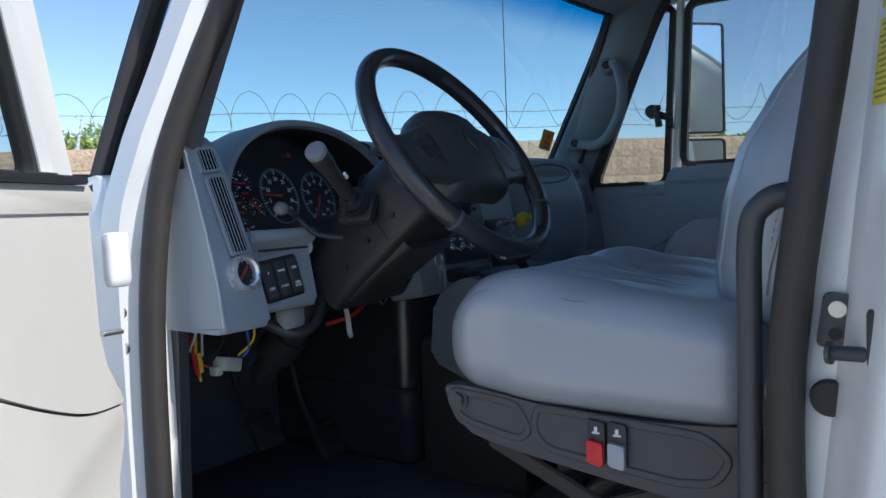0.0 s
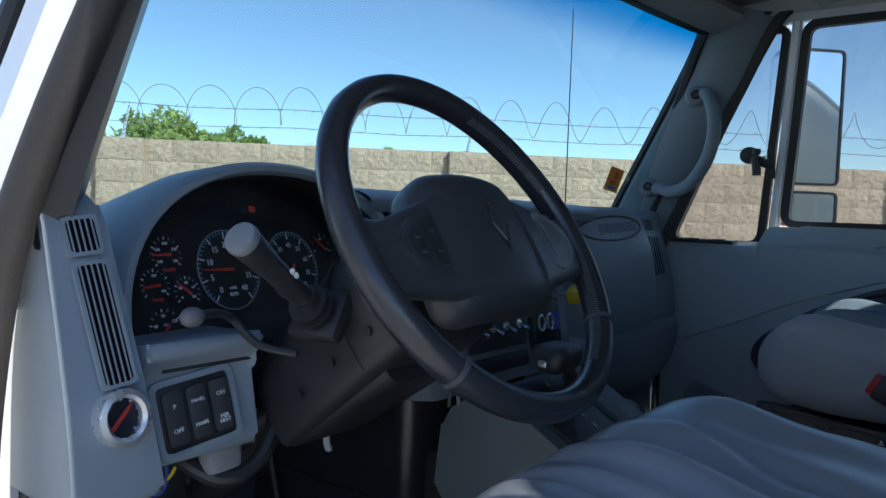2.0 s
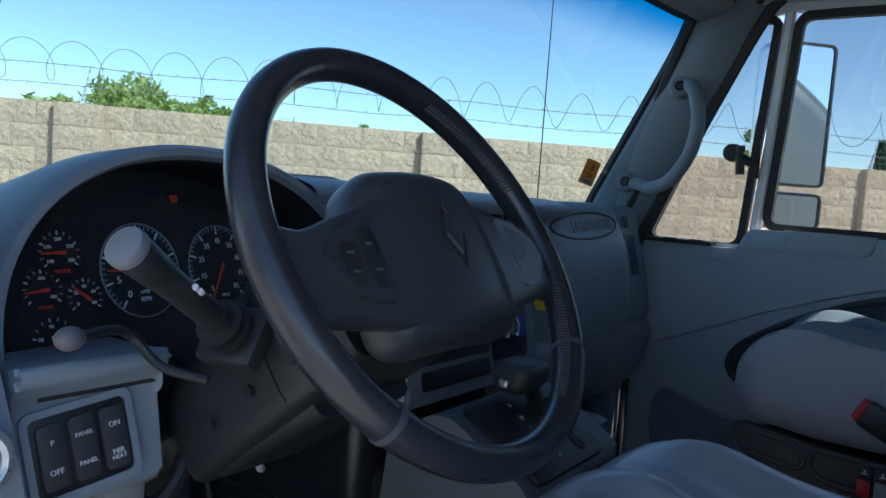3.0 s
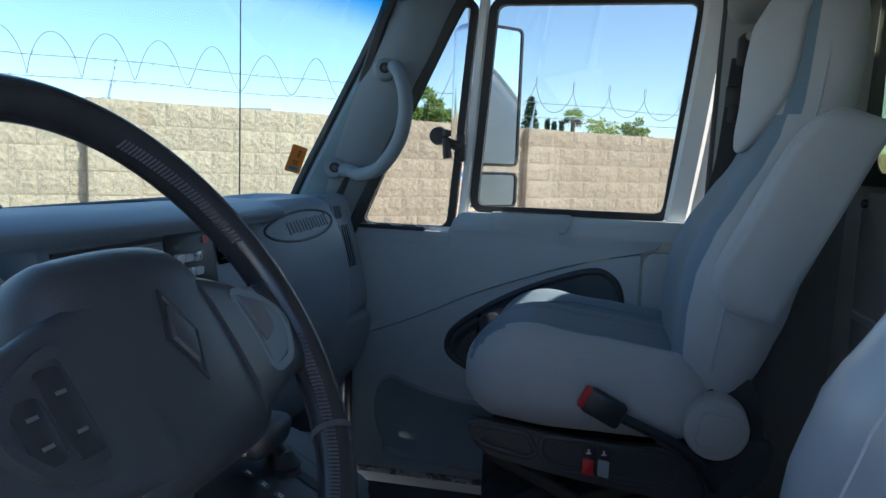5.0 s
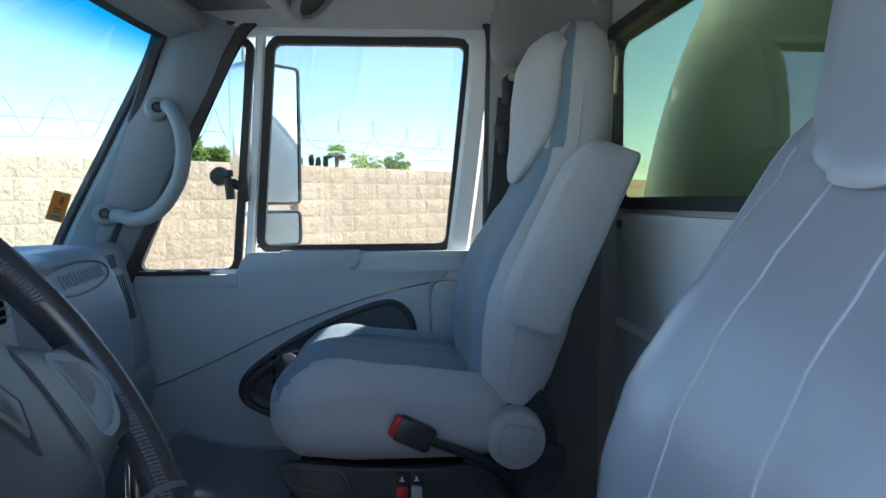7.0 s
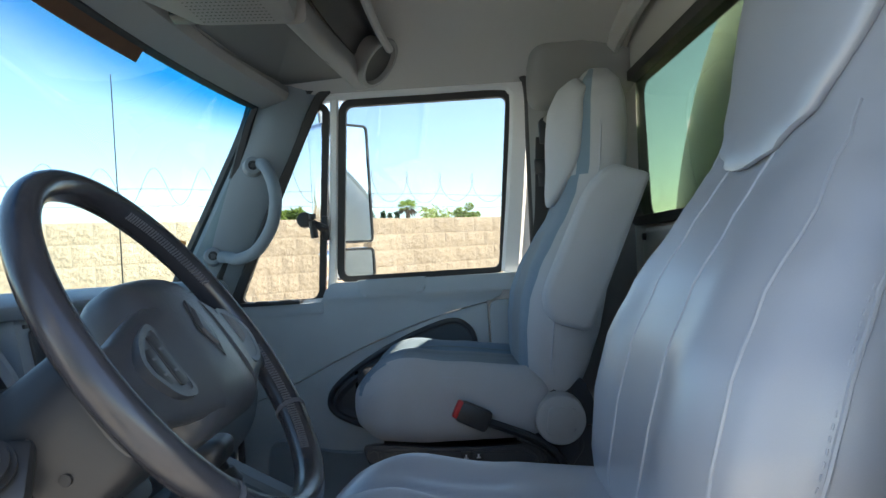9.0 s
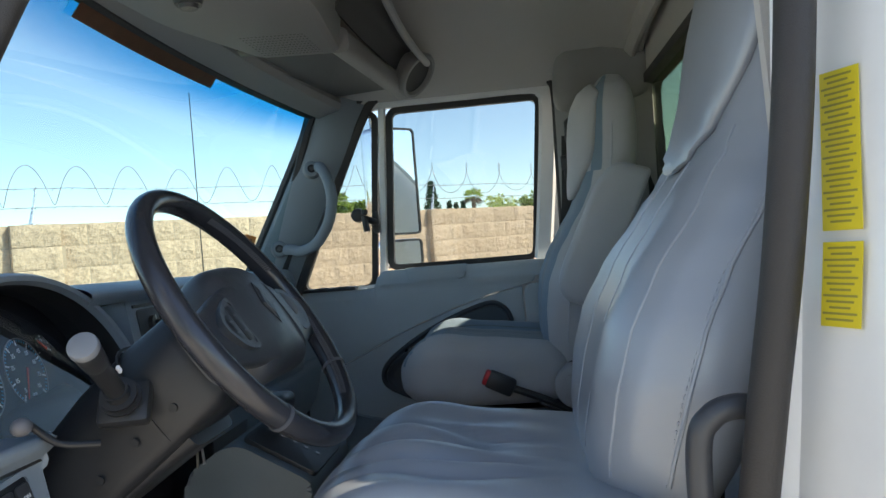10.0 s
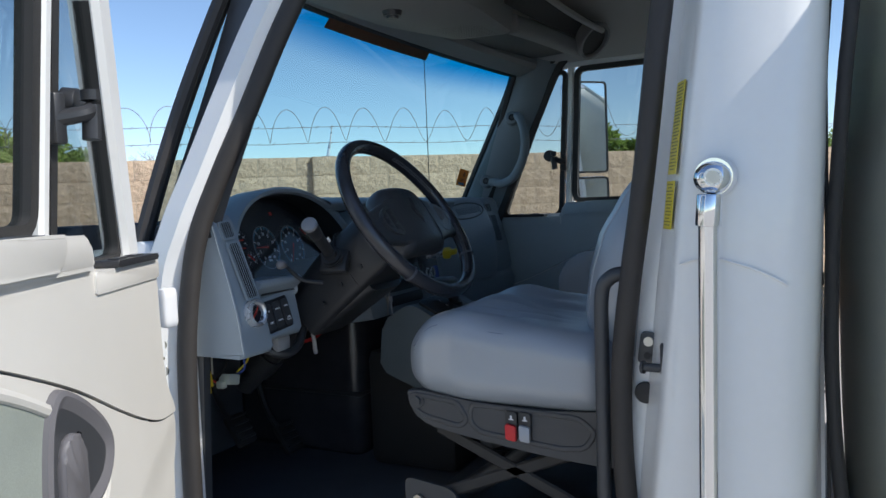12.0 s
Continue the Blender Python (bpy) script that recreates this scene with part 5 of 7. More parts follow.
# height, front, rear, half width, hollow of the back, metres from the seat's rear line
BACK = ((1.566, -0.262, -0.176, 0.225, 0.0), (1.585, -0.292, -0.158, 0.252, 0.012), (1.665, -0.322, -0.125, 0.284, 0.040), (1.74, -0.332, -0.098, 0.298, 0.058), (1.81, -0.322, -0.080, 0.292, 0.058), (1.88, -0.286, -0.062, 0.272, 0.044),
        (1.95, -0.230, -0.044, 0.242, 0.022), (2.01, -0.180, -0.026, 0.210, 0.006), (2.06, -0.150, -0.010, 0.190, -0.004), (2.12, -0.134, 0.004, 0.182, -0.008), (2.20, -0.128, 0.012, 0.180, -0.010), (2.28, -0.118, 0.012, 0.172, -0.012), (2.33, -0.100, 0.004, 0.150, -0.010), (2.362, -0.076, -0.016, 0.110, 0.0), (2.376, -0.060, -0.034, 0.050, 0.0))


def seat(tag, label, yc, x0, outer, cloth, lean):
    """A suspension truck seat facing -x. outer: -1 if its outer side faces -y. cloth: cloth centre, else all vinyl."""
    root = thing(tag, label, "seat", (x0 - 0.45, yc, 1.08), group="truck seats")
    seam = "cloth_seam" if cloth else "vinyl_seam"
    top = ["cloth_pale", "cloth_blue", "cloth"] if cloth else ["vinyl"]
    # cushion: rounded nose, raised sides, a hollow towards the back
    half = Vector((0.232, 0.255, 0.083))
    cx, cz = x0 - 0.462, 1.574 if cloth else 1.560

    def cushion(p):
        x, y, z = p
        f = -x / half.x
        e = min(1.0, abs(y) / half.y)
        t = (z + half.z) / (2 * half.z)
        z += t * (0.016 * e ** 2 - 0.006 + 0.020 * math.exp(-((f - 0.55) / 0.42) ** 2) - 0.030 * max(0.0, -f - 0.2))
        if cloth:
            # firm side rolls with a groove along the sewn centre panel
            z += t * (0.014 * math.exp(-((abs(y) - 0.205) / 0.035) ** 2) - 0.013 * math.exp(-((abs(y) - 0.160) / 0.016) ** 2) - 0.006 * math.exp(-((abs(y) - 0.085) / 0.012) ** 2))
        else:
            # loose cover: soft folds that fan out to the front
            for y0, depth in ((-0.135, 0.014), (-0.040, 0.024), (0.055, 0.022), (0.140, 0.014)):
                yk = y0 * (0.72 + 0.38 * f) - 0.03 * (1 - f)
                z -= t * depth * math.exp(-((y - yk) / 0.017) ** 2) * math.exp(-((f - 0.30) / 0.62) ** 2) * (1 - e ** 6)
            z += t * 0.007 * math.cos(2 * math.pi * (y + 0.005 + 0.03 * f) / (0.095 + 0.03 * f)) * math.exp(-((f - 0.25) / 0.5) ** 2) * (1 - e ** 4)
        y *= 1.0 + 0.025 * math.sin(math.pi * t) - 0.14 * max(0.0, f - 0.45)
        if f > 0.3:
            z -= (0.045 * t + 0.010) * (f - 0.3) ** 2 - (1 - t) * 0.020 * (f - 0.3)
        x += 0.045 * e ** 2 * max(0.0, f) - 0.012 * math.sin(math.pi * t) * max(0.0, f)
        return Vector((x, y, z))
    bm = soft_box((cx, yc, cz), half, 0.058, 34 if cloth else 56, cushion)
    bm.faces.ensure_lookup_table()
    if cloth:
        for f in bm.faces:
            c = f.calc_center_median() - Vector((cx, yc, cz))
            if c.z > 0.035 and abs(c.y) < 0.205:
                f.material_index = 1 if abs(c.y) > 0.125 or c.x < -0.12 else 2
    cu = part("cushion", bm, top, root, "cloth seat cushion" if cloth else "smooth grey vinyl cushion cover", smooth=60)

    def top_at(a, b, lift=0.0):
        return Vector((cx, yc, cz)) + cushion(Vector((a, b, half.z))) + Vector((0, 0, lift))
    for sy in (-1, 1):
        for k, r in ((0.0, 0.0020), (0.008, 0.0011)):
            path = spline([Vector((cx, yc, cz - k)) + cushion(Vector((a, sy * (half.y - 0.012), zz))) for a, zz in ((-0.212, 0.030), (-0.15, 0.058), (0.0, 0.058), (0.12, 0.054), (0.21, 0.040))], 6)
            part("side_seam", sweep(path, circle(r, 6)), seam if cloth else "stitch", cu)
    for b0, b1 in ((-0.120, -0.175), (0.120, 0.175)) if cloth else ():
        path = spline([top_at(a, b0 + (b1 - b0) * k, -0.0008) for k, a in enumerate((-0.195, -0.13, -0.04)) for k in (k / 2,)] + [top_at(a, b1, -0.0008) for a in (0.05, 0.14, 0.20)], 6)
        part("pleat", sweep(path, circle(0.0018, 6)), "cloth", cu, "sewn pleat")

    # backrest and headrest in one flowing cover
    yb, power, ahead = (yc, 5.0, 0.0) if cloth else (yc + 0.046, 4.0, -0.028)

    def section(z):
        f, r, w, h = profile(BACK, z)
        up = min(1.0, max(0.0, (z - 1.88) / 0.17))
        w *= 0.90 - 0.07 * math.exp(-((z - 2.05) / 0.10) ** 2) if cloth else 0.92 + 0.16 * up
        f, r = f + ahead + lean * (z - 1.62), min(r + lean * (z - 1.62), 0.046)
        if not cloth:
            f = min(f, r - 0.080 + 0.045 * max(0.0, (z - 2.30) / 0.076))
        return f, r, w, h if cloth else h * 0.8

    def back_x(a, z):
        f, r, w, h = section(z)
        s = min(1.0, abs(a) / w)
        m = f * 0.35 + r * 0.65
        x = x0 + m + (f - m) * (1 - s ** (power + (0.0 if cloth else 4.0 * min(1.0, max(0.0, (z - 1.95) / 0.12))))) ** 0.5 + h * (1 - s ** 2)
        if not cloth:
            # tucks where the cover narrows below the head pad
            x -= 0.0045 * math.exp(-((z - 2.015) / 0.045) ** 2) * math.cos(2 * math.pi * (z + 0.45 * abs(a)) / 0.046) * (1 - s ** 4) * min(1.0, abs(a) / 0.06)
            x -= 0.0050 * math.cos(2 * math.pi * a / 0.155) * math.exp(-((z - 1.80) / 0.16) ** 2) * (1 - s ** 4)
        return x

    def on_back(a, z, lift=0.0):
        return Vector((back_x(a, z) - lift, yb + a, z))
    rings, m, zs = [], 56, []
    for (z0, *_), (z1, *_2) in zip(BACK, BACK[1:]):
        zs += [z0 + (z1 - z0) * k / 3 for k in range(3)]
    for z in zs + [BACK[-1][0]]:
        f, r, w, h = section(z)
        mid = f * 0.35 + r * 0.65
        ring = []
        for i in range(m):
            c, s = math.cos(2 * math.pi * i / m), math.sin(2 * math.pi * i / m)
            a = w * math.copysign(abs(c) ** 0.62, c)
            if s >= 0:
                ring.append(Vector((back_x(a, z), yb + a, z)))
            else:
                ring.append(Vector((x0 + mid + (r - mid) * (1 - (abs(a) / w) ** (9.0 if cloth else 3.4)) ** 0.5, yb + a, z)))
        rings.append(ring)
    bm = loft(rings)
    if cloth:
        bm.faces.ensure_lookup_table()
        for k in range(len(rings) - 1):
            z = (rings[k][0].z + rings[k + 1][0].z) / 2
            for j in range(m // 2):
                s_ = abs(math.cos(2 * math.pi * (j + 0.5) / m)) ** 0.62
                if z < 2.10 and s_ < 0.86:
                    bm.faces[k * m + j].material_index = 1 if s_ > 0.42 or z > 1.97 else 2
                elif z >= 2.10 and 0.78 < s_ < 0.93:
                    bm.faces[k * m + j].material_index = 1
    bk = part("backrest", bm, top, root, "cloth backrest" if cloth else "grey vinyl backrest cover", smooth=60)
    # raised head pad with a rounded lower end
    hp = [(p.x, p.y) for p in spline([(-0.120, 2.325, 0), (-0.146, 2.25, 0), (-0.142, 2.15, 0), (-0.105, 2.065, 0), (-0.055, 2.020, 0), (0, 2.006, 0), (0.055, 2.020, 0), (0.105, 2.065, 0), (0.142, 2.15, 0), (0.146, 2.25, 0), (0.120, 2.325, 0), (0, 2.352, 0)], 4, True)]
    if cloth:
        hp = [(a * 0.93, b if b > 2.15 else 2.15 + (b - 2.15) * 0.80) for a, b in hp]
    pad_rings = [[on_back(a * s * (1.0 if cloth else 1.14), 2.18 + (b - 2.18) * s, d * (1.0 if cloth else 0.80)) for a, b in hp] for s, d in ((0.98, -0.010), (1.01, 0.000), (1.03, 0.007), (1.025, 0.014), (0.98, 0.021), (0.88, 0.027), (0.70, 0.031), (0.45, 0.033), (0.2, 0.034), (0.05, 0.034))]
    part("head_pad", loft(pad_rings), "cloth_pale" if cloth else "vinyl", bk, "padded head cushion with a rounded lower end", smooth=60)
    # seams along the cover's own lines
    lo_k, hi_k = 5, 24
    for j in () if cloth else (7, 13, m // 2 - 13, m // 2 - 7):
        part("back_seam", sweep([rings[k][j] for k in range(lo_k, hi_k)], circle(0.0021, 6)), seam, bk, "sewn seam of the back cover")
    for j in (2, m // 2 - 2):
        part("side_seam", sweep([rings[k][j] for k in range(lo_k, 32)], circle(0.0026, 6)), seam, bk, "raised side seam")
        st_path = spline([rings[k][j].lerp(rings[k][j + (1 if j < m // 4 else -1)], 0.30) for k in range(lo_k, 32, 2)], 10)
        if not cloth and j > m // 4:
            part("stitching", join(*[rod(st_path[i], st_path[i + 1], 0.0010, n=5) for i in range(0, len(st_path) - 1, 2)]), seam, bk, "row of stitches")
    # folded-up armrest on the inner side
    s = -outer
    arm = round_poly([(0.010, 2.079), (-0.078, 2.108), (-0.130, 2.058), (-0.232, 1.850), (-0.246, 1.805), (-0.226, 1.762), (-0.145, 1.736)], [0.014, 0.030, 0.030, 0.05, 0.03, 0.03, 0.02], 6)
    rings = []
    for k, g in ((0.0, -0.012), (0.005, -0.003), (0.018, 0.0), (0.054, 0.0), (0.067, -0.004), (0.074, -0.013), (0.077, -0.030)):
        rings.append([Vector((x0 + lean * (b - 1.62) + a, yc + s * ((0.244 if cloth else 0.262) + k), b)) for a, b in shrink(arm, g)])
    ar = part("armrest", loft(rings), "vinyl" if not cloth else "cloth_pale", root, "padded armrest folded up beside the back", smooth=50)
    part("armrest_seam", sweep([Vector((x0 + lean * (b - 1.62) + a, yc + s * ((0.244 if cloth else 0.262) + 0.0645), b)) for a, b in shrink(arm, -0.0040)], circle(0.0017, 6), True), seam, ar)
    # side pan with pressed recesses, switches, recline knob
    for sy in (-1, 1):
        yp = yc + sy * 0.226
        pan = [(p.x, p.y) for p in spline([(-0.715, 1.490, 0), (-0.700, 1.445, 0), (-0.655, 1.415, 0), (-0.50, 1.385, 0), (-0.34, 1.365, 0), (-0.24, 1.370, 0), (-0.185, 1.42, 0), (-0.16, 1.50, 0), (-0.19, 1.53, 0), (-0.30, 1.492, 0), (-0.50, 1.482, 0), (-0.69, 1.506, 0)], 4, True)]
        pan = [(a + 0.050 + x0, 1.487 + (b - 1.490) * 0.80) for a, b in pan]
        sd_ = part("side_pan", prism(pan, lambda a, b, d, yp=yp, sy=sy: Vector((a, yp + sy * d, b)), -0.012, 0.010, 0.004), "dark", root, "black plastic side pan with pressed panels")
        yf = lambda a, b, d, yp=yp, sy=sy: Vector((a + 0.025 + x0, yp + sy * (0.010 + d), 1.494 + (b - 1.490) * 0.78))
        for r_ in ([(-0.680, 1.487), (-0.575, 1.475), (-0.555, 1.43), (-0.572, 1.413), (-0.655, 1.432), (-0.683, 1.46)], [(-0.545, 1.474), (-0.325, 1.462), (-0.295, 1.43), (-0.315, 1.39), (-0.36, 1.383), (-0.53, 1.404), (-0.55, 1.43)], [(-0.285, 1.465), (-0.20, 1.50), (-0.19, 1.46), (-0.225, 1.40), (-0.275, 1.40)]):
            rr = round_poly(r_, 0.015, 3)
            part("pressed_rib", sweep([yf(a, b, 0.0) for a, b in rr], circle(0.0055, 8, 1.0, 0.55), True, up=(0, 1, 0)), "dark", sd_)
        part("pan_bolt", join(rod(yf(-0.668, 1.470, -0.002), yf(-0.668, 1.470, 0.008), 0.011, n=6), rod(yf(-0.668, 1.470, 0), yf(-0.668, 1.470, 0.003), 0.016, n=20)), "dark", sd_)
        for j, (a, mat, lab) in enumerate(((-0.458, "red", "red seat height switch"), (-0.430, "grey_btn", "grey seat tilt switch"))):
            sw = part("seat_switch", prism(round_poly([(a - 0.0115, 1.400), (a + 0.0115, 1.396), (a + 0.0115, 1.464), (a - 0.0115, 1.468)], 0.003), yf, 0.0, 0.008, 0.002), "black", sd_, "black switch body")
            part("switch_paddle", prism(round_poly([(a - 0.0105, 1.398), (a + 0.0105, 1.394), (a + 0.0105, 1.432), (a - 0.0105, 1.436)], 0.003), yf, 0.006, 0.015, 0.003), mat, sw, lab)
            part("switch_symbol", join(prism(rect(0.004, 0.010), lambda p, q, d, a=a: yf(a + p, 1.452 + q, d), 0.008, 0.0088), prism(rect(0.010, 0.003), lambda p, q, d, a=a: yf(a + p, 1.447 + q, d), 0.008, 0.0088)), "ink", sw)
        if sy == s or not cloth:
            kx, kz = -0.216 + x0 + (0.0 if cloth else 0.045), 1.540
            kn = part("recline_cover", rod((kx, yp - sy * 0.01, kz), (kx, yp + sy * 0.048, kz), 0.060, 0.056, 40, 0.006), "knob", root, "pale grey round recline cover")
            part("recline_bracket", prism(round_poly([(-0.075, -0.150), (0.060, -0.140), (0.090, -0.060), (0.085, 0.030), (0.055, 0.095), (-0.030, 0.050), (-0.080, -0.040)], 0.025), lambda a, b, d, sy=sy, yp=yp: Vector((kx + a, yp + sy * d, kz + b)), -0.030, 0.004, 0.004), "black", root, "black steel recliner bracket")
            part("recline_grip", prism(round_poly([(-0.036, -0.030), (0.030, -0.030), (0.038, 0.026), (-0.026, 0.034)], 0.014), lambda a, b, d, sy=sy, yp=yp: Vector((kx + a, yp + sy * d, kz + b)), 0.044, 0.056, 0.004), "knob", kn)
    # scissor suspension on a floor box
    part("base_box", box((x0 - 0.44, yc, 1.16), (0.46, 0.36, 0.17), 0.012), "black", root, "black metal floor box")
    part("seat_frame", box((x0 - 0.42, yc, 1.435), (0.44, 0.38, 0.06), 0.01), "black", root)
    for sy in (-1, 1):
        yy = yc + sy * 0.185
        for a, b in (((-0.66, 1.25), (-0.25, 1.42)), ((-0.62, 1.41), (-0.22, 1.24))):
            part("scissor_arm", sweep([Vector((a[0] + x0, yy, a[1])), Vector((b[0] + x0, yy, b[1]))], rect(0.010, 0.026, 0.004)), "rubber", root, "black steel scissor arm")
        part("arm_plate", prism(round_poly([(-0.70, 1.06), (-0.44, 1.06), (-0.44, 1.17), (-0.54, 1.20), (-0.585, 1.285), (-0.70, 1.300)], 0.02), lambda a, b, d, yy=yy, sy=sy: Vector((a + x0, yy + sy * (0.012 + d), b)), 0, 0.006), "dark", root, "black bracket plate")
        part("arm_bolt", rod((x0 - 0.665, yy + sy * 0.015, 1.255), (x0 - 0.665, yy + sy * 0.028, 1.255), 0.012, n=6), "steel", root)
    part("damper", join(rod((x0 - 0.58, yc - 0.10, 1.26), (x0 - 0.40, yc - 0.10, 1.40), 0.016), rod((x0 - 0.62, yc - 0.10, 1.23), (x0 - 0.50, yc - 0.10, 1.32), 0.024)), "black", root)
    return root


seat("driver_seat", "grey vinyl-covered driver's suspension seat with a tall headrest", 1.125, 0.0, -1, False, 0.15)
seat("passenger_seat", "grey cloth passenger suspension seat with folded armrest", 2.285, -0.045, 1, True, 0.0)


# ---- centre console, shifter, keys ----
con = thing("centre_console", "grey floor console with shifter panel and cup tray", "console", (-0.9, 1.55, 1.08))
cp = round_poly([(-1.03, 1.41), (-0.89, 1.355), (-0.815, 1.43), (-0.778, 1.515), (-0.79, 1.532), (-0.905, 1.597), (-0.94, 1.597), (-1.015, 1.550)], [0.02, 0.03, 0.03, 0.02, 0.02, 0.02, 0.02, 0.02], 4)
part("pedestal", box((-1.0, 1.60, 1.26), (0.30, 0.24, 0.36), 0.03), "rubber", con, "dark console foot")
cb = part("body", prism(cp, xz, 1.372, 1.66, 0.012), "console", con, "grey moulded console body")
top_dir = (Vector((-0.79, 0, 1.532)) - Vector((-0.905, 0, 1.597))).normalized()
cf = flat(Vector((-0.848, 1.500, 1.5665)), top_dir, (0, 1, 0))
panel = part("shift_panel", prism(round_poly(rect(0.150, 0.20), 0.012), cf, -0.004, 0.006, 0.003), "black", cb, "black shifter panel with white marks")
part("slot", prism(round_poly(rect(0.118, 0.018), 0.006), lambda a, b, d: cf(a, b + 0.055, d), 0.005, 0.0075), "gauge_face", panel)
for i, l in enumerate(("R", "N", "D", "3", "2")):
    part("gear_mark", prism(round_poly(rect(0.015, 0.014), 0.003), lambda a, b, d, i=i: cf(-0.050 + 0.025 * i + a, b - 0.010, d), 0.006, 0.0068), "dark", panel)
    part("gear_letter", words(l, 0.010, lambda a, b, d, i=i: cf(-0.050 + 0.025 * i + b, 0.0 - a - 0.010, 0.0072 + d)), "ink", panel, smooth=0)
lev = part("shift_lever", tube([(-0.870, 1.555, 1.570), (-0.876, 1.550, 1.60), (-0.880, 1.530, 1.625)], 0.011, 10), "black", con, "black shift lever")
def knob_shape(p):
    return Vector((p.x * (1 + 0.15 * p.z / 0.02), p.y, p.z + 1.2 * p.x * p.x))
kb = soft_box((-0.884, 1.510, 1.640), (0.032, 0.042, 0.024), 0.020, 8, knob_shape)
part("shift_knob", kb, "dark", lev, "smooth charcoal shift knob")
part("knob_button", box((-0.884, 1.463, 1.636), (0.016, 0.010, 0.012), 0.003), "alu", lev)
part("cup_tray", prism(round_poly([(-1.08, 1.66), (-0.90, 1.66), (-0.90, 1.92), (-1.08, 1.92)], 0.03), lambda a, b, d: Vector((a, b, 1.450 + d)), 0, 0.035, 0.010), "pillar", con, "grey cup holder tray")
part("tray_leg", box((-0.97, 1.80, 1.27), (0.15, 0.24, 0.40), 0.02), "dark", con)
part("cup_ring", sweep([(-0.980 + 0.042 * math.cos(t * math.pi / 16), 1.835 + 0.042 * math.sin(t * math.pi / 16), 1.486) for t in range(32)], circle(0.004, 6), True), "dark", con)
part("cup_well", prism(circle(0.040, 28), lambda a, b, d: Vector((-0.980 + a, 1.835 + b, 1.4855 + d)), 0, 0.0012), "gauge_face", con)
part("boot", loft([[Vector((-0.874 + r * math.cos(t * math.pi / 10), 1.555 + r * math.sin(t * math.pi / 10), z)) for t in range(20)] for r, z in ((0.030, 1.572), (0.026, 1.580), (0.028, 1.586), (0.020, 1.594), (0.014, 1.604))]), "black", con, "ribbed black lever boot")

keys = thing("key_ring", "steel key ring with two keys in the ignition", "keys", (-0.975, 1.335, 1.64))
part("lock", rod((-1.01, 1.335, 1.665), (-0.975, 1.335, 1.660), 0.016, 0.014, 20), "steel", keys)
part("ring", sweep([(-0.972, 1.335 + 0.013 * math.cos(t * math.pi / 12), 1.640 + 0.016 * math.sin(t * math.pi / 12)) for t in range(24)], circle(0.0016, 6), True, up=(1, 0, 0)), "steel", keys)
for k, (dy, tilt) in enumerate(((-0.003, -4), (0.006, 9))):
    part("key", prism([(-0.008, 0), (0.008, 0), (0.008, -0.016), (0.003, -0.020), (0.003, -0.052), (-0.003, -0.052), (-0.003, -0.020), (-0.008, -0.016)], lambda a, b, d, dy=dy, tilt=tilt: Vector((-0.970 + d, 1.335 + dy + a - b * math.sin(radians(tilt)), 1.628 + b)), 0.0 + 0.003 * k, 0.002 + 0.003 * k), "alu" if k else "steel", keys)

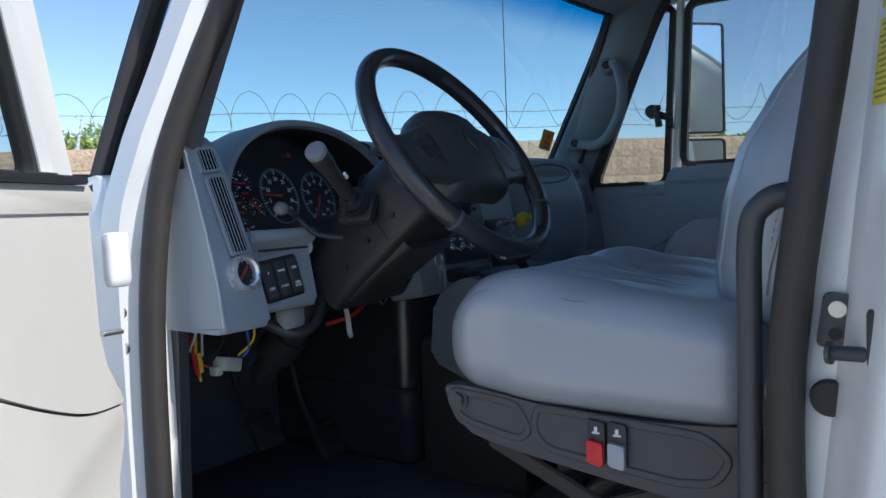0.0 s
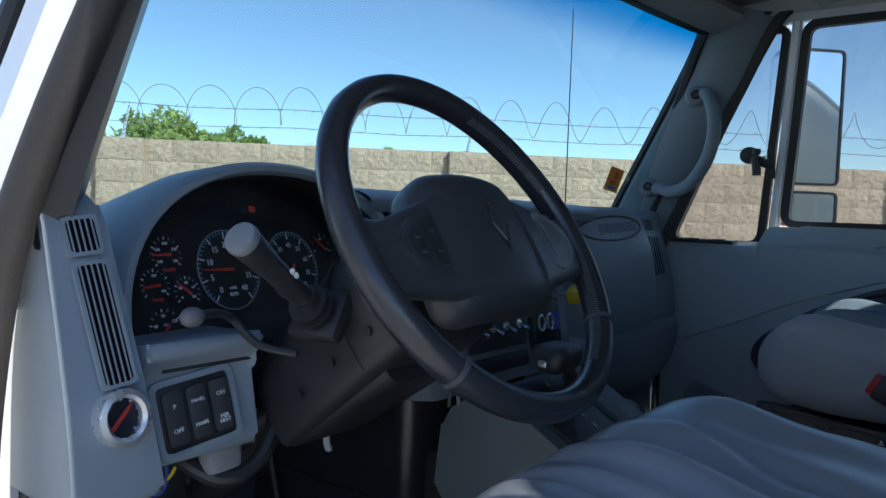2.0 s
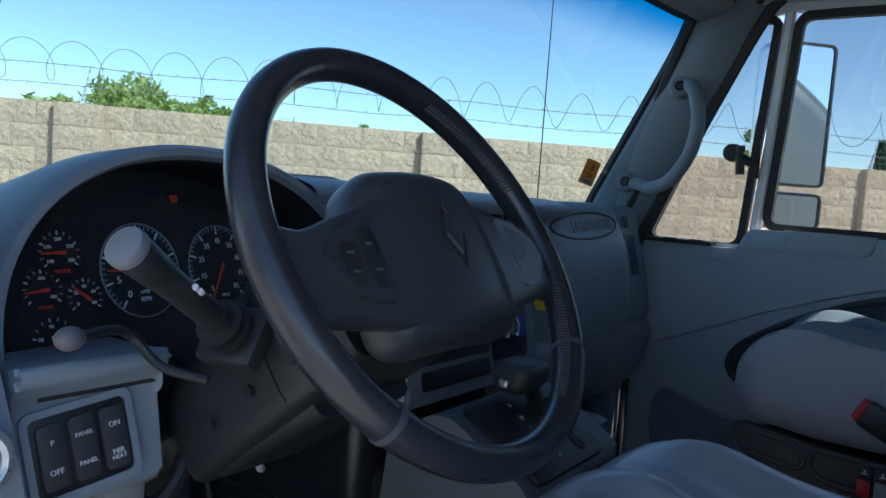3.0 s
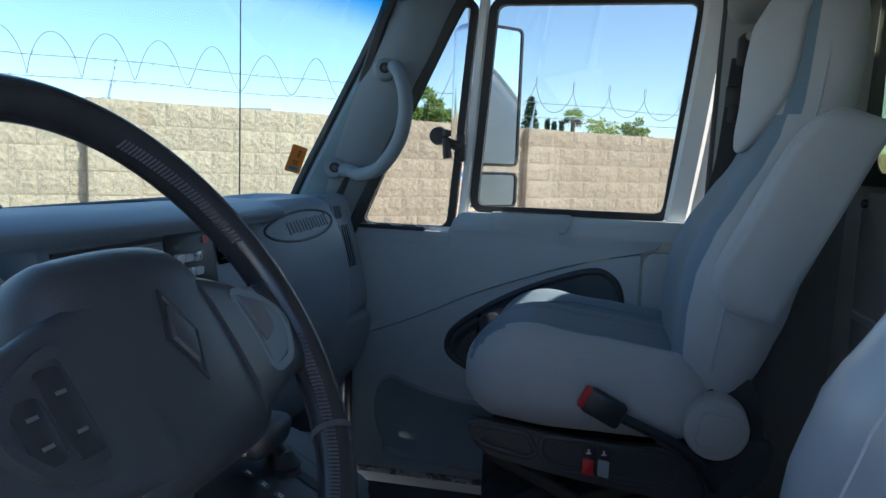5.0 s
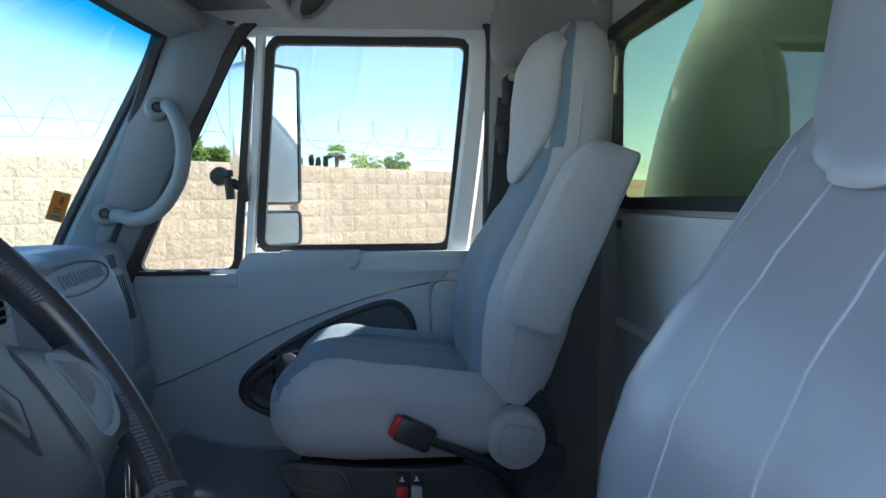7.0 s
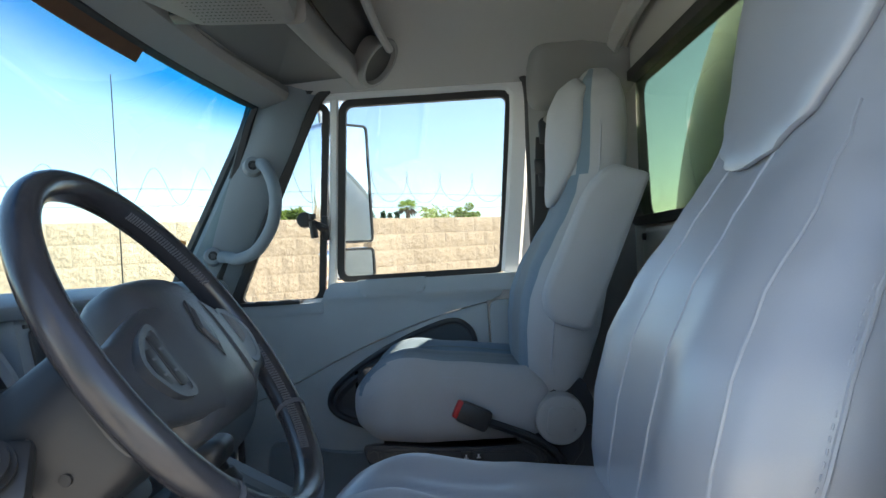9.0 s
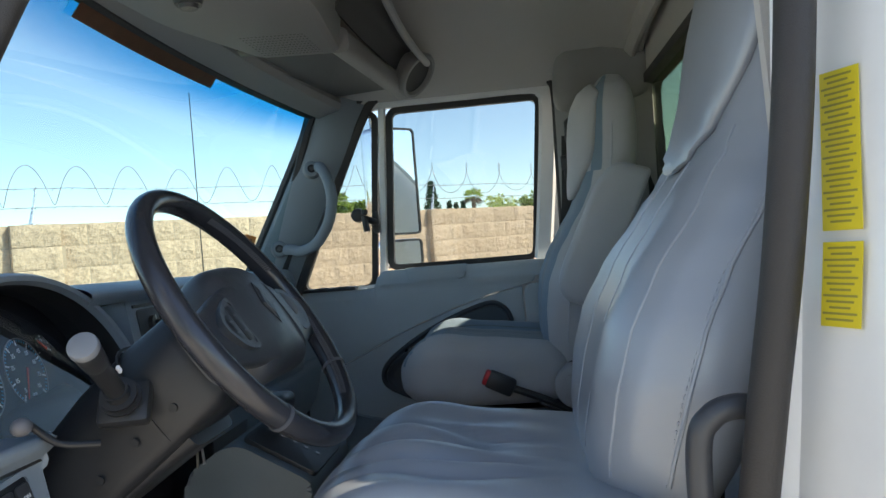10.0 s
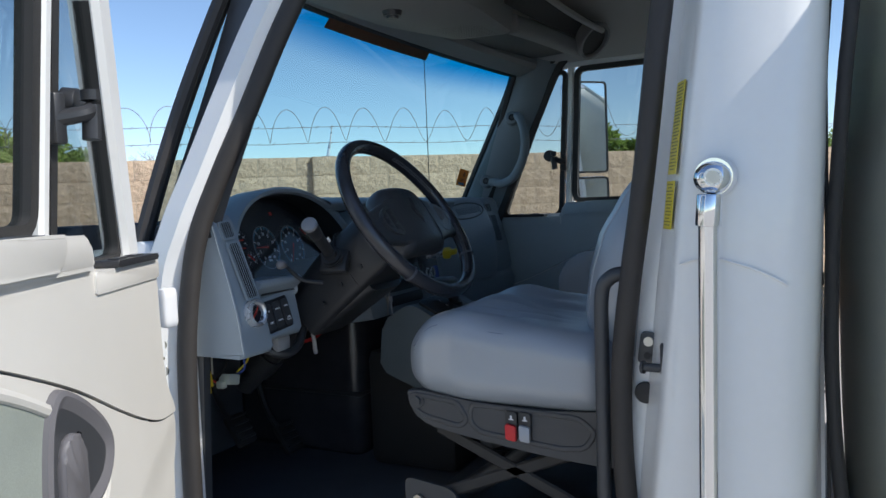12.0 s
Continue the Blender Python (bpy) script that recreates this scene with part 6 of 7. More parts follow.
# ---- under the dashboard ----
hump = thing("engine_cover", "glossy black engine cover beside the pedals", "engine cover", (-1.45, 1.72, 1.08), kind="structure")
part("cover", box((-1.455, 1.735, 1.32), (0.52, 0.44, 0.50), 0.055, seg=4), "leather", hump)
part("cover_crease", box((-1.455, 1.735, 1.285), (0.528, 0.448, 0.012), 0.005), "black", hump)
def wiring():
    root = thing("loose_wiring", "loose wires with a pale connector hanging below the dashboard", "wiring", (-1.19, 0.93, 1.60))
    part("connector", join(box((-1.188, 0.932, 1.474), (0.030, 0.052, 0.026), 0.004, pose(0, 0, 0, -14, 0, 12)), box((-1.188, 0.905, 1.467), (0.022, 0.016, 0.018), 0.003)), "wire_pale", root, "pale plastic wiring connector")
    for i, (mat, a, b, c) in enumerate((("wire_red", (-1.20, 0.880, 1.590), (-1.195, 0.862, 1.520), (-1.19, 0.868, 1.462)), ("yellow", (-1.21, 0.885, 1.590), (-1.20, 0.872, 1.505), (-1.195, 0.876, 1.452)),
                                        ("wire_pale", (-1.19, 0.890, 1.590), (-1.19, 0.880, 1.540), (-1.185, 0.874, 1.500)), ("yellow", (-1.19, 0.960, 1.485), (-1.17, 0.985, 1.520), (-1.19, 0.990, 1.590)),
                                        ("wire_blue", (-1.19, 0.958, 1.480), (-1.175, 0.975, 1.500), (-1.20, 0.980, 1.590)), ("wire_red", (-1.20, 0.905, 1.470), (-1.22, 0.880, 1.500), (-1.22, 0.870, 1.590)),
                                        ("black", (-1.20, 0.90, 1.60), (-1.17, 0.91, 1.53), (-1.20, 0.90, 1.478)), ("ink", (-1.20, 0.872, 1.595), (-1.19, 0.866, 1.545), (-1.20, 0.858, 1.510)))):
        part("wire", tube([a, b, c], 0.0026, 6, 5), mat, root)
    for y in (0.862, 0.872):
        part("crimp_sleeve", rod((-1.193, y, 1.505), (-1.191, y + 0.003, 1.470), 0.005, n=8), "wire_red" if y < 0.87 else "yellow", root)
    part("corrugated_hose", tube([(-1.20, 0.93, 1.60), (-1.10, 0.95, 1.555), (-1.06, 0.985, 1.532), (-1.05, 1.03, 1.548), (-1.06, 1.065, 1.60), (-1.08, 1.07, 1.68)], 0.0115, 10), "black", root, "black corrugated loom")
    part("loom_clip", box((-1.07, 0.985, 1.560), (0.03, 0.05, 0.04), 0.008), "ink_dim", root)
    part("metal_bracket", box((-1.17, 1.10, 1.560), (0.06, 0.14, 0.05), 0.010, pose(0, 0, 0, 20, 10, 0)), "steel", root, "bare metal bracket")
    part("white_strap", tube([(-1.20, 1.262, 1.585), (-1.185, 1.270, 1.53), (-1.185, 1.278, 1.480), (-1.192, 1.290, 1.468)], 0.006, 8), "ink", root, "white strap end")
    part("red_cable", tube([(-1.22, 1.24, 1.50), (-1.19, 1.30, 1.515), (-1.19, 1.36, 1.55)], 0.005, 8), "wire_red", root, "red cable")
    part("thin_cable", tube([(-1.20, 1.36, 1.60), (-1.19, 1.40, 1.53), (-1.20, 1.44, 1.54), (-1.20, 1.46, 1.62)], 0.0025, 6), "ink_dim", root)
wiring()
solid("under_dash_box", box((-1.42, 1.20, 1.63), (0.40, 0.60, 0.14), 0.02), "black", "dark heater box under the dashboard", "heater box", kind="structure")
for i, (y, z) in enumerate(((1.255, 1.225), (1.475, 1.135))):
    pd = thing("pedal", "black rubber-faced foot pedal", "pedal", (-1.46, y, 1.08), group="foot pedals")
    part("pad", box((-1.46, y, z), (0.02, 0.075, 0.10), 0.006, pose(0, 0, 0, 0, -35, 0)), "rubber", pd)
    for k in range(4):
        part("tread", box((-1.449 - 0.012 * (k - 1.5), y, z + 0.012 + 0.020 * (k - 1.5)), (0.008, 0.066, 0.007), 0.002, pose(0, 0, 0, 0, -35, 0)), "black", pd)
    part("arm", tube([(-1.475, y, z), (-1.55, y, z + 0.10), (-1.60, y, z + 0.30)], 0.009, 8), "black", pd)

# ---- overhead ----
oc = thing("overhead_console", "grey overhead console with a perforated speaker", "overhead console", (-0.86, 1.45, 2.5))
plan = round_poly([(-0.765, 1.832), (-0.955, 1.806), (-1.050, 1.50), (-1.075, 1.05), (-0.74, 1.05), (-0.735, 1.50)], [0.03, 0.03, 0.05, 0.03, 0.03, 0.05], 4)
part("housing", loft([[Vector((a, b, z)) for a, b in grow(plan, g)] for g, z in ((-0.012, 2.405), (0.0, 2.412), (0.006, 2.440), (0.012, 2.505), (0.012, 2.58))]), "overhead", oc, "grey moulded housing")
gr = bmesh.new()
for i in range(17):
    for j in range(9):
        c = Vector((-0.935 + 0.0082 * i + 0.0004 * j, 1.625 + 0.0185 * j + 0.0010 * i, 2.4042))
        vs = [gr.verts.new(c + Vector((0.0025 * math.cos(t * math.pi / 3), 0.0025 * math.sin(t * math.pi / 3), 0))) for t in range(6)]
        gr.faces.new(vs)
tagged(part("speaker_grille", gr, "gauge_face", oc, "fine round speaker holes", smooth=0), kind="stuff")
part("map_light", join(rod((-0.93, 1.36, 2.412), (-0.93, 1.36, 2.392), 0.030, 0.024, 20), rod((-0.93, 1.36, 2.392), (-0.93, 1.36, 2.385), 0.018, 0.016, 20)), "dark", oc, "small dark map light")
part("front_slot", box((-0.99, 1.83, 2.435), (0.05, 0.06, 0.012), 0.004, pose(0, 0, 0, 0, 0, 10)), "black", oc)
vis = thing("sun_visor", "dark grey sun visor folded up", "sun visor", (-0.86, 2.2, 2.47))
vq = [(-1.005, 1.93), (-0.965, 2.535), (-0.735, 2.50), (-0.755, 1.90)]
part("board", prism(round_poly(vq, 0.03), lambda a, b, d: Vector((a, b, 2.452 + 0.02 * (a + 1.0) + d)), 0, 0.018, 0.006), "visor", vis)
part("hinge_rod", rod((-1.010, 1.90, 2.455), (-0.968, 2.55, 2.455), 0.006), "dark", vis)
rs = thing("roof_shelf", "grey overhead tray with a dark trough and round end", "overhead tray", (-0.68, 2.15, 2.5))
part("rail", sweep(spline([(-0.770, 1.84, 2.440), (-0.760, 2.06, 2.450), (-0.738, 2.28, 2.450), (-0.708, 2.47, 2.440)], 6), round_poly(rect(0.050, 0.060), 0.018, 3)), "overhead", rs, "grey rounded rail")
def tray(u, v):
    y = 1.72 + 0.66 * u
    return Vector((-0.752 + 0.045 * u * u + 0.115 * v * (1 - 0.25 * u), y, 2.452 + 0.075 * math.sin(math.pi * min(1.0, 0.12 + 0.75 * v)) + 0.02 * v))
part("trough", sheet(tray, 14, 10, 0.008), "tray_dark", rs, "dark hollow lining of the tray")
part("rim", sweep(spline([tray(k / 8, 1.0) + Vector((0.004, 0, -0.006)) for k in range(9)], 3), circle(0.011, 8)), "headliner", rs, "rounded edge of the tray")
pc, pf = Vector((-0.650, 2.385, 2.462)), Vector((0.74, -0.28, -0.61)).normalized()
px_ = aim(pf).to_3x3()
rings = [[pc + off + pf * d + px_ @ Vector((r * math.cos(t * math.pi / 16), r * math.sin(t * math.pi / 16), 0)) for t in range(32)] for r, d, off in ((0.028, -0.120, Vector((-0.02, -0.05, 0.0))), (0.042, -0.085, Vector((-0.01, -0.03, 0.0))), (0.060, -0.045, Vector((0, -0.008, 0))), (0.072, -0.015, Vector((0, 0, 0))), (0.076, 0.000, Vector((0, 0, 0))), (0.072, 0.009, Vector((0, 0, 0))), (0.062, 0.009, Vector((0, 0, 0))), (0.058, -0.004, Vector((0, 0, 0))))]
pod_ = part("speaker_pod", loft(rings), "overhead", rs, "rounded grey pod with a recessed round speaker", smooth=50)
part("speaker_face", loft([[pc + pf * d + px_ @ Vector((r * math.cos(t * math.pi / 16), r * math.sin(t * math.pi / 16), 0)) for t in range(32)] for r, d in ((0.0575, -0.003), (0.030, -0.010), (0.008, -0.004))]), "tray_dark", pod_, "dark speaker cloth")
part("clip", box((-0.752, 2.20, 2.432), (0.03, 0.05, 0.02), 0.005), "dark", rs)

cap = soft_box((-0.075, 2.545, 2.445), (0.155, 0.055, 0.105), 0.050, 14, lambda p: Vector((p.x * (1 - 0.9 * max(0.0, p.z)), p.y - 0.25 * max(0.0, p.z) - 0.35 * max(0.0, p.x) ** 1.2, p.z + 0.10 * p.x)))
solid("roof_corner_cap", cap, "overhead", "moulded grey cap in the roof corner above the belt", "trim", smooth=60)

# ---- grab handles ----
def grab_handle():
    root = thing("grab_handle", "curved grey grab handle bolted to the windshield pillar", "grab handle", (-1.12, 2.59, 2.09))
    up, lo = Vector((-1.059, 2.566, 2.223)), Vector((-1.208, 2.612, 1.963))
    n = Vector((0.30, -0.94, 0.10)).normalized()
    path = spline([up + n * 0.006 + Vector((0.016, 0.0, 0.004)), up + n * 0.014 + Vector((0.034, -0.006, 0.0)), (-1.000, 2.528, 2.190), (-0.986, 2.512, 2.150), (-0.984, 2.508, 2.100), (-1.003, 2.515, 2.035), (-1.055, 2.540, 1.972), (-1.120, 2.572, 1.950), lo + n * 0.012 + Vector((0.048, -0.006, -0.006)), lo + n * 0.006 + Vector((0.018, 0, -0.004))], 8)
    part("bar", sweep(path, circle(0.0165, 16, 1.12, 0.85), up=n), "pillar", root)
    for c in (up, lo):
        ft = part("foot", rod(c - n * 0.012, c + n * 0.022, 0.031, 0.026, 32, 0.006), "pillar", root)
        part("bolt_well", rod(c + n * 0.016, c + n * 0.0228, 0.0140, 0.0140, 24), "gauge_face", ft)
        part("bolt", rod(c + n * 0.016, c + n * 0.0240, 0.0085, 0.0075, 6), "dark", ft, "dark recessed bolt")
grab_handle()
rail = thing("entry_grab_rail", "black tubular grab rail inside the driver's doorway", "grab rail", (-0.22, 0.80, 1.08))
part("tube", tube([(-0.172, 0.806, 1.750), (-0.192, 0.802, 1.753), (-0.214, 0.800, 1.745), (-0.228, 0.800, 1.715), (-0.230, 0.800, 1.60), (-0.232, 0.800, 1.40), (-0.236, 0.800, 1.10)], 0.0125, 14), "dark", rail)
part("foot", rod((-0.236, 0.80, 1.10), (-0.236, 0.80, 1.08), 0.022), "dark", rail)
part("upper_mount", box((-0.168, 0.812, 1.748), (0.02, 0.02, 0.03), 0.006), "dark", rail)

ch = thing("chrome_grab_bar", "polished chrome grab bar on the cab pillar", "grab bar", (-0.035, 0.655, 1.2))
part("bar", rod((-0.050, 0.655, 0.98), (-0.036, 0.655, 1.86), 0.0138, n=28), "chrome", ch)
hd = part("end_fitting", join(rod((-0.037, 0.655, 1.835), (-0.034, 0.656, 1.880), 0.0175, 0.0175, 24, 0.003), ball((-0.031, 0.664, 1.902), 0.0245, (1.05, 0.9, 0.95), 20), rod((-0.030, 0.664, 1.904), (-0.030, 0.694, 1.904), 0.026, 0.030, 24)), "chrome", ch, "chrome end fitting")
part("bolt", rod((-0.028, 0.640, 1.903), (-0.028, 0.652, 1.903), 0.009, n=16), "steel", hd)
part("washer", rod((-0.028, 0.643, 1.903), (-0.028, 0.648, 1.903), 0.0125, n=20), "alu", hd)
part("lower_fitting", join(rod((-0.049, 0.655, 0.985), (-0.049, 0.695, 0.985), 0.022, 0.026, 20)), "chrome", ch)


# ---- door jamb: labels, striker, plug ----
def jamb(a, b, d):
    """a along the jamb towards the outside, b height, d out of it."""
    lean, tip = 0.1045 * (b - 1.85), max(0.0, b - 1.9) * 0.13
    return Vector((-0.0945 + 0.42 * a + lean - 0.908 * d, 0.731 - 0.908 * a + tip - 0.42 * d, b))
for z0, z1, g in ((1.912, 2.055, 0), (1.828, 1.902, 0)):
    lb = thing("warning_label", "yellow printed label stuck on the door jamb", "label", jamb(0.004, z0, 0.002), group="jamb labels")
    part("sheet", prism([(-0.047, z0), (-0.005, z0), (-0.005, z1), (-0.047, z1)], jamb, 0.0020, 0.0028), "yellow_label", lb)
    k = int((z1 - z0) / 0.0052)
    for i in range(1, k):
        w = 0.018 - 0.007 * ((i * 7) % 3) / 2
        part("print_bar", prism([(-0.027 - w, z1 - 0.0052 * i - 0.0010), (-0.027 + w, z1 - 0.0052 * i - 0.0010), (-0.027 + w, z1 - 0.0052 * i + 0.0010), (-0.027 - w, z1 - 0.0052 * i + 0.0010)], jamb, 0.0029, 0.0032), "label_ink", lb)
stk = thing("door_striker", "black door latch striker with a steel pin", "striker", (-0.14, 0.76, 1.58))
bp = lambda a, b, d: Vector((-0.150 + a + 0.1045 * (b - 1.63), 0.7915 - d, b))
part("upper_plate", prism(round_poly([(-0.016, 1.607), (0.015, 1.605), (0.017, 1.657), (-0.014, 1.660)], 0.008), bp, -0.004, 0.005, 0.002), "dark", stk, "dark plate")
part("plate_bolt", rod(bp(0.0, 1.644, 0.004), bp(0.0, 1.644, 0.010), 0.0078), "steel", stk)
part("plate_hole", rod(bp(0.0, 1.620, 0.004), bp(0.0, 1.620, 0.006), 0.006), "gauge_face", stk)
part("side_bar", box((-0.1165, 0.738, 1.612), (0.010, 0.014, 0.080), 0.004), "black", stk, "black side bar")
part("pin", join(rod((-0.117, 0.741, 1.611), (-0.154, 0.756, 1.608), 0.0070, 0.0070, 16, 0.001), rod((-0.150, 0.755, 1.608), (-0.154, 0.756, 1.608), 0.0105, 0.0105, 16)), "dark", stk, "dark steel pin")
pg = solid("rubber_plug", rod(bp(0.001, 1.557, -0.004), bp(0.001, 1.557, 0.005), 0.0185, 0.017, 24, 0.001), "rubber", "round black rubber plug in the door jamb", "plug", kind="")
solid("pressed_crease_trim", tube([(-0.082, 0.6925, 1.779), (-0.060, 0.691, 1.786), (-0.034, 0.6905, 1.788), (0.004, 0.6905, 1.778), (0.038, 0.692, 1.764), (0.062, 0.696, 1.749)], 0.0019, 8), "white", "raised curved crease pressed into the white cab pillar", "crease")

# ---- hinge and bumper of the driver's door ----
hg = part("hinge", box((-1.150, 0.714, 1.577), (0.030, 0.020, 0.095), 0.004), "white", drv_door, "cream painted steel hinge")
for z in (1.607, 1.550):
    part("hinge_bolt", rod((-1.146, 0.712, z), (-1.146, 0.700, z), 0.010, n=6), "dark", hg)
    part("ear", rod((-1.150, 0.702, z), (-1.150, 0.695, z), 0.014, n=20), "steel", hg)
part("check_strap", join(box((-1.148, 0.690, 1.578), (0.014, 0.06, 0.008), 0.002), rod((-1.150, 0.700, 1.565), (-1.150, 0.700, 1.592), 0.006)), "steel", hg)
part("bumper", soft_box((-1.066, 0.642, 1.696), (0.013, 0.018, 0.040), 0.009, 5), "ink", drv_door, "white plastic bumper block")

# ---- seat belts ----
belt = thing("seat_belt", "black seat belt on the pillar behind the passenger door", "seat belt", (-0.190, 2.526, 2.28))
part("anchor", join(rod((-0.185, 2.551, 2.29), (-0.185, 2.521, 2.29), 0.018, n=20), box((-0.190, 2.524, 2.265), (0.030, 0.014, 0.07), 0.006)), "black", belt, "black belt anchor")
part("anchor_bolt", rod((-0.180, 2.522, 2.300), (-0.180, 2.514, 2.300), 0.010), "steel", belt)
part("webbing", sweep(spline([(-0.192, 2.526, 2.25), (-0.198, 2.526, 2.17), (-0.210, 2.522, 2.02), (-0.235, 2.516, 1.85), (-0.245, 2.511, 1.30)], 5), rect(0.004, 0.046), up=(1, 0, 0)), "rubber", belt, "black webbing strap")
part("tongue", join(box((-0.200, 2.516, 2.165), (0.050, 0.012, 0.045), 0.005), box((-0.203, 2.512, 2.125), (0.026, 0.004, 0.040), 0.002)), "black", belt, "black tongue with a steel tab")
bk_ = thing("belt_buckle", "black seat belt buckle with a red button", "belt buckle", (-0.43, 2.005, 1.555))
part("case", box((-0.456, 2.002, 1.564), (0.076, 0.032, 0.048), 0.009, pose(0, 0, 0, 0, 27, 4)), "black", bk_)
part("button", box((-0.490, 1.9985, 1.582), (0.014, 0.025, 0.040), 0.004, pose(0, 0, 0, 0, 27, 4)), "red", bk_, "red release button")
part("stalk", tube([(-0.425, 2.005, 1.548), (-0.33, 2.02, 1.505), (-0.28, 2.03, 1.47), (-0.25, 2.04, 1.42)], 0.010, 8), "black", bk_)
part("release_cable", tube([(-0.36, 2.038, 1.50), (-0.30, 2.03, 1.47), (-0.27, 2.04, 1.42), (-0.28, 2.05, 1.36)], 0.0035, 6), "black", bk_)

# ---- sticker on the windshield, antenna, outside mirror ----
sk = thing("service_sticker", "small orange sticker with the number 8 inside the windshield", "sticker", (-1.30, 2.57, 1.98))
so = flat((-1.302, 2.566, 1.984), Vector((0.35, 1, -0.22)), Vector((0.30, 0.12, 0.95)))
part("sheet", prism(round_poly(rect(0.058, 0.074), 0.004), so, 0, 0.0008), "orange", sk)
part("number", words("8", 0.030, lambda a, b, d: so(a + 0.004, b + 0.014, 0.0010 + d)), "dark", sk, smooth=0)
part("colour_bar", prism(rect(0.034, 0.009), lambda a, b, d: so(a, b - 0.026, d), 0.0009, 0.0014), "ink_blue", sk)
for i in range(2):
    part("print_bar", prism(rect(0.026 - 0.006 * i, 0.003), lambda a, b, d, i=i: so(a, b - 0.006 - 0.007 * i, d), 0.0009, 0.0013), "dark", sk)
ant = thing("antenna", "thin black whip antenna on the fender", "antenna", (-1.47, 2.57, 1.2))
part("whip", rod((-1.47, 2.57, 1.25), (-1.468, 2.566, 2.527), 0.0026, 0.0016, 8), "black", ant)
part("base", rod((-1.47, 2.57, 1.12), (-1.47, 2.57, 1.26), 0.016, 0.008), "black", ant)

mir = thing("door_mirror", "tall white-backed truck door mirror with a convex lower mirror", "mirror", (-0.84, 2.95, 2.1))
mp = flat((-0.8205, 2.882, 2.187), Vector((0.69, 0.72, 0)).normalized(), (0, 0, 1))
def mirror_box(b0, b1, w, deep, label):
    outl = round_poly([(-w / 2, b0), (w / 2, b0), (w / 2, b1), (-w / 2, b1)], 0.022, 6)
    rings = [[mp(a, b, d) for a, b in grow(outl, g)] for g, d in ((0.0, 0.004), (0.003, -0.010), (0.002, -deep * 0.55), (-0.008, -deep * 0.85), (-0.030, -deep))]
    h = part("housing", loft(rings), "chrome", mir, label, smooth=50)
    part("glass", prism(grow(outl, -0.006), mp, 0.002, 0.0065), "mirror", h, "mirror glass", smooth=0)
    part("glass_rim", plane_ring(grow(outl, 0.001), grow(outl, -0.007), mp, 0.0, 0.010), "black", h)
mirror_box(-0.202, 0.203, 0.190, 0.105, "tall polished mirror housing")
mirror_box(-0.325, -0.222, 0.190, 0.085, "polished housing of the lower mirror")
part("arm_upper", tube([mp(-0.06, 0.18, -0.05), mp(-0.06, 0.32, -0.05), mp(-0.06, 0.52, -0.05), mp(-0.10, 0.57, -0.05), mp(-0.22, 0.58, -0.04)], 0.016, 12), "chrome", mir, "polished tubular arm")
part("arm_lower", tube([mp(-0.06, -0.30, -0.05), mp(-0.06, -0.42, -0.05), mp(-0.08, -0.50, -0.05), mp(-0.18, -0.52, -0.03)], 0.014, 10), "chrome", mir, "polished tubular arm")

# ---- tank and hoses behind the cab ----
tk_ = thing("tank", "large grey-green steel tank mounted behind the cab", "tank", (0.45, MID, 0.5))
TY, TZ, TC = 1.34, 1.20, 1.61
rings = []
for k in range(1, 17):
    q = k / 16
    rings.append([Vector((0.150 + 0.14 * q ** 3 + 0.12 * q ** 14, MID + TY * q * math.cos(t * math.pi / 32), TC + TZ * q * math.sin(t * math.pi / 32))) for t in range(64)])
rings += [[Vector((x, MID + TY * 1.004 * math.cos(t * math.pi / 32), TC + TZ * 1.004 * math.sin(t * math.pi / 32))) for t in range(64)] for x in (0.50, 1.5, 3.0, 4.6)]
part("shell", loft(rings), "tank", tk_, smooth=50)
part("weld_band", sweep([(0.46, MID + (TY + 0.006) * math.cos(k * math.pi / 40), TC + (TZ + 0.006) * math.sin(k * math.pi / 40)) for k in range(80)], rect(0.03, 0.02, 0.006), True, up=(1, 0, 0)), "tank", tk_)
part("chassis_rail", join(box((1.6, 1.30, 0.85), (4.0, 0.09, 0.26), 0.01), box((1.6, 2.12, 0.85), (4.0, 0.09, 0.26), 0.01)), "black", tk_)
part("saddle", box((1.2, MID, 0.72), (0.3, 1.3, 0.60), 0.03), "black", tk_)
hs_ = thing("hose_bundle", "black hoses and brackets between cab and tank", "hoses", (0.12, 0.86, 1.0))
part("hose", tube([(0.135, 0.83, 2.45), (0.113, 0.83, 2.15), (0.105, 0.83, 2.036), (0.092, 0.83, 1.91), (0.087, 0.83, 1.78), (0.082, 0.83, 1.65), (0.080, 0.83, 1.47), (0.080, 0.83, 1.0)], 0.0075, 10), "rubber", hs_, "black air hose")
part("hose", tube([(0.168, 0.80, 2.45), (0.146, 0.80, 2.148), (0.137, 0.80, 2.053), (0.127, 0.80, 1.924), (0.119, 0.80, 1.801), (0.116, 0.80, 1.657), (0.119, 0.80, 1.529), (0.127, 0.80, 1.426), (0.145, 0.80, 1.2)], 0.0105, 12), "rubber", hs_, "thick black hose")
for z0, z1 in ((1.78, 1.90), (1.56, 1.74)):
    part("coiled_hose", tube([Vector((0.097 + 0.0085 * math.cos(i * 0.8), 0.868 + 0.0085 * math.sin(i * 0.8), z0 + 0.0013 * i)) for i in range(int((z1 - z0) / 0.0013))], 0.0028, 5, 1), "grey_btn", hs_, "silver coiled hose")
part("bracket", box((0.094, 0.83, 1.745), (0.026, 0.03, 0.022), 0.004), "black", hs_)
part("rear_seam", box((0.1115, 0.845, 1.75), (0.006, 0.03, 1.5), 0.002), "dark", hs_)
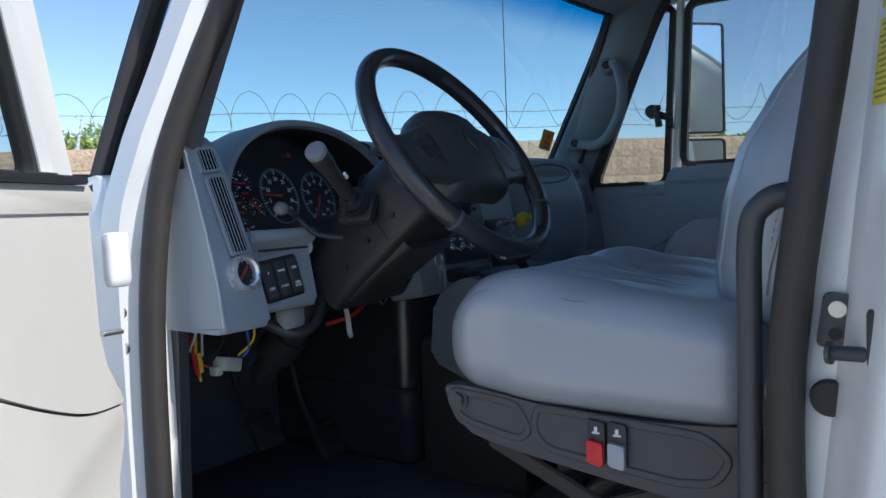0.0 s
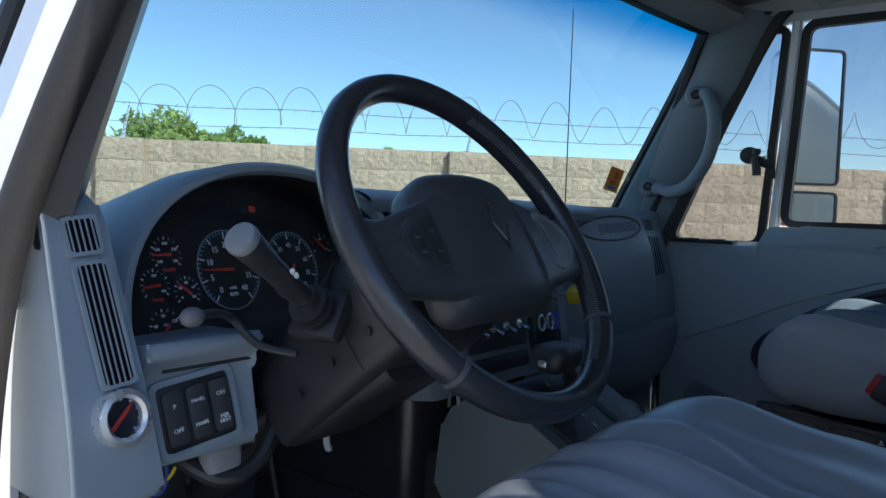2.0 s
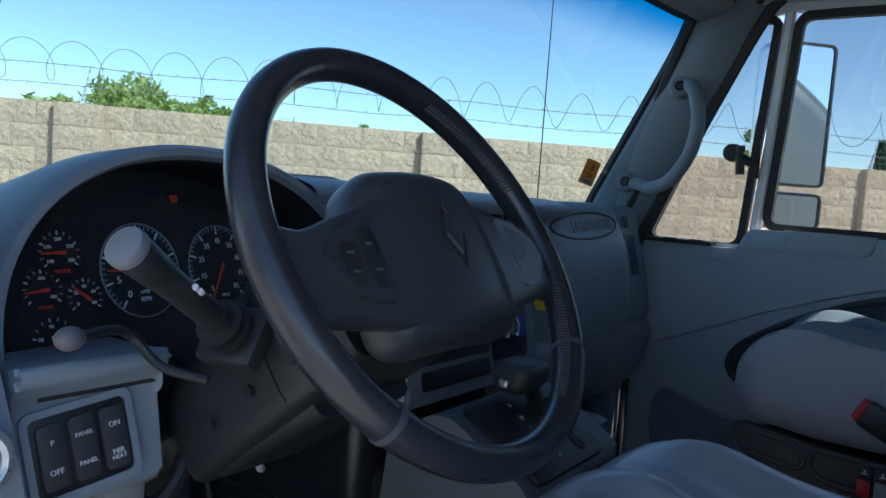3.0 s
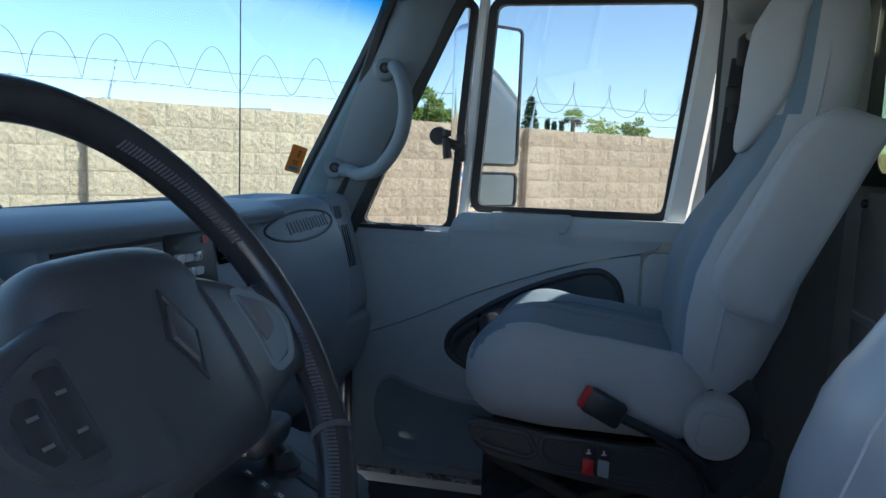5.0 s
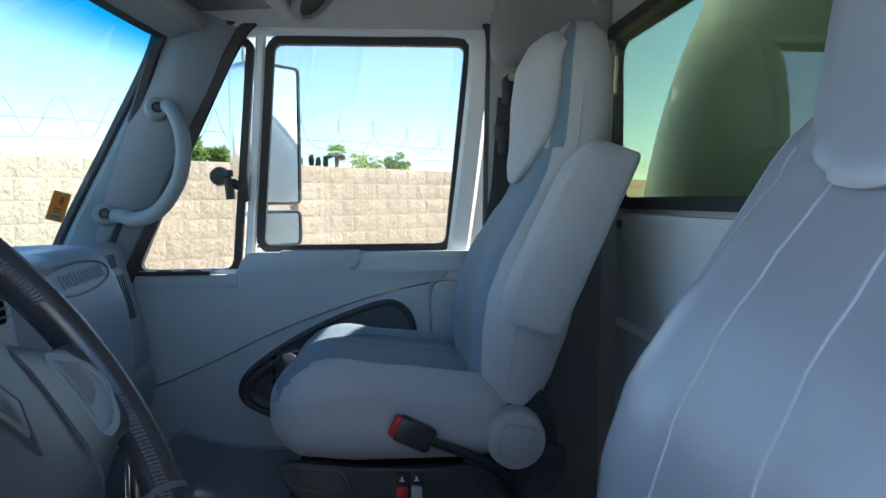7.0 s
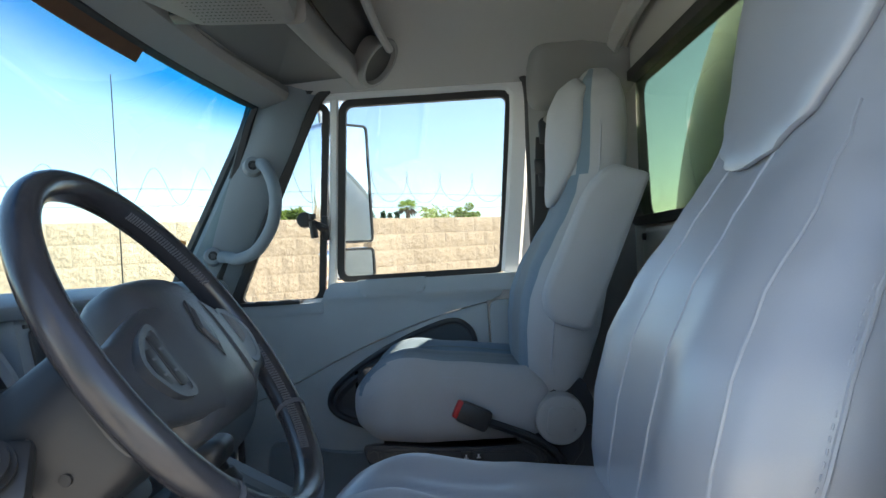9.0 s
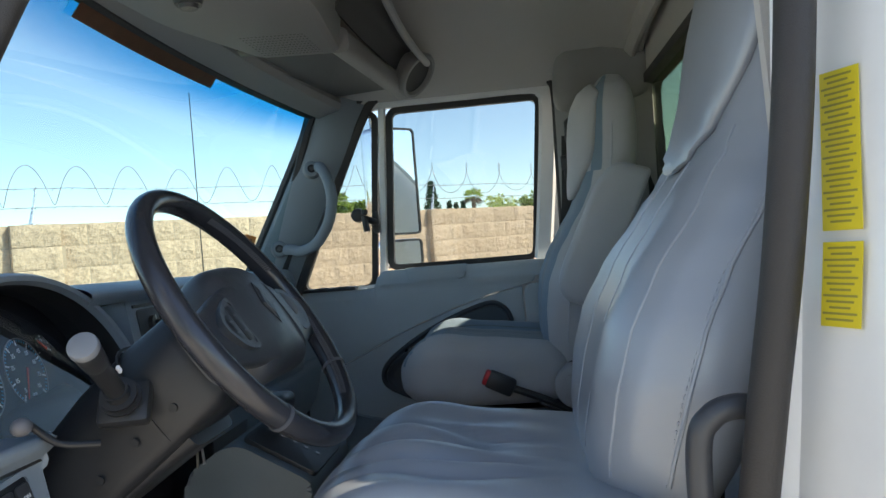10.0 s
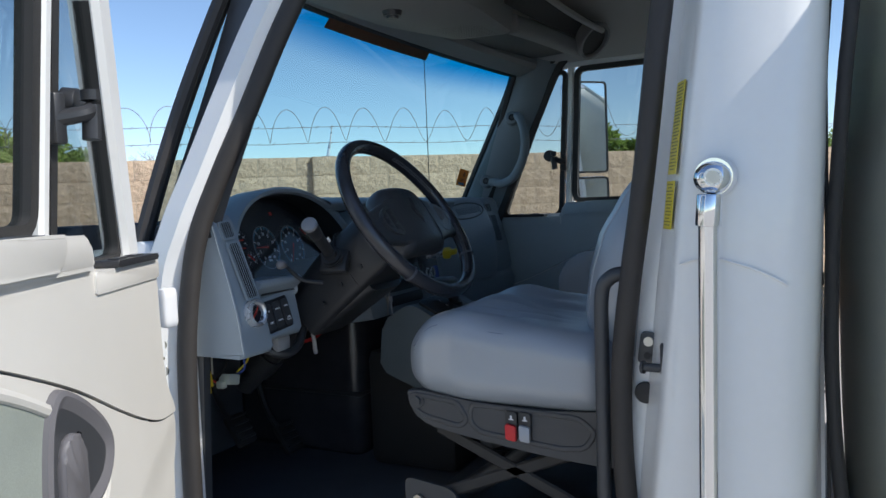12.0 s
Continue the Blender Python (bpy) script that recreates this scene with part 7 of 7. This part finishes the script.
stp = thing("step", "black ribbed step plate behind the cab", "step", (0.30, 0.78, 1.36))
for i in range(5):
    part("rib", box((0.27, 0.80, 1.385 - 0.014 * i), (0.16, 0.12, 0.007), 0.002), "dark", stp)
part("stay", box((0.27, 0.87, 1.10), (0.16, 0.03, 0.60), 0.006), "black", stp)
solid("cab_underside", box((-0.5, MID, 0.93), (1.3, 1.9, 0.14), 0.02), "black", "black underside of the cab", "underside")
solid("hood", box((-2.35, MID, 1.15), (1.2, 1.5, 0.55), 0.2, seg=4), "white", "white engine hood in front of the windshield", "hood")


# ---- wire on the wall ----
fence = thing("barbed_wire", "galvanised barbed strands and razor coil above the wall", "barbed wire", on_wall(0, 12 * COURSE, -0.1))
for z in (2.735, 2.565):
    pts = [on_wall(-13 + 0.5 * i, z + 0.012 * math.sin(i * 1.7), -0.09) for i in range(68)]
    st_ = part("strand", sweep(pts, circle(0.0034, 5)), "wire", fence)
    bb = bmesh.new()
    for i in range(210):
        p = on_wall(-12.5 + 0.155 * i, z, -0.09)
        join(bb, rod(p + Vector((0.010, 0.008, 0.014)), p - Vector((0.010, 0.008, 0.014)), 0.0028, n=4))
    tagged(part("barbs", bb, "wire", st_, "short twisted barbs", smooth=0), kind="stuff")
def coil_pitch(a):
    """The coil is stretched wider towards the wall's far end."""
    for a0, p0, a1, p1 in ((0.4, 0.41, 1.75, 0.52), (1.75, 0.52, 5.1, 0.60), (5.1, 0.60, 7.1, 0.70)):
        if a < a1:
            return p0 + (p1 - p0) * max(0.0, (a - a0) / (a1 - a0)) + 0.02 * math.sin(a * 1.9)
    return 0.70


def coil_run(way, end):
    pts, turn, a = [], 0.0, 0.16
    while way * a < end:
        far = min(1.0, max(0.0, (a - 2.0) / 3.0))
        wob = 0.012 * math.sin(a * 3.1) + 0.008 * math.sin(a * 7.3)
        pts.append(on_wall(a + 0.070 * (1 - 0.75 * far) * math.sin(turn), 2.760 + 0.070 * far + wob + (0.178 + 0.020 * far) * math.cos(turn), -0.09 - 0.150 * math.sin(turn)))
        turn += way * 2 * math.pi / 30
        a += way * coil_pitch(a) / 30
    return pts


coil = coil_run(-1, 12.0)[:0:-1] + coil_run(1, 18.0)
part("razor_coil", sweep(coil, circle(0.0036, 5)), "wire", fence, "stretched helical razor coil")
for a in (-3.06, 0.16, 4.80, 9.4, -7.6):
    br = part("bracket", join(rod(on_wall(a, 12 * COURSE, -0.10), on_wall(a + 0.03, 2.575, -0.10), 0.020, 0.012, 8), rod(on_wall(a + 0.03, 2.56, -0.10), on_wall(a + 0.065, 2.76, -0.10), 0.010, 0.006, 8)), "alu", fence, "pale metal wire bracket")
    part("bracket_foot", box(on_wall(a, 12 * COURSE + 0.006, -0.10), (0.10, 0.10, 0.014), 0.003), "alu", br)


# ---- trees and houses beyond the wall ----
def clump(bm, c, r, n, rng, leaf, squash=1.0):
    """Adds small leaf cards scattered in an uneven ball."""
    for _ in range(n):
        d = Vector((rng.gauss(0, 1), rng.gauss(0, 1), rng.gauss(0, 1))).normalized() * r * rng.uniform(0.35, 1.0) ** 0.6
        d.z *= squash
        p = Vector(c) + d
        t1 = Vector((rng.uniform(-1, 1), rng.uniform(-1, 1), rng.uniform(-0.6, 1))).normalized() * leaf * rng.uniform(0.6, 1.3)
        t2 = t1.cross(Vector((rng.uniform(-1, 1), rng.uniform(-1, 1), rng.uniform(-1, 1)))).normalized() * leaf * 0.55
        vs = [bm.verts.new(q) for q in (p - t1 * 0.5, p + t2 * 0.5, p + t1, p - t2 * 0.5)]
        bm.faces.new(vs)


def tree(at, height, crown_r, label, seed, mat="leaf", crown_low=0.35, leaf=0.28, blobs=26, dens=70, squash=0.8):
    rng = random.Random(seed)
    at = Vector(at)
    root = thing("tree", label, "tree", at, group="trees beyond the wall")
    trunk = sweep(spline([at, at + Vector((0.1, 0.05, height * 0.3)), at + Vector((-0.1, 0.1, height * 0.65))], 5), circle(0.16 + 0.015 * height, 8), taper=lambda t: 1 - 0.6 * t)
    for k in range(5):
        ang = k * 1.3 + rng.random()
        b = at + Vector((0, 0, height * rng.uniform(0.3, 0.5)))
        e = at + Vector((crown_r * 0.6 * math.cos(ang), crown_r * 0.6 * math.sin(ang), height * rng.uniform(0.62, 0.85)))
        join(trunk, sweep(spline([b, (b + e) / 2 + Vector((0, 0, 0.2)), e], 4), circle(0.07, 6), taper=lambda t: 1 - 0.7 * t))
    part("trunk", trunk, "bark", root)
    crown = bmesh.new()
    zc = height * (crown_low + 1) / 2
    for k in range(blobs):
        d = Vector((rng.gauss(0, 1), rng.gauss(0, 1), rng.gauss(0, 1))).normalized() * rng.uniform(0.3, 0.86)
        c = at + Vector((d.x * crown_r, d.y * crown_r, zc + d.z * height * (1 - crown_low) / 2))
        clump(crown, c, crown_r * rng.uniform(0.20, 0.36), dens, rng, leaf, squash)
    part("crown", crown, mat, root, smooth=0)
    return root


def far(x, y, z=0.0):
    return (x, y, z)


tree(far(-32.0, 15.6), 5.2, 1.5, "light green leafy tree beyond the wall", 3, "leaf_light")
tree(far(-30.4, 18.4), 6.1, 2.0, "light green leafy tree with an uneven crown", 4, "leaf_light", blobs=34)
tree(far(-29.0, 20.6), 5.3, 1.3, "small light green tree beyond the wall", 5, "leaf_light")
tree(far(-36.5, 27.2), 6.6, 2.0, "dark green round-crowned tree", 6, "leaf", crown_low=0.45, dens=110)
tree(far(-41.2, 44.4), 6.6, 1.5, "small green tree far beyond the wall", 7, "leaf")
tree(far(-10.0, 39.6), 6.1, 1.35, "bright green tree beyond the wall", 8, "leaf", dens=100)
tree(far(-8.6, 39.9), 5.4, 1.0, "small bushy green tree", 18, "leaf", dens=90)
tree(far(-1.2, 50.7), 5.2, 2.1, "light green bushy tree beyond the wall", 9, "leaf_light", blobs=34, dens=42, leaf=0.22)
tree(far(0.9, 50.7), 5.4, 1.3, "green tree beside a light one", 10, "leaf", dens=60, leaf=0.22)
tree(far(-25.6, 15.7), 5.2, 1.0, "yellow-green tree beyond the wall", 11, "leaf_light")
tree(far(-33.4, 21.6), 5.8, 1.3, "green tree seen past the open door", 12, "leaf")


def conifer(at, height, r, label, seed, slim=False):
    rng = random.Random(seed)
    at = Vector(at)
    root = thing("conifer_tree", label, "tree", at, group="trees beyond the wall")
    part("trunk", rod(at, at + Vector((0, 0, height * 0.95)), 0.18, 0.05, 8), "bark", root)
    crown = bmesh.new()
    n = 40
    for k in range(n):
        f = k / n
        rr = r * (1 - f) ** (0.5 if slim else 0.9) + 0.08
        for j in range(5):
            ang = j * 1.26 + k * 0.7
            clump(crown, at + Vector((rr * 0.6 * math.cos(ang), rr * 0.6 * math.sin(ang), height * (0.15 + 0.85 * f))), max(0.15, rr * 0.5), 14, rng, 0.22, 1.2 if slim else 0.6)
    part("crown", crown, "leaf_dark", root, smooth=0)


conifer(far(-7.0, 60.3), 7.3, 1.7, "dark green conifer beyond the wall", 21)
for i, (x, h) in enumerate(((-6.5, 6.8), (-5.9, 6.6), (-5.2, 6.7))):
    conifer(far(x, 70.4), h * 0.90, 0.14, "slim dark cypress tree", 22 + i, True)


def palm(at, height):
    rng = random.Random(5)
    at = Vector(at)
    root = thing("palm_tree", "fan palm with a shaggy crown", "tree", at, group="trees beyond the wall")
    part("trunk", rod(at, at + Vector((0, 0, height)), 0.22, 0.16, 8), "bark", root)
    top = at + Vector((0, 0, height))
    for k in range(26):
        ang, tilt = k * 2.4, rng.uniform(-0.9, 1.2)
        d = Vector((math.cos(ang) * math.cos(tilt), math.sin(ang) * math.cos(tilt), math.sin(tilt)))
        side = d.cross(Vector((0, 0, 1))).normalized()
        fr_ = bmesh.new()
        for j in range(-4, 5):
            a_ = d * math.cos(j * 0.22) + side * math.sin(j * 0.22)
            q = [top + d * 0.25, top + a_ * 0.6 + Vector((0, 0, 0.03)), top + a_ * rng.uniform(0.85, 1.05) + Vector((0, 0, -0.15)), top + a_ * 0.6 - Vector((0, 0, 0.03))]
            fr_.faces.new([fr_.verts.new(v + side * 0.04 * (1 if i in (1,) else -1 if i == 3 else 0)) for i, v in enumerate(q)])
        part("frond", fr_, "leaf" if tilt > -0.2 else "bark", root, smooth=0)


palm(far(-3.68, 60.6), 5.8)


def bare_tree(at, height, seed):
    rng = random.Random(seed)
    at = Vector(at)
    root = thing("bare_tree", "leafless tree with fine grey twigs", "tree", at, group="trees beyond the wall")
    bm = bmesh.new()

    def grow_branch(p, d, l, r, depth):
        e = p + d * l
        join(bm, rod(p, e, r, r * 0.6, 5))
        if depth:
            for _ in range(4):
                nd = (d + Vector((rng.gauss(0, 0.55), rng.gauss(0, 0.55), rng.gauss(0.05, 0.4)))).normalized()
                grow_branch(p + d * l * rng.uniform(0.55, 1.0), nd, l * rng.uniform(0.55, 0.75), r * 0.5, depth - 1)
    grow_branch(at, Vector((0, 0, 1)), height * 0.45, 0.14, 4)
    part("branches", bm, "twig", root, smooth=0)


bare_tree(far(-37.2, 34.2), 6.4, 31)
bare_tree(far(-29.5, 26.5), 5.6, 32)

for x, y, w, dpt, h in ((-22.6, 46.5, 3.2, 6.0, 4.82), (-17.0, 50.0, 3.0, 6.0, 4.4)):
    hs2 = thing("house", "pale stucco house with a flat white roof edge", "house", (x, y, 0), group="houses beyond the wall")
    part("wall", box((x, y, h / 2 - 0.1), (w, dpt, h - 0.2), 0.02), "stucco", hs2)
    part("roof", box((x, y, h - 0.08), (w + 0.3, dpt + 0.3, 0.16), 0.02), "roof", hs2)

# ---- the wall's blocks, last ----
def block_mesh(seed, w, proud, name):
    rng = random.Random(seed)
    h = COURSE - 0.004
    nu, nv = (9, 5) if w > 0.3 else (5, 5)
    g, bm = [], bmesh.new()
    for i in range(nu + 1):
        col = []
        for j in range(nv + 1):
            edge = i in (0, nu) or j in (0, nv)
            col.append(bm.verts.new(Vector((-w / 2 + w * i / nu, proud + (rng.uniform(0.0005, 0.005) if edge else rng.uniform(0.004, 0.026)), -h / 2 + h * j / nv))))
        g.append(col)
    for i in range(nu):
        for j in range(nv):
            bm.faces.new((g[i][j], g[i + 1][j], g[i + 1][j + 1], g[i][j + 1]))
    rim = [g[i][0] for i in range(nu + 1)] + [g[nu][j] for j in range(1, nv + 1)] + [g[i][nv] for i in range(nu - 1, -1, -1)] + [g[0][j] for j in range(nv - 1, 0, -1)]
    back = [bm.verts.new((v.co.x, -0.03, v.co.z)) for v in rim]
    for i in range(len(rim)):
        bm.faces.new((rim[i], back[i], back[(i + 1) % len(rim)], rim[(i + 1) % len(rim)]))
    # own axes: x along the wall, y out of it, z up
    rot = Matrix((WALL_D, WALL_N, Vector((0, 0, 1)))).transposed().to_4x4()
    bmesh.ops.transform(bm, matrix=rot, verts=bm.verts[:])
    return bm


PILLARS = (-3.24, -0.04, 4.63, 9.2, -7.8)
full = [mesh_from("brick", block_mesh(40 + i, BLOCK - 0.010, 0.0, ""), "block", 50) for i in range(8)]
halfb = [mesh_from("brick", block_mesh(60 + i, BLOCK / 2 - 0.010, 0.0, ""), "block", 50) for i in range(4)]
pill = [mesh_from("brick", block_mesh(80 + i, BLOCK - 0.006, 0.075, ""), "block", 50) for i in range(4)]
rng = random.Random(9)
rest = bmesh.new()
count = 0
for r in range(12):
    z = COURSE * (r + 0.5)
    a = -12.0 + (BLOCK / 2 if r % 2 else 0.0)
    while a < 20:
        mid = a + BLOCK / 2
        a += BLOCK
        me = rng.choice(full)
        if any(p - 0.19 < mid < p + 0.59 for p in PILLARS):
            continue
        p = on_wall(mid, z, 0)
        if -4.4 < mid < 7.2 and r >= 3:
            ob = new("brick", me)
            ob.parent = yard_wall
            ob.location = p
            count += 1
        else:
            b2 = bmesh.new()
            b2.from_mesh(me)
            bmesh.ops.translate(b2, verts=b2.verts[:], vec=p)
            tmp = bpy.data.meshes.new("tmp")
            b2.to_mesh(tmp)
            b2.free()
            rest.from_mesh(tmp)
            bpy.data.meshes.remove(tmp)
    for q in PILLARS:
        # the pillar's own block and cut blocks on both sides of it
        grid = -12.0 + (BLOCK / 2 if r % 2 else 0.0)
        left = [grid + BLOCK * k for k in range(80) if grid + BLOCK * k + BLOCK / 2 <= q - 0.19]
        right = [grid + BLOCK * k for k in range(80) if grid + BLOCK * k + BLOCK / 2 >= q + 0.59]
        l0, r0 = left[-1] + BLOCK, right[0]
        ob = new("brick", pill[(r + int(q)) % 4])
        ob.parent, ob.location = yard_wall, on_wall(q + BLOCK / 2, z, 0)
        for c0, c1 in ((l0, q), (q + BLOCK, r0)):
            if c1 - c0 > 0.05:
                ob = new("brick", halfb[r % 4])
                ob.parent, ob.location = yard_wall, on_wall((c0 + c1) / 2, z, 0)
                sc = (c1 - c0 - 0.010) / (BLOCK / 2 - 0.010)
                k = Matrix.Scale(sc, 4, WALL_D)
                me = halfb[r % 4].copy()
                me.transform(k)
                ob.data = me
tagged(part("far_bricks", rest, "block", yard_wall, smooth=50), kind="stuff")
